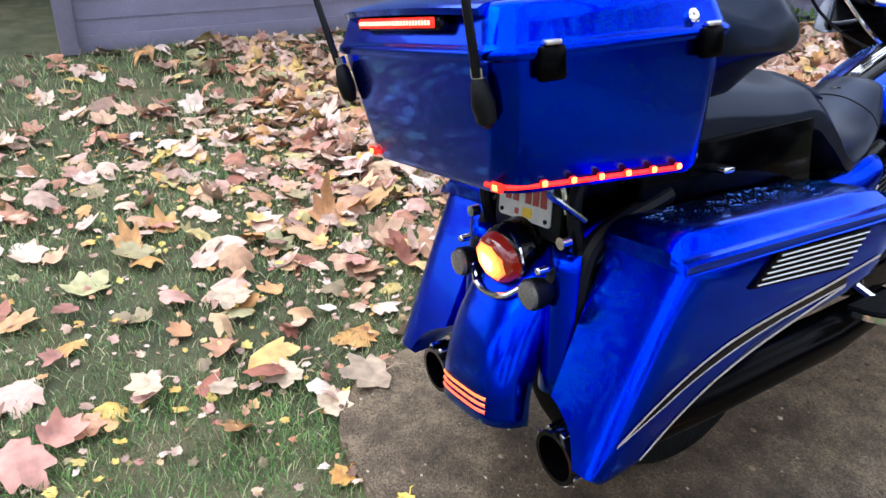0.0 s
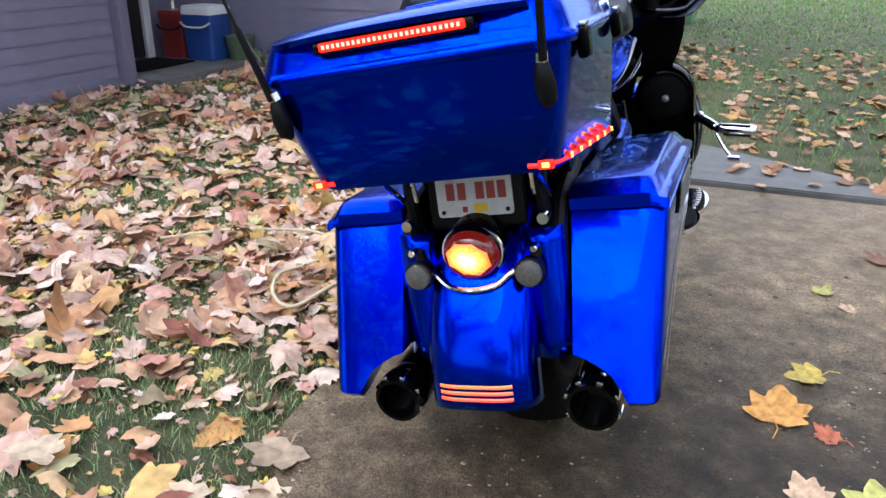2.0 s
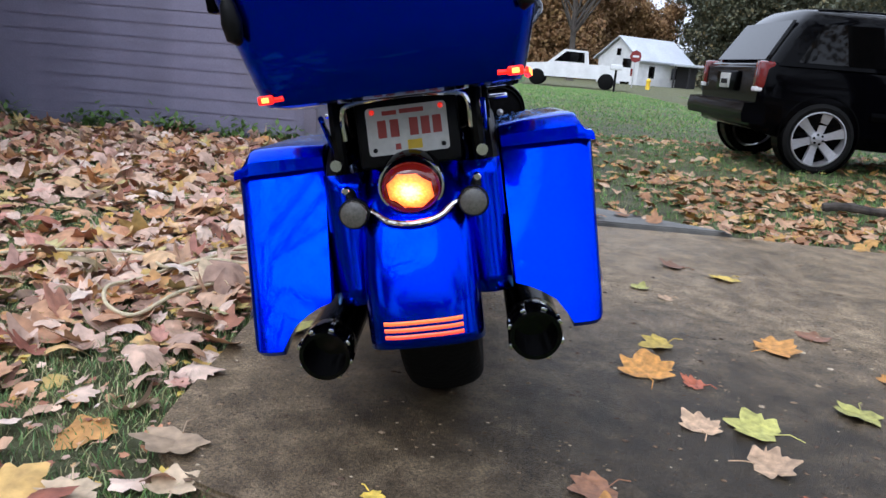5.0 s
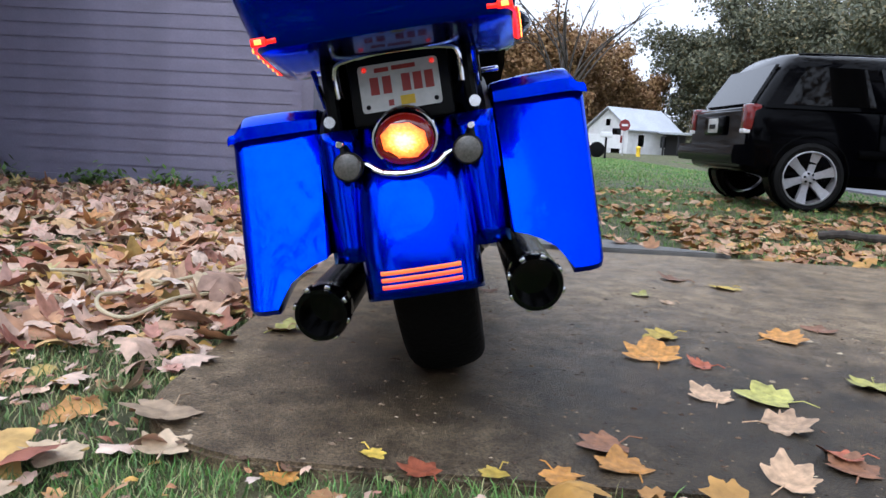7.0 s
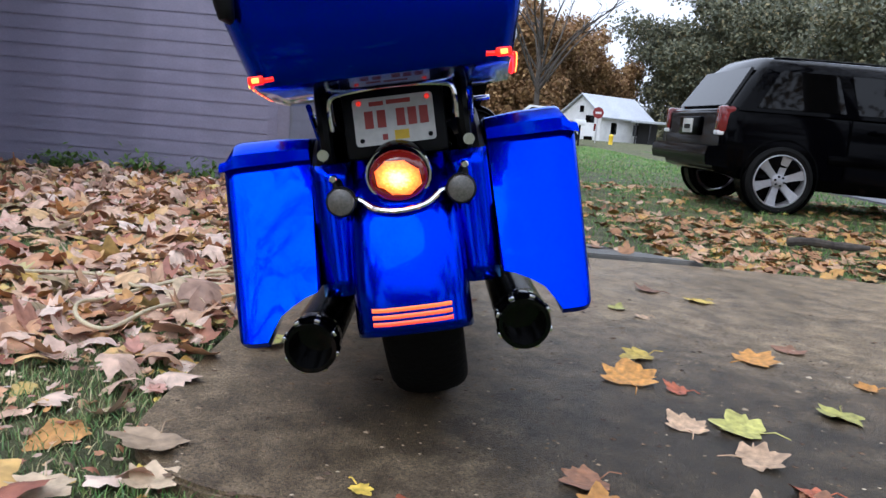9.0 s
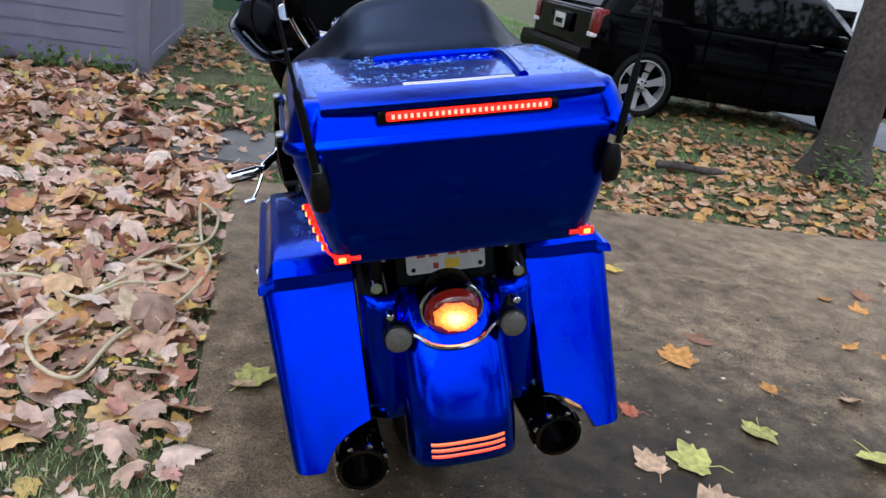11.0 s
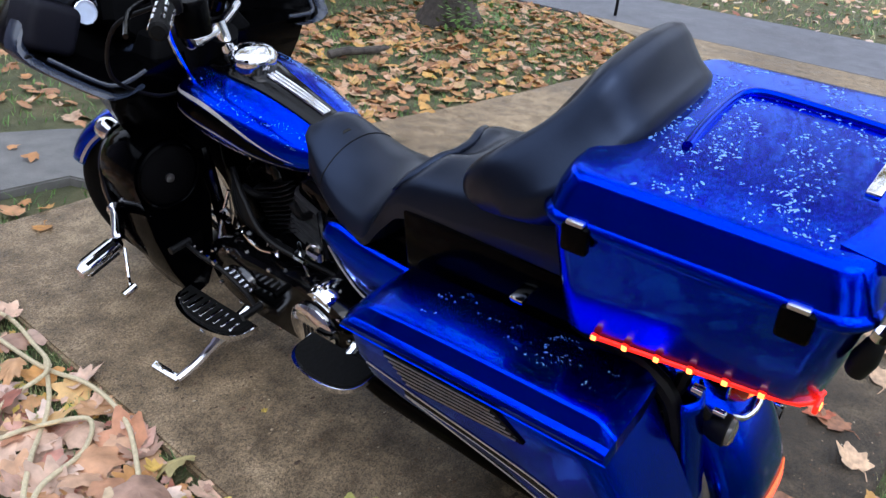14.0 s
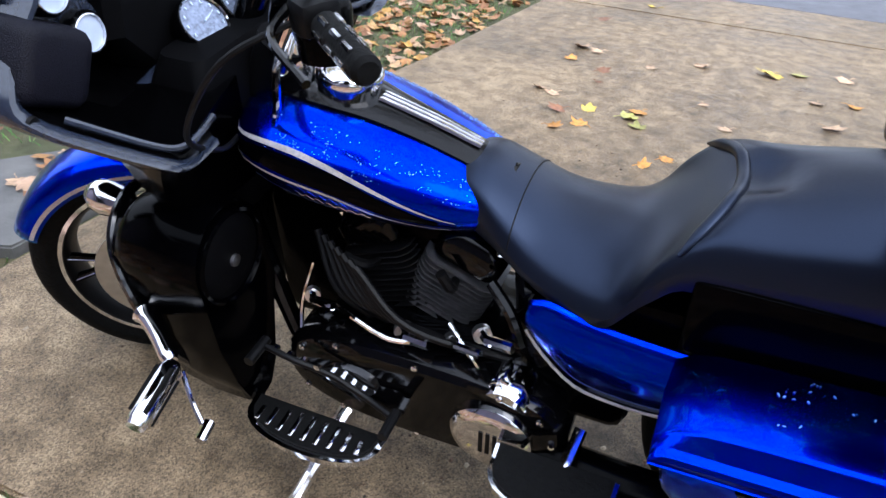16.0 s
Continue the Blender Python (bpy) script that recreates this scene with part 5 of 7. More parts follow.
for s in (-1, 1):
    sp = [(x, z) for x, z in [(0.345 + u * 0.866 - v * 0.5, 1.032 + u * 0.5 + v * 0.866) for u, v in rrect(0.064, 0.06, 0.022, 3)]]
    part("speaker_cover", loft([[(s * (0.345 + (x - 0.345) * w), y, 1.032 + (z - 1.032) * w) for x, z in sp] for y, w in ((1.75, 1.08), (1.70, 1.06), (1.672, 1.0), (1.66, 0.88), (1.657, 0.7))]), mat("speaker_cloth", (0.0035, 0.0035, 0.008), 0.6, grain=0.4, scale=400, bump=0.3, spec=0.18), fairing, "rounded black speaker cover", 60)
    for x, z in ((0.288, 1.116), (0.242, 1.034)):
        g = part("gauge", lathe([(0, 0.036), (0.035, 0.036), (0.042, 0.031), (0.036, 0.028)], (s * x, 1.735, z), (0, -1, 0.12), 24), BLACK, fairing, "small round gauge")
        # pale blue base stands in for the sky mirrored in the gauge glass
        part("dial", lathe([(0, 0.0285), (0.001, 0)], (s * x, 1.698, z + 0.004), (0, -1, 0.12), 24), mat("dial_face", (0.5, 0.57, 0.72), 0.1, grain=0.1), g)
        part("ring", lathe([(0, 0.032), (0.004, 0.031), (0.005, 0.029), (0, 0.0285)], (s * x, 1.6975, z + 0.0045), (0, -1, 0.12), 24, caps=False), CHROME, g)
    part("pocket_ledge", tube(bend([(s * 0.40, 1.62, 0.985), (s * 0.345, 1.52, 0.932), (s * 0.315, 1.49, 0.922), (s * 0.27, 1.49, 0.925), (s * 0.235, 1.495, 0.93)]), 0.006, 8), GRAPHITE_SHEEN, fairing)
    part("gauge_panel", loft([[(s * (0.268 + u * 0.52 - v * 0.85), y, 1.09 + u * 0.85 + v * 0.52) for u, v in rrect(0.1 * w, 0.05 * w, 0.03 * w, 4)] for y, w in ((1.76, 1.0), (1.732, 1.0), (1.726, 0.93))]), GRAPHITE_SHEEN, fairing, "graphite panel round the small gauges with painted sky sheen")
    part("lower_cowl", loft([[(s * x, y, z) for x, y in ((0.08, 1.56), (hx - 0.03, 1.5 + dy), (hx, 1.53 + dy), (hx - 0.02, 1.66), (0.12, 1.78))] for z, hx, dy in ((0.915, 0.33, 0.0), (0.84, 0.315, 0.03), (0.77, 0.29, 0.06), (0.70, 0.25, 0.07))]), DEEP, fairing, "black inner cowl under the fairing", 50)
    part("trim_bolt", lathe([(0, 0.012), (0.006, 0.01)], (s * 0.432, 1.648, 0.99), (0, -1, 0), 12), SATIN, fairing)
part("dash_panel", loft([[(x * w, y, 1.0 + (z - 1.0) * w) for x, z in [(0.17, 1.17), (-0.17, 1.17), (-0.2, 1.0), (-0.12, 0.9), (0.12, 0.9), (0.2, 1.0)]] for y, w in ((1.78, 1.0), (1.72, 0.96), (1.7, 0.85))]), MATTE, fairing)
# two dials in pods between the bar ends, facing the rider
FACE = mat("silvery_dial", (0.16, 0.19, 0.27), 0.25, 0.4, grain=0.5, scale=160, coat=0.6)
TICKS = mat("dial_ticks", (0.6, 0.7, 0.9), 0.4, grain=0, big=0)
for x, y, z in ((-0.028, 1.65, 0.978), (0.09, 1.65, 0.978)):
    face = Vector((-0.1, -0.74, 0.66)).normalized()
    mid = Vector((x, y, z))
    side = face.cross(Vector((0, 0, 1))).normalized()
    high = side.cross(face)
    g = part("speedometer", lathe([(-0.07, 0.03), (-0.04, 0.05), (-0.008, 0.054), (0.0, 0.053), (0.004, 0.05), (0.0, 0.046)], mid, face, 32), BLACK, fairing, "round dial in a black pod")
    part("ring", lathe([(0.003, 0.05), (0.006, 0.0485), (0.003, 0.046)], mid, face, 32, caps=False), CHROME, g)
    part("dial", lathe([(0, 0.0465), (0.001, 0)], mid, face, 28), FACE, g)
    for q in range(-4, 5):
        a = radians(90 + q * 28)
        at = mid + face * 0.002 + side * (0.038 * math.cos(a)) + high * (0.038 * math.sin(a))
        part("tick", tube([at - high * 0.003, at + high * 0.003], 0.0016, 6), TICKS, g)
    at = mid + face * 0.003
    part("needle", tube([at, at - side * 0.03 + high * 0.012], [0.0022, 0.0008], 6), TICKS, g)
part("fairing_rim", loft([fring(1.712, 0.935), fring(1.692, 0.95), fring(1.683, 0.98), fring(1.685, 1.0), fring(1.70, 1.014), fring(1.735, 1.014, 0.9), fring(1.74, 1.0, 0.9)], caps=False), GRAPHITE_SHEEN, fairing, "graphite-grey fairing rim with painted sky sheen", 40)
SCREEN = mat("dark_tinted_screen", (0.01, 0.01, 0.012), 0.08, grain=0.0, big=0.05, coat=0.5)
solid(part("windscreen", sheet([[(x, 1.86 - 0.25 * (z - 1.2) - 0.5 * (abs(x)) ** 2 + 0.1, z) for x in np.linspace(-0.3 + (z - 1.2) * 0.3, 0.3 - (z - 1.2) * 0.3, 9)] for z in (1.2, 1.26, 1.33, 1.38)]), SCREEN, fairing, "dark tinted windscreen"), 0.004)

# ---- front wheel, fork and handlebar, turned to the left ----
STEER = Matrix.Translation((0, 1.96, 0.31)) @ Euler((0, 0, radians(30))).to_matrix().to_4x4()
front = wheel("front_wheel", 0.31, 0.125, 0.235, bike, 5, "black front tyre on a spoked black and chrome wheel")
front.matrix_local = STEER
part("brake_disc", lathe([(0, 0.148), (0.005, 0.148), (0.005, 0.085), (0, 0.085), (0, 0.148)], (-0.075, 0, 0), (-1, 0, 0), 40, caps=False), SILVER, front, "steel brake disc")
rows = []
for q in np.linspace(radians(27), radians(122), 22):
    row = []
    for k in range(-8, 9):
        u = k / 8
        R = 0.336 - 0.06 * abs(u) ** 3
        row.append((0.082 * math.sin(u * math.pi / 2), R * math.cos(q), R * math.sin(q) * 0.98))
    rows.append(row)
ff = part("front_fender", sheet(rows), BLUE, bike, "blue front fender with a silver edge stripe")
ff.matrix_local = STEER
solid(ff, 0.005, 0)
for s in (-1, 1):
    part("fender_stripe", sheet([[(s * 0.0845, (0.336 - 0.06 * 0.72 + e) * math.cos(q) * 0.985, (0.336 - 0.06 * 0.72 + e) * math.sin(q) * 0.965) for q in np.linspace(radians(28), radians(120), 20)] for e in (-0.004, 0.006)]), STRIPE, ff)
    leg = part("fork_leg", tube([(s * 0.105, -0.02, -0.03), (s * 0.105, -0.04, 0.05), (s * 0.105, -0.12, 0.24), (s * 0.105, -0.13, 0.26), (s * 0.105, -0.36, 0.72)], [0.024, 0.033, 0.033, 0.029, 0.029], 14), BLACK, bike, "black fork leg")
    leg.matrix_local = STEER
    cup = part("front_signal", lathe([(0, 0.012), (0.01, 0.03), (0.05, 0.036), (0.075, 0.034), (0.08, 0.03)], (0, 0, 0), (0, 1, 0.1), 20), CHROME, bike, "chrome bullet signal")
    cup.location = (s * 0.222, 1.76, 0.665)
    part("lens", lathe([(0, 0.03), (0.012, 0.022), (0.015, 0)], (0, 0.08, 0.008), (0, 1, 0.1), 20), SMOKE, cup)
cal = part("brake_caliper", block((-0.115, -0.1, -0.03), (0.04, 0.09, 0.11), 0.014), SILVER, bike, "silver brake caliper")
cal.matrix_local = STEER
part("steering_neck", tube([(0, 1.66, 0.62), (0, 1.5, 0.96)], 0.05, 16), MATTE, bike)
part("fork_shroud", loft([[(x, y, z) for x, y in rrect(hx, hy, 0.03)] for z, hx, hy in ((0.62, 0.1, 0.05), (0.75, 0.15, 0.06), (0.9, 0.17, 0.07), (0.96, 0.14, 0.05))]), MATTE, bike).location = (0, 1.63, 0)
HB = Matrix.Translation((0, 1.47, 0.98)) @ Euler((0, 0, radians(30))).to_matrix().to_4x4()
bar = part("handlebar", tube(bend([(-0.5, -0.103, 0.17), (-0.38, -0.06, 0.172), (-0.27, -0.012, 0.165), (-0.215, 0.012, 0.12), (-0.185, 0.02, 0.05), (-0.135, 0.025, 0.0), (0, 0.02, -0.008), (0.135, 0.025, 0.0), (0.185, 0.02, 0.05), (0.215, 0.012, 0.12), (0.27, -0.012, 0.165), (0.38, -0.06, 0.172), (0.5, -0.103, 0.17)]), 0.0127, 12), BLACK, bike, "black and chrome handlebar turned to the left")
bar.matrix_local = HB
part("bar_sleeve", tube(bend([(-0.15, 0.025, 0.006), (-0.1, 0.025, -0.004), (0, 0.02, -0.008), (0.1, 0.025, -0.004), (0.15, 0.025, 0.006)]), 0.0145, 12), CHROME, bar, "chrome centre of the bar")
for s in (-1, 1):
    d = (Vector((s * 0.5, -0.103, 0.17)) - Vector((s * 0.38, -0.06, 0.172))).normalized()
    g0 = Vector((s * 0.378, -0.0595, 0.172))
    gr = part("grip", tube([g0, g0 + d * 0.005, g0 + d * 0.135, g0 + d * 0.142], [0.016, 0.0195, 0.0195, 0.014], 16), RUBBER, bar, "black grip with chrome bars")
    u = d.cross(Vector((0, 0, 1))).normalized()
    w = u.cross(d)
    for ring in (0.03, 0.07, 0.105):
        for q in range(6):
            v = (u * math.cos(q * math.pi / 3) + w * math.sin(q * math.pi / 3)) * 0.0195
            part("grip_bar", tube([g0 + d * (ring - 0.012) + v, g0 + d * (ring + 0.012) + v], 0.0045, 6), CHROME, gr)
    part("switch_box", block(g0 - d * 0.035, (0.05, 0.06, 0.05), 0.012, Euler((0, 0, s * -0.5)).to_matrix()), SATIN, bar)
    part("clutch_lever", tube(bend([g0 - d * 0.04 + Vector((0, 0.03, 0.01)), g0 + d * 0.03 + Vector((0, 0.075, 0.0)), g0 + d * 0.14 + Vector((0, 0.07, -0.01))]), 0.006, 8), BLACK, bar, "black hand lever")
    part("mirror_stem", tube([g0 - d * 0.03, g0 - d * 0.02 + Vector((0, 0.03, 0.12)), g0 + Vector((s * 0.03, 0.03, 0.17))], 0.006, 8), BLACK, bar)
part("riser", tube([(0, 0, -0.1), (0, 0.02, 0.01)], 0.022, 12), CHROME, bar)
part("reservoir", lathe([(0, 0.04), (0.07, 0.042), (0.078, 0.038), (0.08, 0)], (-0.27, -0.055, 0.08), (0, 0, 1), 24), DEEP, bar, "black cup on the handlebar")
part("cable", tube(bend([(-0.34, -0.04, 0.17), (-0.36, 0.08, 0.12), (-0.3, 0.16, -0.02), (-0.18, 0.14, -0.12), (-0.06, 0.12, -0.16)]), 0.005, 8), SATIN, bar)
part("cable", tube(bend([(-0.3, -0.02, 0.16), (-0.25, 0.02, 0.06), (-0.17, 0.04, -0.06), (-0.1, 0.06, -0.14)]), 0.007, 8), CHROME, bar, "chrome braided cable")


# ---- parked sport utility vehicle ----
CARPAINT = mat("black_car_paint", (0.0008, 0.0008, 0.0014), 0.07, 0.0, grain=0.1, coat=0.0, spec=0.06)
GLASS = mat("dark_car_glass", (0.001, 0.001, 0.0012), 0.03, 0.0, grain=0, big=0.02, coat=0.0, spec=0.25)
CARTYRE = mat("car_tyre", (0.004, 0.004, 0.004), 0.7, grain=0.3, scale=60, bump=0.2, spec=0.15)
ALLOY = mat("silver_alloy", (0.42, 0.42, 0.44), 0.36, 0.6, grain=0.08)
TAIL = mat("red_tail_lens", (0.16, 0.008, 0.008), 0.15, grain=0.1, coat=0.5)


def suv(m, paint, label):
    """A long four-door wagon-bodied vehicle heading along x; its rear bumper is at x = 0."""
    car = thing("sport_utility_vehicle", label, "car", m)
    W = 0.93
    top = resample([(0.02, 1.0, 0.45), (0.10, 1.05, 0.40), (0.6, 1.06, 0.32), (1.8, 1.04, 0.28), (2.9, 1.02, 0.28), (3.3, 1.0, 0.3), (3.85, 0.95, 0.36), (4.1, 0.86, 0.42), (4.2, 0.75, 0.48)], 4)
    rings = []
    for x, zt, zb in top:
        e = min(1.0, (x - 0.0) / 0.12, (4.24 - x) / 0.25)
        w = W * (0.9 + 0.1 * max(0, e) ** 0.5)
        rings.append([(x, s * w * f, z) for s, f, z in ((-1, 0.9, zb), (-1, 0.985, zb + 0.12), (-1, 1.0, (zt + zb) / 2), (-1, 0.985, zt - 0.06), (-1, 0.95, zt), (1, 0.95, zt), (1, 0.985, zt - 0.06), (1, 1.0, (zt + zb) / 2), (1, 0.985, zb + 0.12), (1, 0.9, zb))])
    body = part("body", loft(rings), paint, car, "", 30)
    green = [[(x0 + (z - 1.03) * k0 + 0.5 * max(0.0, z - 1.36) ** 1.4, x1 - (z - 1.03) * k1, z, w) for z, w in ((1.03, 0.9), (1.15, 0.876), (1.28, 0.84), (1.38, 0.805), (1.46, 0.765), (1.52, 0.71), (1.56, 0.64), (1.585, 0.54), (1.6, 0.35))] for x0, x1, k0, k1 in ((0.1, 3.45, 0.6, 1.35),)][0]
    rings = []
    for x0, x1, z, w in green:
        rings.append([(x0, -w * 0.8, z), (x0 + 0.02, -w * 0.93, z), (x0 + 0.07, -w - 0.005, z), (x0 + 0.16, -w - 0.02, z), (x1 - 0.25, -w - 0.02, z), (x1, -w * 0.8, z), (x1, w * 0.8, z), (x1 - 0.25, w + 0.02, z), (x0 + 0.16, w + 0.02, z), (x0 + 0.07, w + 0.005, z), (x0 + 0.02, w * 0.93, z), (x0, w * 0.8, z)])
    cabin = part("cabin", loft(rings), paint, car, "", 30)
    for s in (-1, 1):
        for a, b, ka, kb in ((0.34, 1.22, 0.6, 0.25), (1.34, 2.05, -0.2, 0.0), (2.12, 2.95, 0.0, 1.05)):
            q = [(a + (z - 1.07) * ka, z) for z in (1.07, 1.44)] + [(b - (z - 1.07) * kb, z) for z in (1.44, 1.07)]
            Y = lambda z: s * (0.917 - (z - 1.03) * 0.245)  # noqa: E731
            part("side_window", loft([[(x, Y(z) + s * o, z) for x, z in q] for o in (-0.005, 0.014)]), GLASS, cabin, "dark side window")
        part("roof_rail", tube(bend([(0.6, s * 0.6, 1.55), (0.7, s * 0.6, 1.585), (2.2, s * 0.6, 1.585), (2.35, s * 0.6, 1.55)]), 0.011, 8), DEEP, car)
        part("mirror", block((2.75, s * 1.02, 1.1), (0.12, 0.2, 0.14), 0.04), paint, car)
        part("side_moulding", block((2.0, s * 0.935, 0.62), (1.8, 0.025, 0.09), 0.01), DEEP, car)
        part("tail_lamp", block((0.075, s * 0.835, 0.93), (0.16, 0.13, 0.27), 0.03), TAIL, car, "red tail lamp")
        part("reverse_lens", block((0.06, s * 0.835, 0.80), (0.14, 0.12, 0.045), 0.01), WHITE, car)
        part("door_handle", block((1.55, s * 0.945, 0.92), (0.16, 0.03, 0.035), 0.01), paint, car)
        part("door_handle", block((2.55, s * 0.945, 0.92), (0.16, 0.03, 0.035), 0.01), paint, car)
        part("door_gap", block((2.08, s * 0.9335, 0.72), (0.012, 0.01, 0.62), 0.0), DEEP, car)
        part("door_gap", block((1.28, s * 0.9335, 0.74), (0.012, 0.01, 0.58), 0.0), DEEP, car)
        part("marker_lamp", block((3.75, s * 0.935, 0.62), (0.12, 0.01, 0.035), 0.004), WHITE, car)
    part("rear_window", loft([[(0.115 + (z - 1.05) * 0.6 - o, y, z) for y, z in ((-0.72, 1.08), (0.72, 1.08), (0.64, 1.47), (-0.64, 1.47))] for o in (0.0, 0.035)]), GLASS, cabin, "dark rear window")
    part("rear_bumper", loft([[(x, y, z) for x, z in ((-0.1, 0.48), (-0.12, 0.56), (-0.1, 0.66), (0.1, 0.68), (0.12, 0.46))] for y in np.linspace(-0.93, 0.93, 5)]), paint, car)
    part("tailgate_recess", block((0.01, 0.0, 0.86), (0.05, 0.62, 0.2), 0.02), DEEP, car)
    pl = part("rear_plate", block((-0.02, 0.0, 0.86), (0.012, 0.3, 0.15), 0.004), PLATE, car, "white number plate with plain bars")
    part("plate_bar", block((-0.0275, 0.0, 0.85), (0.003, 0.2, 0.05), 0.0), DEEP, pl)
    for x in (0.65, 3.35):
        for s in (-1, 1):
            part("wheel_arch", lathe([(0, 0.385), (0.014, 0.388), (0.018, 0.375), (0.013, 0.37), (-0.2, 0.365)], (x, s * 0.915, 0.40), (0, s, 0), 36, caps=False), DEEP, car)
            ty = part("tyre", lathe([(-0.11, 0.265), (-0.12, 0.3), (-0.1, 0.335), (0, 0.342), (0.1, 0.335), (0.12, 0.3), (0.11, 0.265)], (x, s * 0.84, 0.375), (0, s, 0), 40, caps=False), CARTYRE, car, "black tyre")
            rim = part("rim", lathe([(0.115, 0.262), (0.118, 0.25), (0.06, 0.24), (-0.1, 0.235)], (x, s * 0.84, 0.375), (0, s, 0), 40, caps=False), ALLOY, ty, "six-spoke silver rim")
            part("brake_drum", lathe([(-0.02, 0.0), (-0.02, 0.23), (0.0, 0.235), (0.01, 0.0)], (x, s * 0.84, 0.375), (0, s, 0), 30, caps=False), DEEP, ty)
            part("hub_cap", lathe([(0.04, 0.07), (0.10, 0.065), (0.11, 0.04), (0.112, 0)], (x, s * 0.84, 0.375), (0, s, 0), 24), ALLOY, rim)
            for k in range(6):
                q = 2 * math.pi * k / 6 + 0.3
                c, sn = math.cos(q), math.sin(q)
                pts = []
                for r, hw in ((0.05, 0.032), (0.15, 0.036), (0.25, 0.05)):
                    pts.append([(x + c * r - sn * o * hw, s * (0.84 + 0.10 - (0.02 if r < 0.2 else 0.0) + dp), 0.375 + sn * r + c * o * hw) for o, dp in ((-1, -0.04), (-1, 0), (1, 0), (1, -0.04))])
                part("spoke", loft(pts), ALLOY, rim)
                part("lug_nut", lathe([(0.10, 0.012), (0.12, 0.01)], (x + 0.045 * math.cos(q + 0.5), s * 0.84, 0.375 + 0.045 * math.sin(q + 0.5)), (0, s, 0), 8), DEEP, rim)
    return car


suv(Matrix.Translation((2.645, 6.93, -0.005)) @ Euler((0, 0, radians(1))).to_matrix().to_4x4(), CARPAINT, "black sport utility vehicle parked on the lawn with silver wheels")


# ---- house porch, eaves and things by the door ----
siding_wall("wall_porch", (-5.35, 3.8), (-5.35, 5.35), 2.75, "grey siding wall of the porch recess")
for name, x, y in (("trim_corner", WA + 0.03, -0.38), ("trim_corner", WA + 0.03, 3.8), ("trim_corner", -1.44, WB - 0.03)):
    tagged(finish(block((x, y, 1.37), (0.11, 0.11, 2.78), 0.006), name, TRIM), "grey painted corner board of the house", "trim", kind="structure")
tagged(finish(block((-5.0, 3.76, 1.37), (0.7, 0.1, 2.76), 0.0), "wall_return", SIDING), "grey wall return beside the porch", "wall", kind="structure")
tagged(finish(block((-4.8, 4.6, 0.0), (1.1, 1.55, 0.12), 0.01), "porch_slab", WALK), "small concrete porch slab", "slab", kind="structure")
# eaves and roof slopes are out of view, added for their effect on light
tagged(finish(block((-5.6, 1.6, 2.86), (3.4, 5.6, 0.14), 0.01), "eave", TRIM), "unseen grey painted house eave", "eave", kind="structure")
tagged(finish(block((-3.8, 7.4, 2.86), (5.6, 4.9, 0.14), 0.01), "eave", TRIM), "unseen grey painted house eave", "eave", kind="structure")
tagged(finish(loft([[(x, y, z) for x, z in ((-7.4, 2.94), (-3.9, 2.94), (-7.4, 4.4))] for y in (-1.2, 4.6)]), "roof", ROOF, smooth=False), "unseen dark shingle roof slope", "roof", kind="structure")
tagged(finish(loft([[(x, y, z) for y, z in ((4.9, 2.94), (9.8, 2.94), (9.8, 4.6))] for x in (-7.4, -1.0)]), "roof", ROOF, smooth=False), "unseen dark shingle roof slope", "roof", kind="structure")
tagged(finish(block((-8.0, 1.0, 1.4), (0.1, 9, 2.8), 0), "wall_back", SIDING), "plain grey rear house wall", "wall", kind="structure")
door = thing("door_1", "dark open front door with a pale frame", "door", Matrix.Translation((-5.335, 4.4, 0.07)), kind="structure")
part("door_leaf", block((0.0, 0, 1.02), (0.03, 0.86, 2.03), 0.004), DARK, door)
part("door_frame", block((0.02, 0.48, 1.05), (0.06, 0.1, 2.12), 0.006), WHITE, door)
part("door_frame", block((0.02, -0.48, 1.05), (0.06, 0.1, 2.12), 0.006), TRIM, door)
part("door_knob", lathe([(0, 0.02), (0.03, 0.026), (0.05, 0.02), (0.055, 0)], (0.015, -0.36, 0.98), (1, 0, 0), 14), CHROME, door)
tagged(finish(block((-4.95, 4.45, 0.068), (0.5, 0.75, 0.014), 0.004), "doormat", RUBBER), "black rubber doormat on the porch slab", "doormat")
COOLBLUE = mat("cooler_blue", (0.02, 0.06, 0.24), 0.45, grain=0.08)
BINRED = mat("bin_red", (0.2, 0.02, 0.02), 0.5, grain=0.1)


def cooler(name, loc, size, m, label, cat):
    c = thing(name, label, cat, Matrix.Translation(loc))
    w, d, h = size
    b = part("body", loft([[(x, y, z) for x, y in rrect(w / 2 * k, d / 2 * k, 0.04)] for z, k in ((0, 0.9), (0.03, 0.93), (h * 0.82, 1.0), (h * 0.84, 1.0))]), m, c)
    part("lid", loft([[(x, y, z) for x, y in rrect(w / 2 * k, d / 2 * k, 0.04)] for z, k in ((h * 0.84, 1.03), (h * 0.96, 1.03), (h, 0.95))]), WHITE if cat == "cooler" else m, c)
    part("handle", tube(bend([(-w / 2, -d / 2 - 0.01, h * 0.7), (-w / 4, -d / 2 - 0.03, h * 0.62), (w / 4, -d / 2 - 0.03, h * 0.62), (w / 2, -d / 2 - 0.01, h * 0.7)]), 0.01, 8), WHITE if cat == "cooler" else SATIN, c)
    return c


cooler("cooler", (-4.72, 5.08, 0.06), (0.36, 0.34, 0.52), COOLBLUE, "blue drinks cooler with a white lid by the wall", "cooler")
cooler("bin", (-5.08, 5.1, 0.06), (0.3, 0.3, 0.46), BINRED, "dark red plastic bin on the porch", "bin")

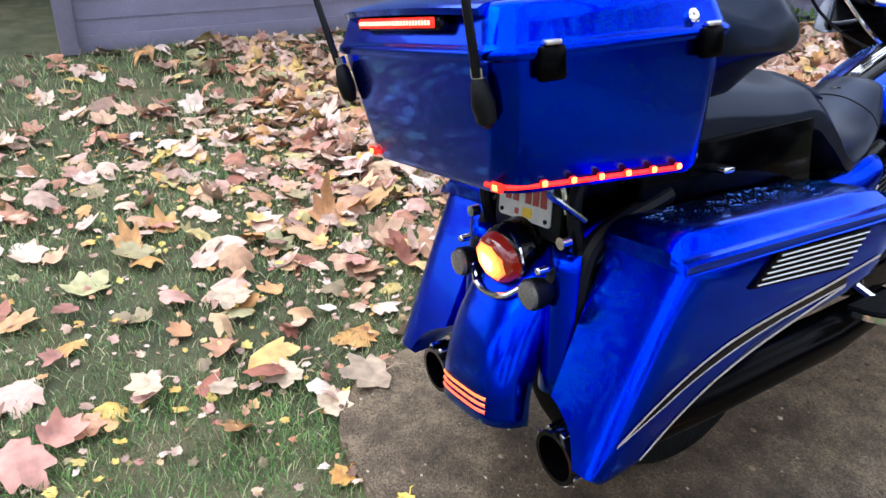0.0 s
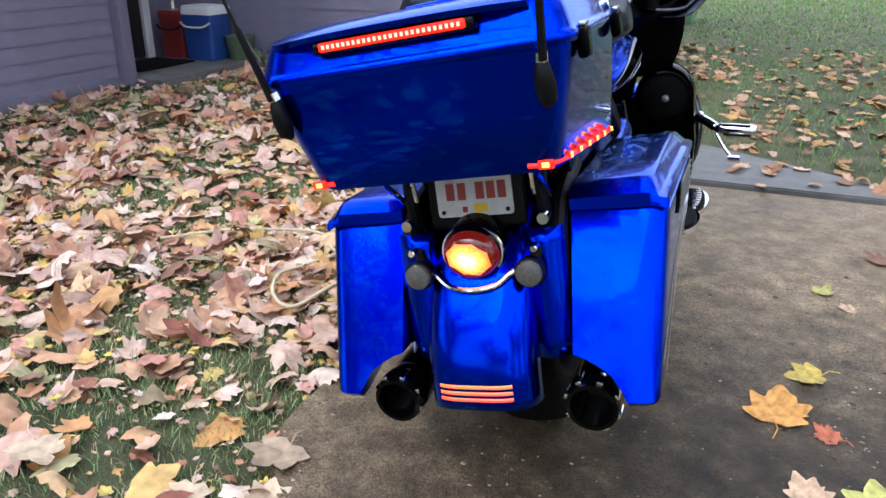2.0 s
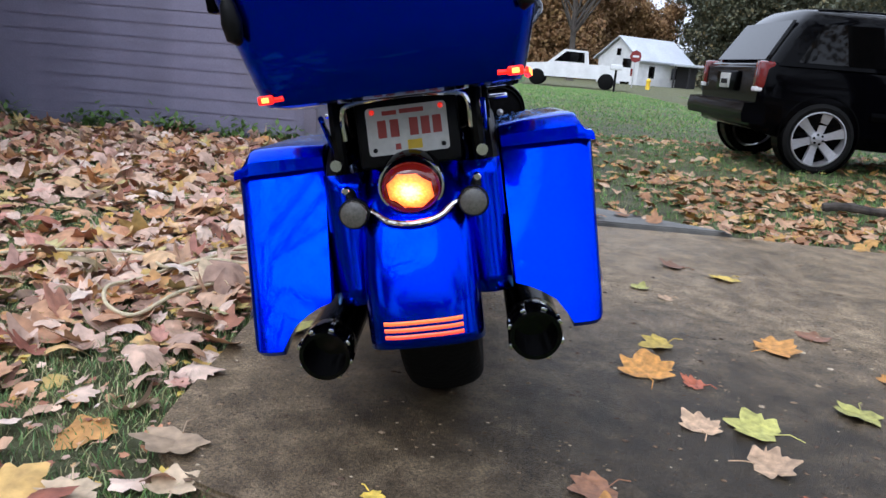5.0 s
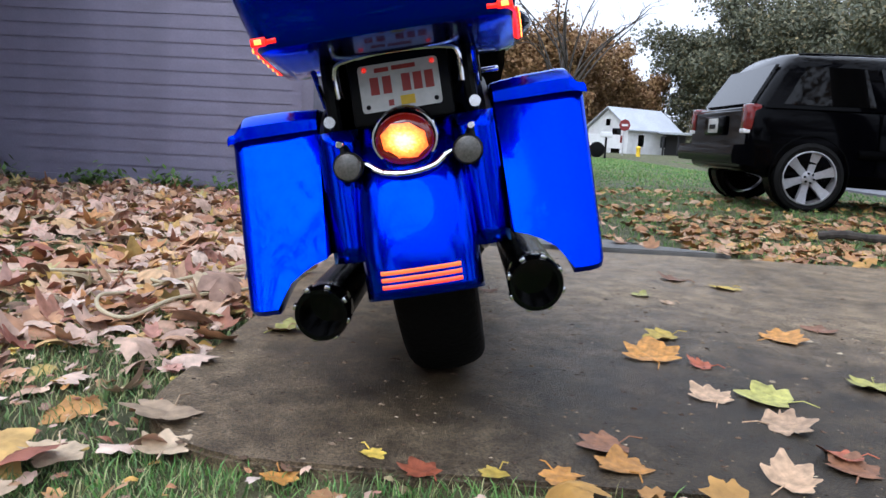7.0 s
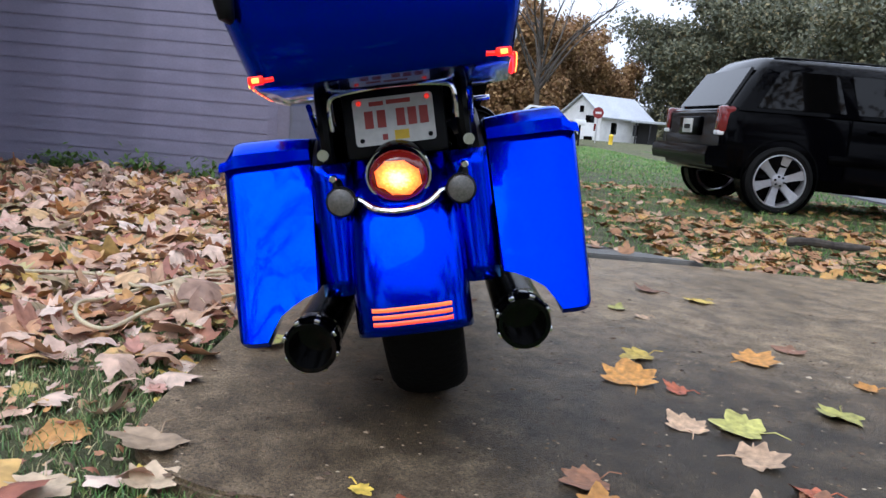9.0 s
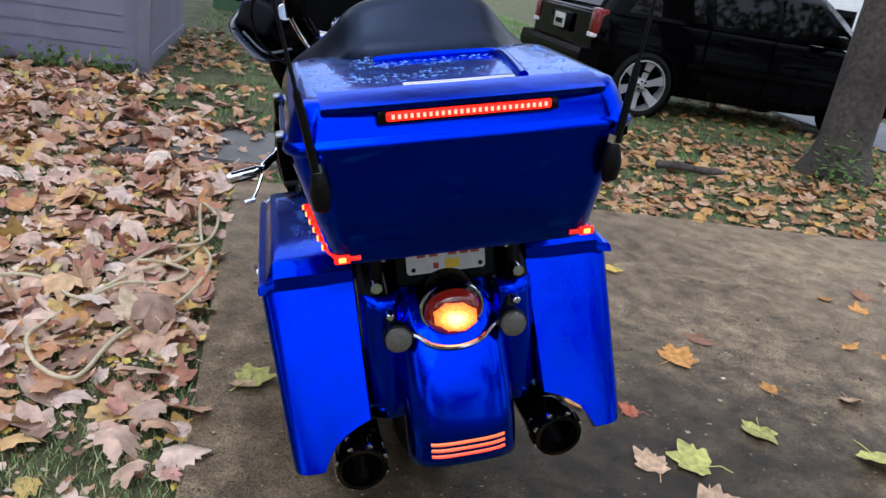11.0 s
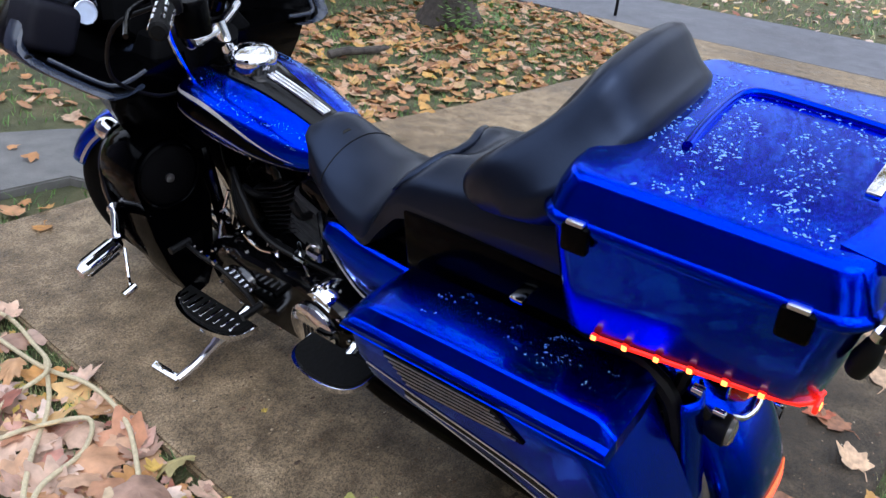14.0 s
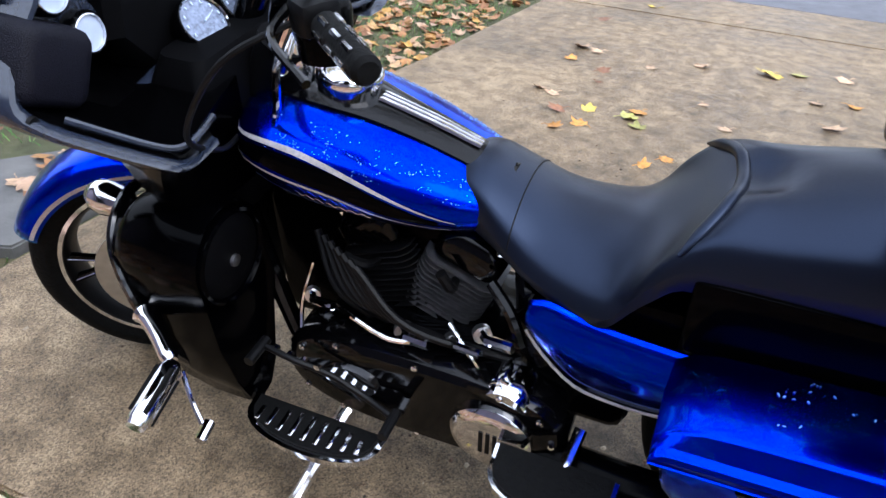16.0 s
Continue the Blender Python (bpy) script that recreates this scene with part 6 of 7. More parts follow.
pot = thing("plant_pot", "small grey-green plant pot by the siding", "pot", Matrix.Translation((-4.42, 5.2, 0.0)))
part("body", lathe([(0, 0.1), (0.02, 0.11), (0.24, 0.14), (0.26, 0.15), (0.29, 0.15), (0.29, 0.13), (0.25, 0.125), (0.05, 0.09)], (0, 0, 0), (0, 0, 1), 24), mat("pot_green", (0.09, 0.13, 0.075), 0.6, grain=0.2), pot)
part("soil", lathe([(0.24, 0.125), (0.245, 0.0)], (0, 0, 0), (0, 0, 1), 20), SOIL, pot)
# a plain thin stick against the siding
tagged(finish(tube([(-4.62, 5.2, 0.62), (-4.4, 5.16, 0.36), (-4.12, 5.1, 0.04)], 0.011, 8), "broom_handle", mat("weathered_stick", (0.2, 0.16, 0.13), 0.7, grain=0.2)), "thin pale stick leaning against the siding", "stick")


# ---- fallen leaves ----
LEAF_STOPS = [(0.0, (0.2, 0.1, 0.06)), (0.12, (0.54, 0.37, 0.28)), (0.22, (0.5, 0.25, 0.07)), (0.3, (0.48, 0.22, 0.16)), (0.42, (0.62, 0.45, 0.35)), (0.53, (0.5, 0.28, 0.15)), (0.63, (0.28, 0.09, 0.055)), (0.73, (0.7, 0.56, 0.46)), (0.82, (0.6, 0.39, 0.27)), (0.89, (0.58, 0.36, 0.08)), (0.95, (0.42, 0.38, 0.18)), (1.0, (0.16, 0.075, 0.05))]
LEAVES = ramp_mat("fallen_leaves", LEAF_STOPS, 0.62, 26.0, 0.35, True, 0.3)
RIGHTLEAF = ramp_mat("russet_fallen_leaves", [(0.0, (0.20, 0.09, 0.04)), (0.2, (0.34, 0.17, 0.08)), (0.4, (0.42, 0.20, 0.07)), (0.6, (0.45, 0.30, 0.2)), (0.8, (0.5, 0.28, 0.06)), (1.0, (0.28, 0.13, 0.06))], 0.62, 26.0, 0.35, True, 0.3)


def leaf_outline(rng):
    """A lobed leaf of radius about one, its stem at the origin's underside."""
    tips = [(90, 1.0), (42, 0.9), (138, 0.9), (-8, 0.72), (188, 0.72)]
    tips = sorted((a + rng.uniform(-7, 7), r * rng.uniform(0.85, 1.1)) for a, r in tips)
    out = []
    for i, (a, r) in enumerate(tips):
        for da, f in ((-19, 0.74), (-10, 0.84), (-3, 0.98), (3, 0.98), (10, 0.86), (19, 0.75)):
            out.append((r * f * math.cos(radians(a + da)), r * f * math.sin(radians(a + da))))
        if i < 4:
            b = (a + tips[i + 1][0]) / 2
            q = rng.uniform(0.58, 0.76)
            out.append((q * math.cos(radians(b)), q * math.sin(radians(b))))
    out.append((-0.28, -0.38))
    out.append((0.0, -0.30))
    out.append((0.28, -0.38))
    return out


def leaf_mesh(rng, curl):
    """Vertices and faces of one leaf: a middle, an inner ring and the rim, cupped and crumpled."""
    rim = leaf_outline(rng)
    n = len(rim)
    ax, ay = rng.uniform(-1, 1), rng.uniform(-1, 1)
    ph = rng.uniform(0, 6.28)

    def z(x, y):
        r2 = x * x + y * y
        return curl * (0.35 * r2 + 0.25 * (ax * x + ay * y) * abs(ax * x + ay * y) + 0.10 * math.sin(5 * x + ph) * r2 + 0.09 * math.sin(4 * y - ph) * r2)

    v = [(0, 0, z(0, 0))] + [(x * 0.5, y * 0.5, z(x * 0.5, y * 0.5) + 0.02 * curl * (i % 2)) for i, (x, y) in enumerate(rim)] + [(x, y, z(x, y)) for x, y in rim]
    f = [(0, 1 + i, 1 + (i + 1) % n) for i in range(n)]
    f += [(1 + i, 1 + n + i, 1 + n + (i + 1) % n, 1 + (i + 1) % n) for i in range(n)]
    return v, f


def stuff(name, verts, faces, material, label, category, smooth=True):
    me = bpy.data.meshes.new(name)
    me.from_pydata(verts, [], faces)
    if smooth:
        me.polygons.foreach_set("use_smooth", [True] * len(me.polygons))
    me.materials.append(material)
    return tagged(new(name, me), label, category, kind="stuff")


def blocked(x, y):
    return in_drive(x, y) or (6.5 < x < 8.8) or (x < WA + 0.05 and -0.4 < y < 4) or (y > WB - 0.05 and x < -1.4) or (x < -4.3 and y > 3.75)


def leaf_want(x, y):
    """How thickly leaves lie at a spot, 0 to 1."""
    n = 0.5 + 0.5 * noise.noise((x * 0.7 + 5, y * 0.7, 2)) + 0.35 * noise.noise((x * 1.9, y * 1.9, 7))
    if in_walk(x, y):
        return 0.12 if x > 0.5 else 0.06 if x > -0.7 else 0.4
    if 3.78 < y < 6.0 and -1.3 < x < 0.3:
        return 0.08
    if y < -0.2:
        return 0.1 + 0.22 * max(0, n - 0.4)
    if x < -0.5:
        near = min(1.0, max(0.0, (y - (0.25 if x > -1.6 else 0.0)) / 0.7)) * (0.35 if x > -0.75 else 0.8 if x > -1.0 else 1.0)
        return (0.3 + 0.7 * near) * min(1.0, max(0.08, 0.12 + 0.95 * n)) * (1.0 if x > -3.2 else 0.5)
    if x < 0.2:
        return 0.35
    if y < 5.2 and x > 1.4:
        return min(1.0, 0.5 + 0.6 * n)
    return 0.12 + 0.4 * max(0, n - 0.35)


def scatter(seed, x0, x1, y0, y1, tries, smin, smax, variety, name, material, label, flat=0.5):
    rng = random.Random(seed)
    kinds = [leaf_mesh(rng, rng.uniform(0.4, 1.7)) for _ in range(variety)]
    V, F = [], []
    for _ in range(tries):
        x, y = rng.uniform(x0, x1), rng.uniform(y0, y1)
        if blocked(x, y) or rng.random() > leaf_want(x, y):
            continue
        v, f = rng.choice(kinds)
        s = rng.uniform(smin, smax) * rng.uniform(0.75, 1.0)
        base = 0.025 if in_walk(x, y) else lawn_z(x, y) + rng.uniform(0.006, 0.03)
        m = Matrix.LocRotScale((x, y, base), Euler((rng.gauss(0, 0.2), rng.gauss(0, 0.2) + (math.pi if rng.random() < flat else 0), rng.uniform(0, 6.28))), (s * rng.uniform(0.7, 1.0), s, s))
        o = len(V)
        low = 0.0
        pts = [m @ Vector(p) for p in v]
        low = min(p.z for p in pts) - (0.021 if in_walk(x, y) else lawn_z(x, y) - 0.004)
        V += [(p.x, p.y, p.z - min(0.0, low)) for p in pts]
        F += [tuple(o + i for i in q) for q in f]
    return stuff(name, V, F, material, label, "leaves")


scatter(11, -4.6, -0.45, -2.2, 5.35, 15500, 0.05, 0.12, 30, "fallen_leaves", LEAVES, "thick layer of fallen tan and pinkish leaves on the lawn")
scatter(12, -1.4, 6.5, 2.6, 9.0, 9000, 0.05, 0.095, 24, "fallen_leaves", RIGHTLEAF, "fallen russet and tan leaves under the street tree")
scatter(13, -0.5, 6.5, -2.2, -0.2, 900, 0.05, 0.1, 16, "fallen_leaves", RIGHTLEAF, "scattered brown leaves in the near grass strip")
scatter(14, 8.8, 22, -6, 16, 3600, 0.06, 0.12, 10, "fallen_leaves", LEAVES, "pale leaves on the lawn across the street")

YELLOWLITTER = ramp_mat("yellow_litter", [(0.0, (0.55, 0.42, 0.07)), (0.5, (0.66, 0.5, 0.12)), (1.0, (0.5, 0.28, 0.06))], 0.6, 30.0, 0.2, True, 0.25)
# crumbs of broken leaves in the grass
scatter(15, -3.2, -0.4, -1.5, 3.0, 20000, 0.008, 0.03, 12, "leaf_litter", LEAVES, "small broken leaf litter in the grass")
scatter(17, -3.0, -0.4, -1.5, 2.2, 1500, 0.014, 0.034, 8, "leaf_litter", YELLOWLITTER, "narrow yellow leaflets in the grass")
scatter(16, -0.6, 4.5, -1.2, -0.2, 5000, 0.008, 0.028, 12, "leaf_litter", LEAVES, "small broken leaf litter at the concrete edge")

# grit, seed husks and crumbs on the concrete; the palest stand in for glints
rng = random.Random(77)
V, F = [], []
for k_ in range(4200):
    x, y = (rng.uniform(-0.55, 2.4), rng.uniform(-0.25, 1.4)) if k_ % 2 else (rng.uniform(-0.55, 5.5), rng.uniform(-0.2, 2.7))
    if not in_drive(x, y) or rng.random() < 0.3 * (x > 2):
        continue
    s, a = rng.uniform(0.001, 0.0042) * (1 if rng.random() < 0.9 else 2.2), rng.uniform(0, 6.28)
    o = len(V)
    for k in range(5):
        q = a + 2 * math.pi * k / 5
        V.append((x + s * 1.4 * math.cos(q) * rng.uniform(0.6, 1.2), y + s * math.sin(q) * rng.uniform(0.6, 1.2), 0.0005))
    V.append((x, y, 0.0008 + s * 0.45))
    F += [(o + k, o + (k + 1) % 5, o + 5) for k in range(5)]
stuff("grit", V, F, ramp_mat("grit_and_husks", [(0.0, (0.03, 0.022, 0.016)), (0.5, (0.12, 0.07, 0.04)), (0.8, (0.3, 0.22, 0.14)), (1.0, (0.5, 0.42, 0.3))], 0.8, 60.0, 0.1, True, 0.2), "grit and small husks on the driveway", "grit", False)

# single leaves lying on the concrete
LEAF_COLOURS = {
    "tan": (0.50, 0.33, 0.20), "orange": (0.52, 0.24, 0.05), "yellow": (0.56, 0.40, 0.07), "green": (0.36, 0.34, 0.09), "brown": (0.22, 0.10, 0.05), "red": (0.34, 0.09, 0.04),
}
# each spot: x, y and the leaf's radius
TAN_SPOTS = [(0.87, 1.38, 0.045), (0.7, 0.27, 0.078), (0.8, 0.11, 0.09), (0.7, -0.19, 0.07), (-0.44, 0.65, 0.06), (1.67, 0.64, 0.07), (3.93, 1.83, 0.09), (1.51, 0.08, 0.07), (1.21, -0.17, 0.09), (2.43, 0.08, 0.09), (1.53, -0.02, 0.085), (1.45, -0.17, 0.08), (2.8, 1.7, 0.06), (3.88, 1.69, 0.07), (3.68, 1.31, 0.06), (3.96, 1.02, 0.075), (2.85, 1.8, 0.06), (3.1, 0.24, 0.09), (2.75, 0.75, 0.06), (4.22, 0.12, 0.09), (3.55, 0.31, 0.065), (3.11, 0.91, 0.048), (5.59, 0.94, 0.1)]
ORANGE_SPOTS = [(0.63, 0.59, 0.115), (1.1, 0.9, 0.11), (0.41, -0.17, 0.075), (0.28, -0.21, 0.054), (-0.21, -0.26, 0.047), (1.39, 0.7, 0.05), (2.13, 0.98, 0.05), (2.75, 1.21, 0.075), (1.82, -0.04, 0.09), (-0.24, 2.53, 0.055), (2.38, 1.44, 0.065), (2.27, 1.56, 0.06), (3.57, 1.81, 0.06), (2.0, 1.06, 0.05), (3.61, 0.11, 0.07)]
YELLOW_SPOTS = [(1.22, 1.77, 0.09), (0.73, 0.85, 0.08), (0.17, -0.22, 0.04), (-0.06, -0.17, 0.037), (1.62, 0.2, 0.08), (-0.32, 1.11, 0.014), (2.62, 1.46, 0.06), (4.03, 0.58, 0.12), (5.68, 1.61, 0.08)]
GREEN_SPOTS = [(0.78, 1.49, 0.06), (0.85, 0.28, 0.105), (1.17, 0.45, 0.085), (1.5, 0.3, 0.115), (2.62, 1.25, 0.08), (2.5, 1.17, 0.07), (4.16, 0.41, 0.08), (-0.43, 0.66, 0.085)]
BROWN_SPOTS = [(1.03, 1.9, 0.09), (1.29, 1.05, 0.08), (0.4, -0.06, 0.08), (0.85, -0.11, 0.075), (0.18, 1.42, 0.05), (2.54, 1.6, 0.075), (3.42, 1.57, 0.065), (3.17, 1.54, 0.035), (4.89, 1.9, 0.075)]
RED_SPOTS = [(0.76, 0.54, 0.057), (0.04, -0.24, 0.052), (0.87, -0.05, 0.06)]
SPOTS = {"tan": TAN_SPOTS, "orange": ORANGE_SPOTS, "yellow": YELLOW_SPOTS, "green": GREEN_SPOTS, "brown": BROWN_SPOTS, "red": RED_SPOTS}
WALKSPOTS = [(0.76, 3.14, 0.07), (0.47, 3.11, 0.06), (-0.35, 3.12, 0.075), (-1.2, 3.4, 0.07), (1.1, 2.95, 0.06), (-0.24, 3.5, 0.07)]
rng = random.Random(5)
for colour, spots in SPOTS.items():
    c = LEAF_COLOURS[colour]
    m = ramp_mat(colour + "_leaf", [(0.0, tuple(v * 0.75 for v in c)), (0.5, c), (1.0, tuple(min(0.8, v * 1.25) for v in c))], 0.55, 45.0, 0.4, False, 0.4)
    for x, y, s in spots + (WALKSPOTS if colour == "tan" else []):
        v, f = leaf_mesh(rng, rng.uniform(0.4, 1.0))
        bm = bmesh.new()
        vs = [bm.verts.new(Vector(p) * s) for p in v]
        for q in f:
            bm.faces.new([vs[i] for i in q])
        tube([(0, -0.28 * s, 0.004), (0.1 * s, -0.6 * s, 0.012), (0.05 * s, -0.95 * s, 0.006)], 0.0016, 5, bm)
        ob = finish(bm, "maple_leaf", m, angle=60)
        rz = rng.uniform(0, 6.28)
        ob.rotation_euler = (rng.gauss(0, 0.06), rng.gauss(0, 0.06), rz)
        low = min((ob.rotation_euler.to_matrix() @ w.co).z for w in ob.data.vertices)
        ob.location = (x, y, (0.021 if (x, y, s) in WALKSPOTS else 0.001 if in_drive(x, y) else -0.015) - low)
        tagged(ob, f"{colour} lobed fallen leaf lying on damp concrete", "leaf", "leaves on the driveway")


m = ramp_mat("large_pale_leaf", [(0.0, (0.34, 0.24, 0.15)), (0.5, (0.48, 0.36, 0.24)), (1.0, (0.56, 0.42, 0.26))], 0.6, 30.0, 0.4, False, 0.35)
for i, (x, y, s) in enumerate(((-0.5, -0.045, 0.1), (-0.445, -0.2, 0.07), (-0.62, -0.25, 0.085), (-0.636, -0.43, 0.055), (-0.713, -0.594, 0.07), (-1.05, -0.28, 0.095), (-0.79, 1.0, 0.115))):
    v, f = leaf_mesh(rng, rng.uniform(0.5, 0.9))
    bm = bmesh.new()
    vs = [bm.verts.new(Vector(p) * s) for p in v]
    for q in f:
        bm.faces.new([vs[k] for k in q])
    tube([(0, -0.28 * s, 0.004), (0.1 * s, -0.6 * s, 0.012), (0.05 * s, -0.95 * s, 0.006)], 0.002, 5, bm)
    ob = finish(bm, "maple_leaf", m, angle=60)
    ob.rotation_euler = (rng.gauss(0, 0.1), rng.gauss(0, 0.1), rng.uniform(0, 6.28))
    low = min((ob.rotation_euler.to_matrix() @ w.co).z for w in ob.data.vertices)
    ob.location = (x, y, 0.004 + 0.008 * i - low - (0.0 if in_drive(x, y) else 0.02))
    tagged(ob, "large pale tan fallen leaf at the lawn edge", "leaf", "large leaves at the corner")


# ---- grass ----
GREENGRASS = ramp_mat("green_grass_blades", [(0.0, (0.07, 0.2, 0.04)), (0.5, (0.14, 0.31, 0.065)), (0.85, (0.24, 0.37, 0.1)), (1.0, (0.42, 0.4, 0.18))], 0.6, 8.0, 0.0, True, 0.2)
GRASS = ramp_mat("grass_blades", [(0.0, (0.08, 0.17, 0.05)), (0.35, (0.16, 0.28, 0.09)), (0.62, (0.28, 0.36, 0.14)), (0.82, (0.42, 0.39, 0.18)), (1.0, (0.58, 0.5, 0.3))], 0.6, 8.0, 0.0, True, 0.2)


def grass(seed, x0, x1, y0, y1, count, h0, h1, w, label, blades=None):
    r = np.random.RandomState(seed)
    V, F = [], []
    for _ in range(count):
        x, y = r.uniform(x0, x1), r.uniform(y0, y1)
        if blocked(x, y) or in_walk(x, y):
            continue
        n = noise.noise((x * 1.1, y * 1.1, 11)) + 0.4 * noise.noise((x * 4, y * 4, 5))
        if r.rand() > 0.62 + 0.7 * n:
            continue
        a, h = r.uniform(0, 6.28), r.uniform(h0, h1)
        lean = r.uniform(0.2, 1.3) * h
        b = r.uniform(0, 6.28)
        z = lawn_z(x, y)
        dx, dy = math.cos(a) * w, math.sin(a) * w
        lx, ly = math.cos(b) * lean, math.sin(b) * lean
        o = len(V)
        V += [(x - dx, y - dy, z - 0.004), (x + dx, y + dy, z - 0.004), (x + lx * 0.45 + dx * 0.7, y + ly * 0.45 + dy * 0.7, z + h * 0.62), (x + lx * 0.45 - dx * 0.7, y + ly * 0.45 - dy * 0.7, z + h * 0.62), (x + lx, y + ly, z + h)]
        F += [(o, o + 1, o + 2, o + 3), (o + 3, o + 2, o + 4)]
    return stuff("grass", V, F, blades or GRASS, label, "grass", False)


grass(1, -2.6, -0.3, -1.6, 3.0, 110000, 0.012, 0.034, 0.0018, "short green and straw grass on the lawn")
grass(2, -0.7, 2.6, -1.3, -0.2, 42000, 0.014, 0.038, 0.0017, "ragged green grass strip at the driveway end", GREENGRASS)
grass(3, -4.6, -2.6, -1.0, 5.3, 16000, 0.025, 0.06, 0.003, "thin grass by the house")
grass(4, -2.6, 6.5, 2.6, 9.0, 42000, 0.02, 0.055, 0.0026, "green front lawn grass", GREENGRASS)
grass(6, -1.4, 9.0, 9.0, 34.0, 60000, 0.02, 0.05, 0.009, "green side lawn running to the far street", GREENGRASS)
grass(7, -0.8, 2.2, -0.75, -0.23, 16000, 0.015, 0.04, 0.001, "fine green grass at the concrete edge")
grass(5, 8.8, 20, -4, 14, 14000, 0.03, 0.08, 0.008, "lawn grass across the street")


# ---- trees ----
BARK = mat("grey_brown_bark", (0.06, 0.05, 0.042), 0.9, grain=0.45, scale=22, big=0.35, bump=0.9)
# leaf greens are greyed to carry the mist over the far trees
GREENLEAF = ramp_mat("tree_leaves", [(0.0, (0.075, 0.085, 0.055)), (0.5, (0.105, 0.112, 0.068)), (0.85, (0.15, 0.145, 0.08)), (1.0, (0.23, 0.18, 0.085))], 0.7, 1.0, 0.0, True, 0.25)
RUSTLEAF = ramp_mat("rust_tree_leaves", [(0.0, (0.16, 0.09, 0.04)), (0.5, (0.26, 0.14, 0.06)), (1.0, (0.34, 0.22, 0.09))], 0.7, 1.0, 0.0, True, 0.25)


YELLEAF = ramp_mat("yellowing_leaves", [(0.0, (0.14, 0.13, 0.03)), (0.5, (0.30, 0.24, 0.05)), (1.0, (0.42, 0.27, 0.06))], 0.7, 1.0, 0.0, True, 0.25)


def tree(name, loc, seed, trunk_r, trunk_h, spread, height, leaf, count, foliage, label, droop=0.0, limbs=8, group="", cat="tree", skirt=0):
    r = random.Random(seed)
    t = thing(name, label, cat, Matrix.Translation(loc), group)
    bm = bmesh.new()
    pts = [(0, 0, -0.1), (0, 0, 0.15), (r.uniform(-0.05, 0.05), r.uniform(-0.05, 0.05), trunk_h * 0.4), (r.uniform(-0.15, 0.15), r.uniform(-0.15, 0.15), trunk_h), (r.uniform(-0.5, 0.5), r.uniform(-0.5, 0.5), trunk_h + (height - trunk_h) * 0.6)]
    curve = bend(pts, 6)
    radii = [trunk_r * (1.45 if p.z < 0.05 else 1.15 if p.z < 0.3 else 1.0 - 0.75 * min(1, p.z / height)) for p in curve]
    tube(curve, radii, 18, bm)
    ends = []
    for i in range(limbs):
        a = 2 * math.pi * i / limbs + r.uniform(-0.4, 0.4)
        z0 = trunk_h * r.uniform(0.75, 1.05) + (height - trunk_h) * r.uniform(0.0, 0.35)
        L = spread * r.uniform(0.55, 1.0)
        rise = (height - z0) * r.uniform(0.25, 0.8)
        p0 = Vector((0, 0, z0))
        p1 = p0 + Vector((math.cos(a) * L * 0.45, math.sin(a) * L * 0.45, rise * 0.55))
        p2 = p0 + Vector((math.cos(a + 0.2) * L, math.sin(a + 0.2) * L, rise))
        tube(bend([p0, p1, p2], 4), [trunk_r * 0.4 * (1 - 0.09 * k) for k in range(9)], 8, bm)
        ends += [p1, p2]
        for _ in range(4):
            b = a + r.uniform(-0.9, 0.9)
            q0 = p1.lerp(p2, r.random())
            q1 = q0 + Vector((math.cos(b) * L * 0.4, math.sin(b) * L * 0.4, r.uniform(0.0, 0.35) * L))
            tube(bend([q0, (q0 + q1) / 2 + Vector((0, 0, 0.1 * L * r.random())), q1], 3), [trunk_r * 0.14 * (1 - 0.12 * k) for k in range(7)], 6, bm)
            ends.append(q1)
            for _ in range(3 if not count else 1):
                c = b + r.uniform(-1.2, 1.2)
                q2 = q1 + Vector((math.cos(c), math.sin(c), r.uniform(0.1, 0.9))) * L * 0.22
                tube([q1, q2], [trunk_r * 0.05, trunk_r * 0.015], 5, bm)
                ends.append(q2)
    part("trunk", bm, BARK, t, "rough grey-brown trunk and limbs")
    if count:
        ends += [Vector((0, 0, height * 0.9))]
        clumps = [(e + Vector((r.gauss(0, spread * 0.12), r.gauss(0, spread * 0.12), r.gauss(0, spread * 0.08))), spread * r.uniform(0.14, 0.3)) for e in ends for _ in range(2)]
        for _ in range(skirt):
            a, q = r.uniform(0, 6.28), r.random() ** 0.5
            z = height * r.uniform(0.06, 0.78)
            w = spread * q * (0.75 if z < height * 0.4 else 0.6)
            clumps.append((Vector((math.cos(a) * w, math.sin(a) * w, z)), spread * r.uniform(0.16, 0.34)))
        g = np.random.RandomState(seed)
        pick = g.randint(0, len(clumps), count)
        mid = np.array([c[0][:] for c in clumps])[pick]
        rad = np.array([c[1] for c in clumps])[pick]

        def unit(a):
            return a / np.linalg.norm(a, axis=1, keepdims=True)

        d = unit(g.normal(size=(count, 3)) * (1, 1, 0.8))
        p = mid + d * (rad * g.rand(count) ** 0.4)[:, None]
        p[:, 2] -= droop * g.rand(count)
        p[:, 2] = np.maximum(p[:, 2], 0.1)
        u = unit(g.normal(size=(count, 3)))
        w = unit(np.cross(u, g.normal(size=(count, 3))))
        sz = (leaf * g.uniform(0.6, 1.3, count))[:, None]
        V = np.stack([p + u * sz, p + w * sz * 0.6, p - u * sz * 0.8, p - w * sz * 0.6], 1).reshape(-1, 3).tolist()
        F = [(o, o + 1, o + 2, o + 3) for o in range(0, 4 * count, 4)]
        me = bpy.data.meshes.new("crown")
        me.from_pydata(V, [], F)
        me.materials.append(foliage)
        ob = new("crown", me)
        ob.parent = t
    return t


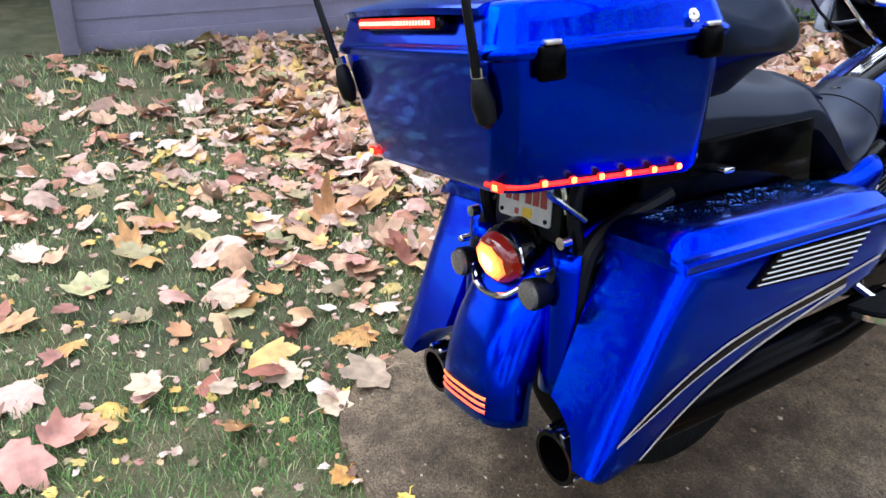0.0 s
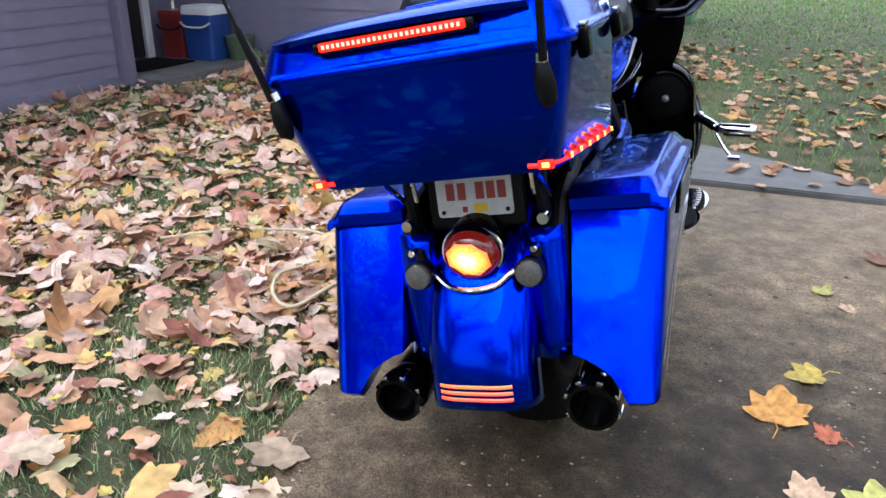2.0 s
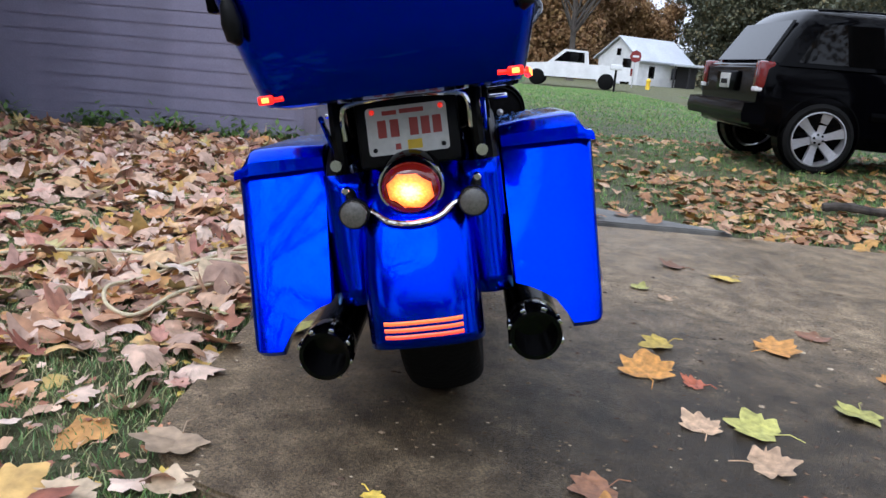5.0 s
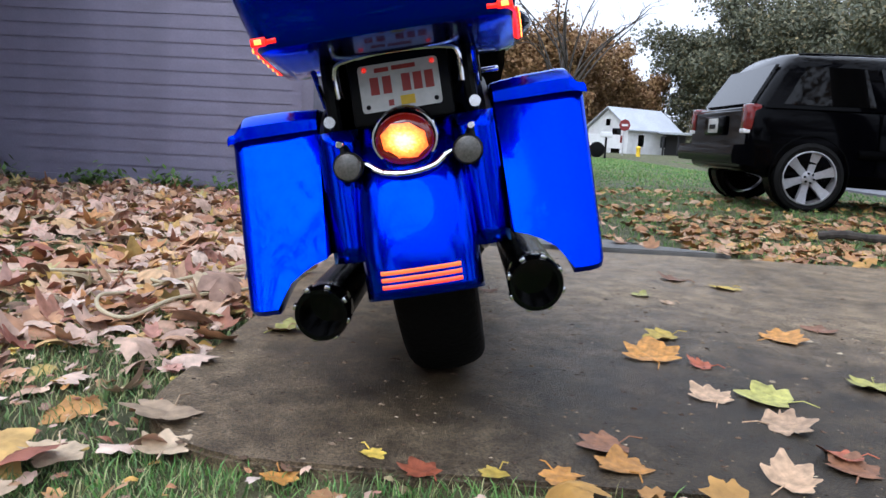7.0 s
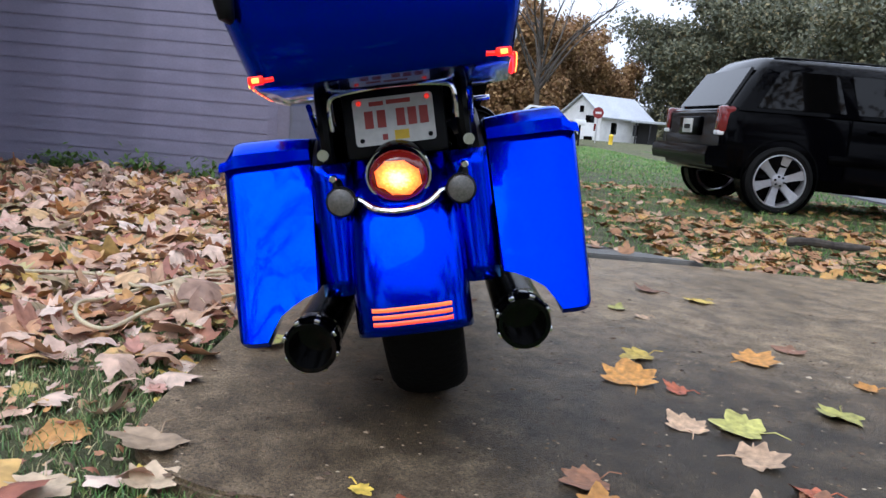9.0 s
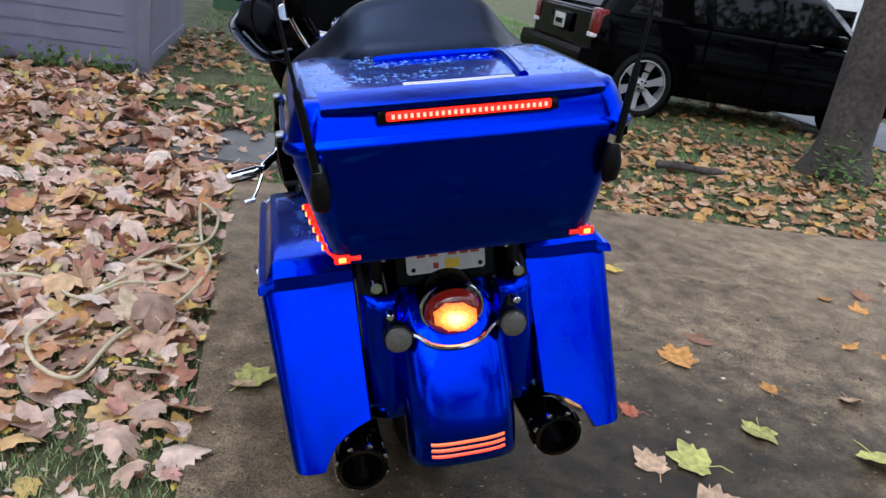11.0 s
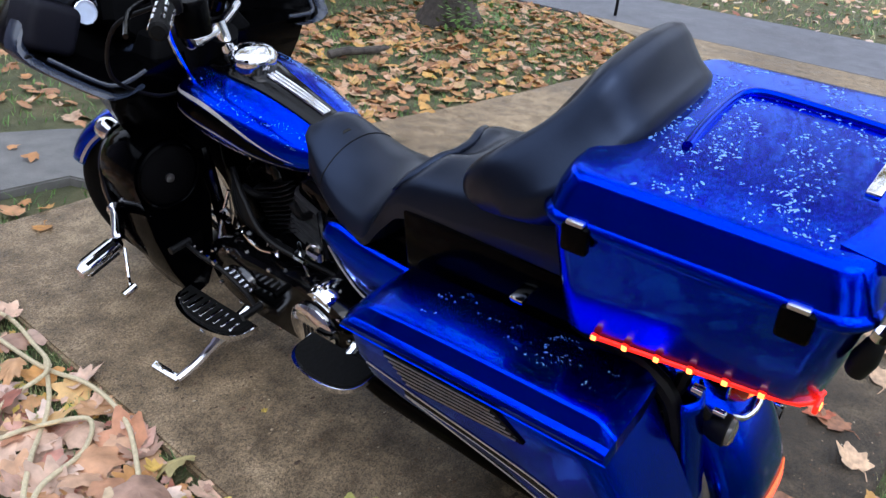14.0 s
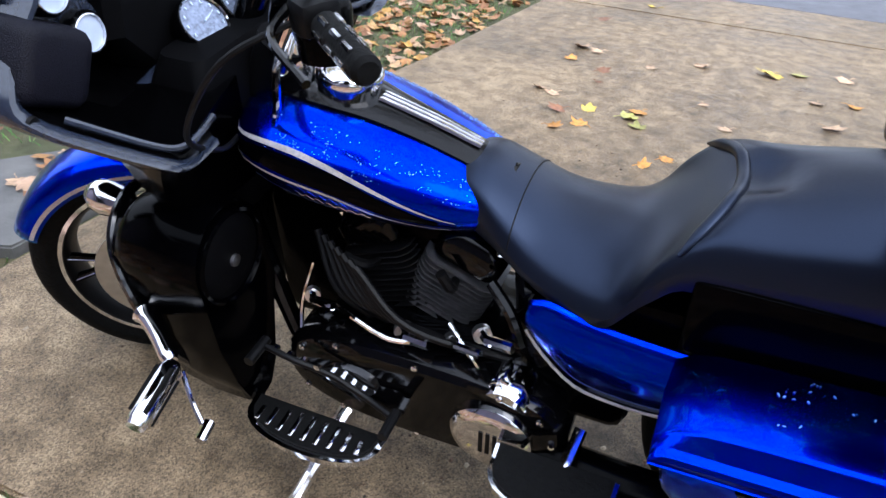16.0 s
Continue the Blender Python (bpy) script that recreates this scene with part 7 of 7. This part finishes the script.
street_tree = tree("street_tree", (4.6, 4.45, 0), 3, 0.23, 4.3, 5.6, 10.5, 0.085, 19000, YELLEAF, "thick-trunked tree beside the driveway dropping its leaves", 0.3, 9)
# unseen trees from here, placed and sized for reflections and low sky light
tree("yard_tree", (-7.0, -9.5, 0), 8, 0.3, 4.2, 4.6, 11.5, 0.08, 3200, RUSTLEAF, "large unseen yard tree mirrored in the blue paint", 0.2, 9)
for i, (x, y, h, w) in enumerate(((-14, -16, 12, 5), (-7, -34, 13, 5.5), (5, -36, 13, 5), (13, -21, 19, 5.5), (21, -15, 17, 5), (29, -4, 15, 6), (31, 7, 16, 6), (33, 20, 16, 6), (-18, -5, 12, 5))):
    tree("tree", (x, y, -0.1), 300 + i, 0.32, h * 0.2, w, h, 0.17, 9000, GREENLEAF if i % 3 else RUSTLEAF, "tall unseen autumn tree mirrored in paint and glass", 0.4, 8, "near tree line", "tree", 60)
rr = random.Random(4)
far = [(-6, 66, 15, 5), (2, 74, 17, 6), (24.5, 82, 22, 5.5), (31, 78, 29, 7), (38, 84, 31, 9), (46, 78, 30, 8), (58, 72, 21, 8), (70, 60, 20, 8), (80, 44, 18, 7), (88, 26, 18, 8), (84, 8, 17, 7), (80, -14, 19, 8), (60, -44, 18, 8), (30, -64, 19, 9), (-4, -58, 17, 8), (-34, -46, 18, 8), (-52, -14, 18, 8), (-52, 18, 17, 8), (-36, 52, 18, 8), (-20, 70, 17, 7), (33, 58, 21, 6), (43, 60, 24, 6), (6.0, 72, 19, 5), (10.5, 80, 17, 4.5), (15.5, 84, 13, 4)]
for i, (x, y, h, s) in enumerate(far):
    seen = y > 40 and -10 < x < 50
    h *= 0.72 if seen else 1.0
    tree("tree", (x, y, -0.1), 20 + i, 0.4, h * 0.18, s, h, 0.2 if seen else 0.42, 42000 if seen else 2500, RUSTLEAF if i in (0, 1, 9, 14, 19, 22, 23, 24) else GREENLEAF, "tall autumn tree in the far tree line" if i not in (0, 1, 22, 23, 24) else "rust-brown autumn tree beyond the street", 0.6, 8, "far tree line", "tree", 220)
tree("bare_tree", (6.3, 57, 0), 77, 0.24, 3.0, 6.0, 15, 0.3, 0, None, "tall bare leafless tree beyond the street", 0, 15)
# low shoots at the street tree's foot
V, F = [], []
rs = random.Random(9)
for cx, cy in ((4.25, 4.0), (4.4, 3.85), (4.95, 4.1), (4.35, 4.2)):
    for _ in range(60):
        p = Vector((cx + rs.gauss(0, 0.09), cy + rs.gauss(0, 0.09), abs(rs.gauss(0.12, 0.14))))
        u = Vector((rs.gauss(0, 1), rs.gauss(0, 1), rs.gauss(0, 0.6))).normalized() * 0.035
        w = u.cross(Vector((0, 0, 1))).normalized() * 0.022
        o = len(V)
        V += [tuple(p + u), tuple(p + w), tuple(p - u), tuple(p - w)]
        F += [(o, o + 1, o + 2, o + 3)]
stuff("weeds", V, F, mat("weed_green", (0.09, 0.17, 0.03), 0.6, grain=0.3), "green shoots round the tree's foot", "weeds", False)
V, F = [], []
for cx in (-4.2, -3.45, -3.25, -2.75, -2.6, -2.1, -4.35, -1.7):
    for _ in range(90):
        p = Vector((cx + rs.gauss(0, 0.13), 5.2 + rs.gauss(0, 0.05), abs(rs.gauss(0.05, 0.06))))
        u = Vector((rs.gauss(0, 1), rs.gauss(0, 1), rs.gauss(0, 0.8))).normalized() * 0.04
        w = u.cross(Vector((0, 0, 1))).normalized() * 0.02
        o = len(V)
        V += [tuple(p + u), tuple(p + w), tuple(p - u), tuple(p - w)]
        F += [(o, o + 1, o + 2, o + 3)]
stuff("weeds", V, F, bpy.data.materials["weed_green"], "low green weeds along the foot of the siding", "weeds", False)

# ---- cord on the lawn ----
CORD = mat("cream_cord", (0.55, 0.47, 0.3), 0.6, grain=0.15, scale=120)
cord = [(-1.74, 0.94), (-1.5, 1.12), (-1.2, 1.28), (-1.0, 1.1), (-0.88, 1.21), (-0.74, 1.28), (-0.68, 1.37), (-0.8, 1.42), (-0.87, 1.47), (-0.8, 1.57), (-0.66, 1.62), (-0.62, 1.8), (-0.62, 1.98), (-0.7, 2.1), (-0.66, 1.7), (-0.61, 1.5), (-0.62, 1.3), (-0.68, 1.14), (-0.78, 0.95), (-0.84, 0.8), (-0.9, 0.63), (-1.0, 0.66), (-1.07, 0.8), (-1.05, 0.96), (-0.96, 1.13), (-0.86, 1.3), (-0.72, 1.5), (-0.63, 1.7)]
tagged(finish(tube(bend([(x, y, 0.028 + 0.012 * math.sin(i * 2.1)) for i, (x, y) in enumerate(cord)], 6), 0.0065, 8), "extension_cord", CORD), "loose cream cord looping over the leaves", "cord")
tagged(finish(tube(bend([(2.55, 3.95, 0.03), (2.7, 3.92, 0.05), (2.9, 3.9, 0.035), (3.1, 3.86, 0.045)], 5), [0.03, 0.034, 0.03, 0.035, 0.028, 0.03, 0.035, 0.03, 0.03, 0.028, 0.03, 0.034, 0.03, 0.026, 0.02, 0.015], 9), "fallen_branch", BARK), "broken pale branch lying on the leaves", "branch")

# ---- roadside and across the street ----
box_ = thing("mailbox", "black metal mailbox on a dark post", "mailbox", Matrix.Translation((6.9, 3.85, -0.02)))
part("post", tube([(0, 0, -0.1), (0, 0, 1.0)], 0.018, 10), SATIN, box_)
mb = part("box", loft([[(x, y, z) for x, z in [(0.075, 0.0), (0.075, 0.1)] + [(0.075 * math.cos(q), 0.1 + 0.065 * math.sin(q)) for q in np.linspace(0, math.pi, 9)[1:-1]] + [(-0.075, 0.1), (-0.075, 0.0)]] for y in (-0.18, 0.18)]), SATIN, box_)
mb.location = (0, 0, 1.0)
part("flag", block((0.08, 0.1, 1.14), (0.006, 0.03, 0.12), 0.0), BINRED, box_)

PALE = mat("pale_siding", (0.62, 0.66, 0.68), 0.6, grain=0.08, scale=8)
TINROOF = mat("tin_roof", (0.5, 0.52, 0.55), 0.45, 0.3, grain=0.1, scale=6)
REDROOF = mat("red_roof", (0.35, 0.08, 0.07), 0.7, grain=0.15)


def cottage(loc, yaw, w, d, h, rise, wall, roofm, label):
    """A gabled house: its gable faces -y, its ridge runs along y."""
    c = thing("house", label, "house", Matrix.Translation(loc) @ Euler((0, 0, radians(yaw))).to_matrix().to_4x4())
    part("wall", loft([[(x, y, z) for x, z in ((-w / 2, 0), (w / 2, 0), (w / 2, h), (0, h + rise), (-w / 2, h))] for y in (0, d)]), wall, c, "", 20)
    for s in (-1, 1):
        part("roof", loft([[(s * x, y, z) for x, z in ((w / 2 + 0.35, h - 0.35 * rise * 2 / w + 0.06), (0, h + rise + 0.06), (0, h + rise + 0.18), (w / 2 + 0.35, h - 0.35 * rise * 2 / w + 0.18))] for y in (-0.3, d + 0.3)]), roofm, c, "", 20)
        for y in (d * 0.25, d * 0.7):
            wi = part("window", block((s * (w / 2 + 0.01), y, h * 0.55), (0.06, 0.9, 1.1), 0.0), WHITE, c)
            part("pane", block((s * (w / 2 + 0.035), y, h * 0.55), (0.03, 0.75, 0.95), 0.0), GLASS, wi)
    wi = part("window", block((0, -0.01, h + rise * 0.3), (0.6, 0.06, 0.7), 0.0), WHITE, c)
    part("pane", block((0, -0.035, h + rise * 0.3), (0.45, 0.03, 0.55), 0.0), GLASS, wi)
    part("door", block((w * 0.22, -0.02, 1.05), (0.9, 0.06, 2.1), 0.0), GLASS, c)
    return c


cottage((10.75, 63, -0.1), -50, 4.3, 6.6, 2.1, 1.6, WHITE, TINROOF, "small white gabled cottage with a pale tin roof")
cottage((21, 17.2, -0.05), -60, 6, 9, 2.7, 1.6, PALE, TINROOF, "pale house across the street behind the camper")
cottage((24, 31, -0.05), -30, 5, 8, 2.6, 1.5, WHITE, REDROOF, "white house with a red roof beyond the street")
porch = thing("porch", "dark open porch beside the white cottage", "porch", Matrix.Translation((16.4, 63.4, -0.1)))
part("porch_roof", block((0, 0, 1.9), (2.6, 3, 0.2), 0.02), TINROOF, porch)
part("porch_back", block((0, 1.2, 0.9), (2.4, 0.2, 1.8), 0.0), DARK, porch)
for x in (-1.2, 0.0, 1.2):
    part("porch_post", block((x, -1.3, 0.9), (0.12, 0.12, 1.8), 0.0), DARK, porch)

CAMPER = mat("camper_white", (0.72, 0.76, 0.78), 0.4, grain=0.05, scale=4)
rv = thing("camper", "white camper trailer parked across the street", "camper", Matrix.Translation((18.2, 12.6, 0)) @ Euler((0, 0, radians(-42))).to_matrix().to_4x4())
part("body", loft([[(x, y, z) for x, z in ((0, 0.55), (0, 1.8), (0.35, 2.7), (6.2, 2.7), (6.4, 2.2), (6.4, 0.55))] for y in (-1.1, 1.1)]), CAMPER, rv, "", 20)
part("stripe", block((3.2, -1.11, 1.3), (6.2, 0.02, 0.08), 0.0), mat("tan_stripe", (0.45, 0.3, 0.14), 0.5, grain=0.05), rv)
for x in (1.4, 2.7, 4.6):
    wi = part("window", block((x, -1.11, 1.75), (0.8, 0.05, 0.55), 0.02), SILVER, rv)
    part("pane", block((x, -1.14, 1.75), (0.66, 0.02, 0.42), 0.0), GLASS, wi)
part("spare_tyre", lathe([(0, 0.3), (0.06, 0.33), (0.14, 0.33), (0.18, 0.28), (0.18, 0)], (0.15, -1.1, 1.25), (0, -1, 0), 24), RUBBER, rv)
for x in (2.6, 3.4):
    part("wheel", lathe([(-0.12, 0.32), (0.05, 0.34), (0.09, 0.28), (0.09, 0)], (x, -1.05, 0.33), (0, -1, 0), 24), RUBBER, rv)
part("door", block((5.5, -1.115, 1.5), (0.65, 0.03, 1.8), 0.02), WHITE, rv)

truck = thing("pickup_truck", "white pickup truck parked beyond the lawn", "pickup", Matrix.Translation((7.0, 36.5, -0.05)) @ Euler((0, 0, radians(172))).to_matrix().to_4x4())
part("body", loft([[(x, y, z) for x, z in ((0, 0.5), (-0.05, 0.95), (0.05, 1.15), (2.0, 1.15), (3.9, 1.12), (5.2, 1.0), (5.35, 0.6), (5.3, 0.45))] for y in (-0.92, 0.92)]), WHITE, truck, "", 25)
part("cab", loft([[(x, y, z) for x, z in ((2.0, 1.12), (2.1, 1.75), (3.2, 1.78), (3.95, 1.12))] for y in (-0.85, 0.85)]), WHITE, truck, "", 25)
for s in (-1, 1):
    part("window", loft([[(x, s * y, z) for x, z in ((2.2, 1.2), (2.25, 1.66), (3.1, 1.68), (3.65, 1.2))] for y in (0.84, 0.87)]), GLASS, truck)
    part("tail_lamp", block((-0.02, s * 0.85, 0.95), (0.1, 0.18, 0.35), 0.01), TAIL, truck)
    for x in (1.1, 4.4):
        part("wheel", lathe([(-0.12, 0.36), (0.06, 0.38), (0.09, 0.3), (0.09, 0)], (x, s * 0.86, 0.4), (0, s, 0), 24), RUBBER, truck)
sign = thing("stop_sign", "red octagonal stop sign on a post", "sign", Matrix.Translation((9.3, 48, -0.1)) @ Euler((0, 0, radians(10))).to_matrix().to_4x4())
part("post", tube([(0, 0, 0), (0, 0, 2.1)], 0.035, 8), SILVER, sign)
sp = part("plate", lathe([(0, 0.38), (0.02, 0.38)], (0, -0.04, 2.0), (0, -1, 0), 8), BINRED, sign)
part("plate_bar", block((0, -0.068, 2.0), (0.42, 0.008, 0.13), 0.0), WHITE, sp)
hyd = thing("fire_hydrant", "yellow fire hydrant by the far street", "hydrant", Matrix.Translation((9.9, 46, -0.1)))
part("barrel", lathe([(0, 0.16), (0.05, 0.13), (0.55, 0.13), (0.6, 0.16), (0.68, 0.1), (0.74, 0)], (0, 0, 0), (0, 0, 1), 16), YELLOW, hyd)
part("cap", lathe([(0, 0.07), (0.2, 0.07)], (0, 0.1, 0.45), (0, -1, 0), 10), YELLOW, hyd)
mb2 = thing("mailbox", "white mailbox on a post by the far street", "mailbox", Matrix.Translation((5.75, 33, -0.05)))
part("post", tube([(0, 0, 0), (0, 0, 1.0)], 0.05, 8), SATIN, mb2)
part("box", block((0, 0, 1.1), (0.5, 0.3, 0.24), 0.04), WHITE, mb2)
mb3 = thing("mailbox", "dark mailbox on a pale post across the street", "mailbox", Matrix.Translation((11.4, 9.2, 0)))
part("post", tube([(0, 0, -0.1), (0, 0, 0.95)], 0.04, 8), WHITE, mb3)
part("box", block((0, 0, 1.05), (0.22, 0.46, 0.2), 0.05), SATIN, mb3)
AGAVE = mat("agave_blue_green", (0.16, 0.24, 0.22), 0.5, grain=0.2)
ag = thing("agave", "large blue-green spiky plant across the street", "plant", Matrix.Translation((15.0, 7.3, -0.03)))
for i in range(34):
    a, e = i * 2.4, 0.25 + 1.2 * (i / 34)
    d = Vector((math.cos(a) * math.cos(e), math.sin(a) * math.cos(e), math.sin(e)))
    part("leaf", tube([(0, 0, 0.1), d * 0.45 + Vector((0, 0, 0.1)), d * 1.05 + Vector((0, 0, 0.02))], [0.05, 0.06, 0.004], 5), AGAVE, ag)
GREENBOX = mat("green_box_paint", (0.16, 0.30, 0.17), 0.6, grain=0.08)
gb = thing("utility_box", "pale green utility box on the side lawn", "utility box", Matrix.Translation((-1.0, 12.2, -0.05)))
part("cabinet", block((0, 0, 0.45), (0.8, 0.7, 0.9), 0.03), GREENBOX, gb)
part("hood", block((0, 0, 0.93), (0.86, 0.76, 0.08), 0.02), GREENBOX, gb)
# shrubs past the house's near corner
for i, (x, y) in enumerate(((-7.2, -1.6), (-8.4, -2.4), (-6.6, -2.6), (-9.4, -1.2))):
    tree("shrub", (x, y, -0.05), 200 + i, 0.04, 0.15, 0.8, 1.3, 0.06, 1500, GREENLEAF if i % 2 else RUSTLEAF, "low mixed green and brown shrub past the house corner", 0.2, 6, "shrubs", "shrub")
tree("shrub", (17.2, 15.8, -0.05), 230, 0.05, 0.2, 1.0, 1.7, 0.08, 1500, GREENLEAF, "dark green shrub against the pale house", 0.2, 6, "shrubs", "shrub")

# ---- three levels at most: a thing, its parts and their pieces ----
def level(ob):
    return 0 if ob.parent is None else 1 + level(ob.parent)


for ob in sorted(bpy.data.objects, key=lambda o: (level(o), o.name)):
    while level(ob) > 2:
        m = ob.parent.matrix_basis @ ob.matrix_basis
        ob.parent = ob.parent.parent
        ob.matrix_parent_inverse = Matrix()
        ob.matrix_basis = m
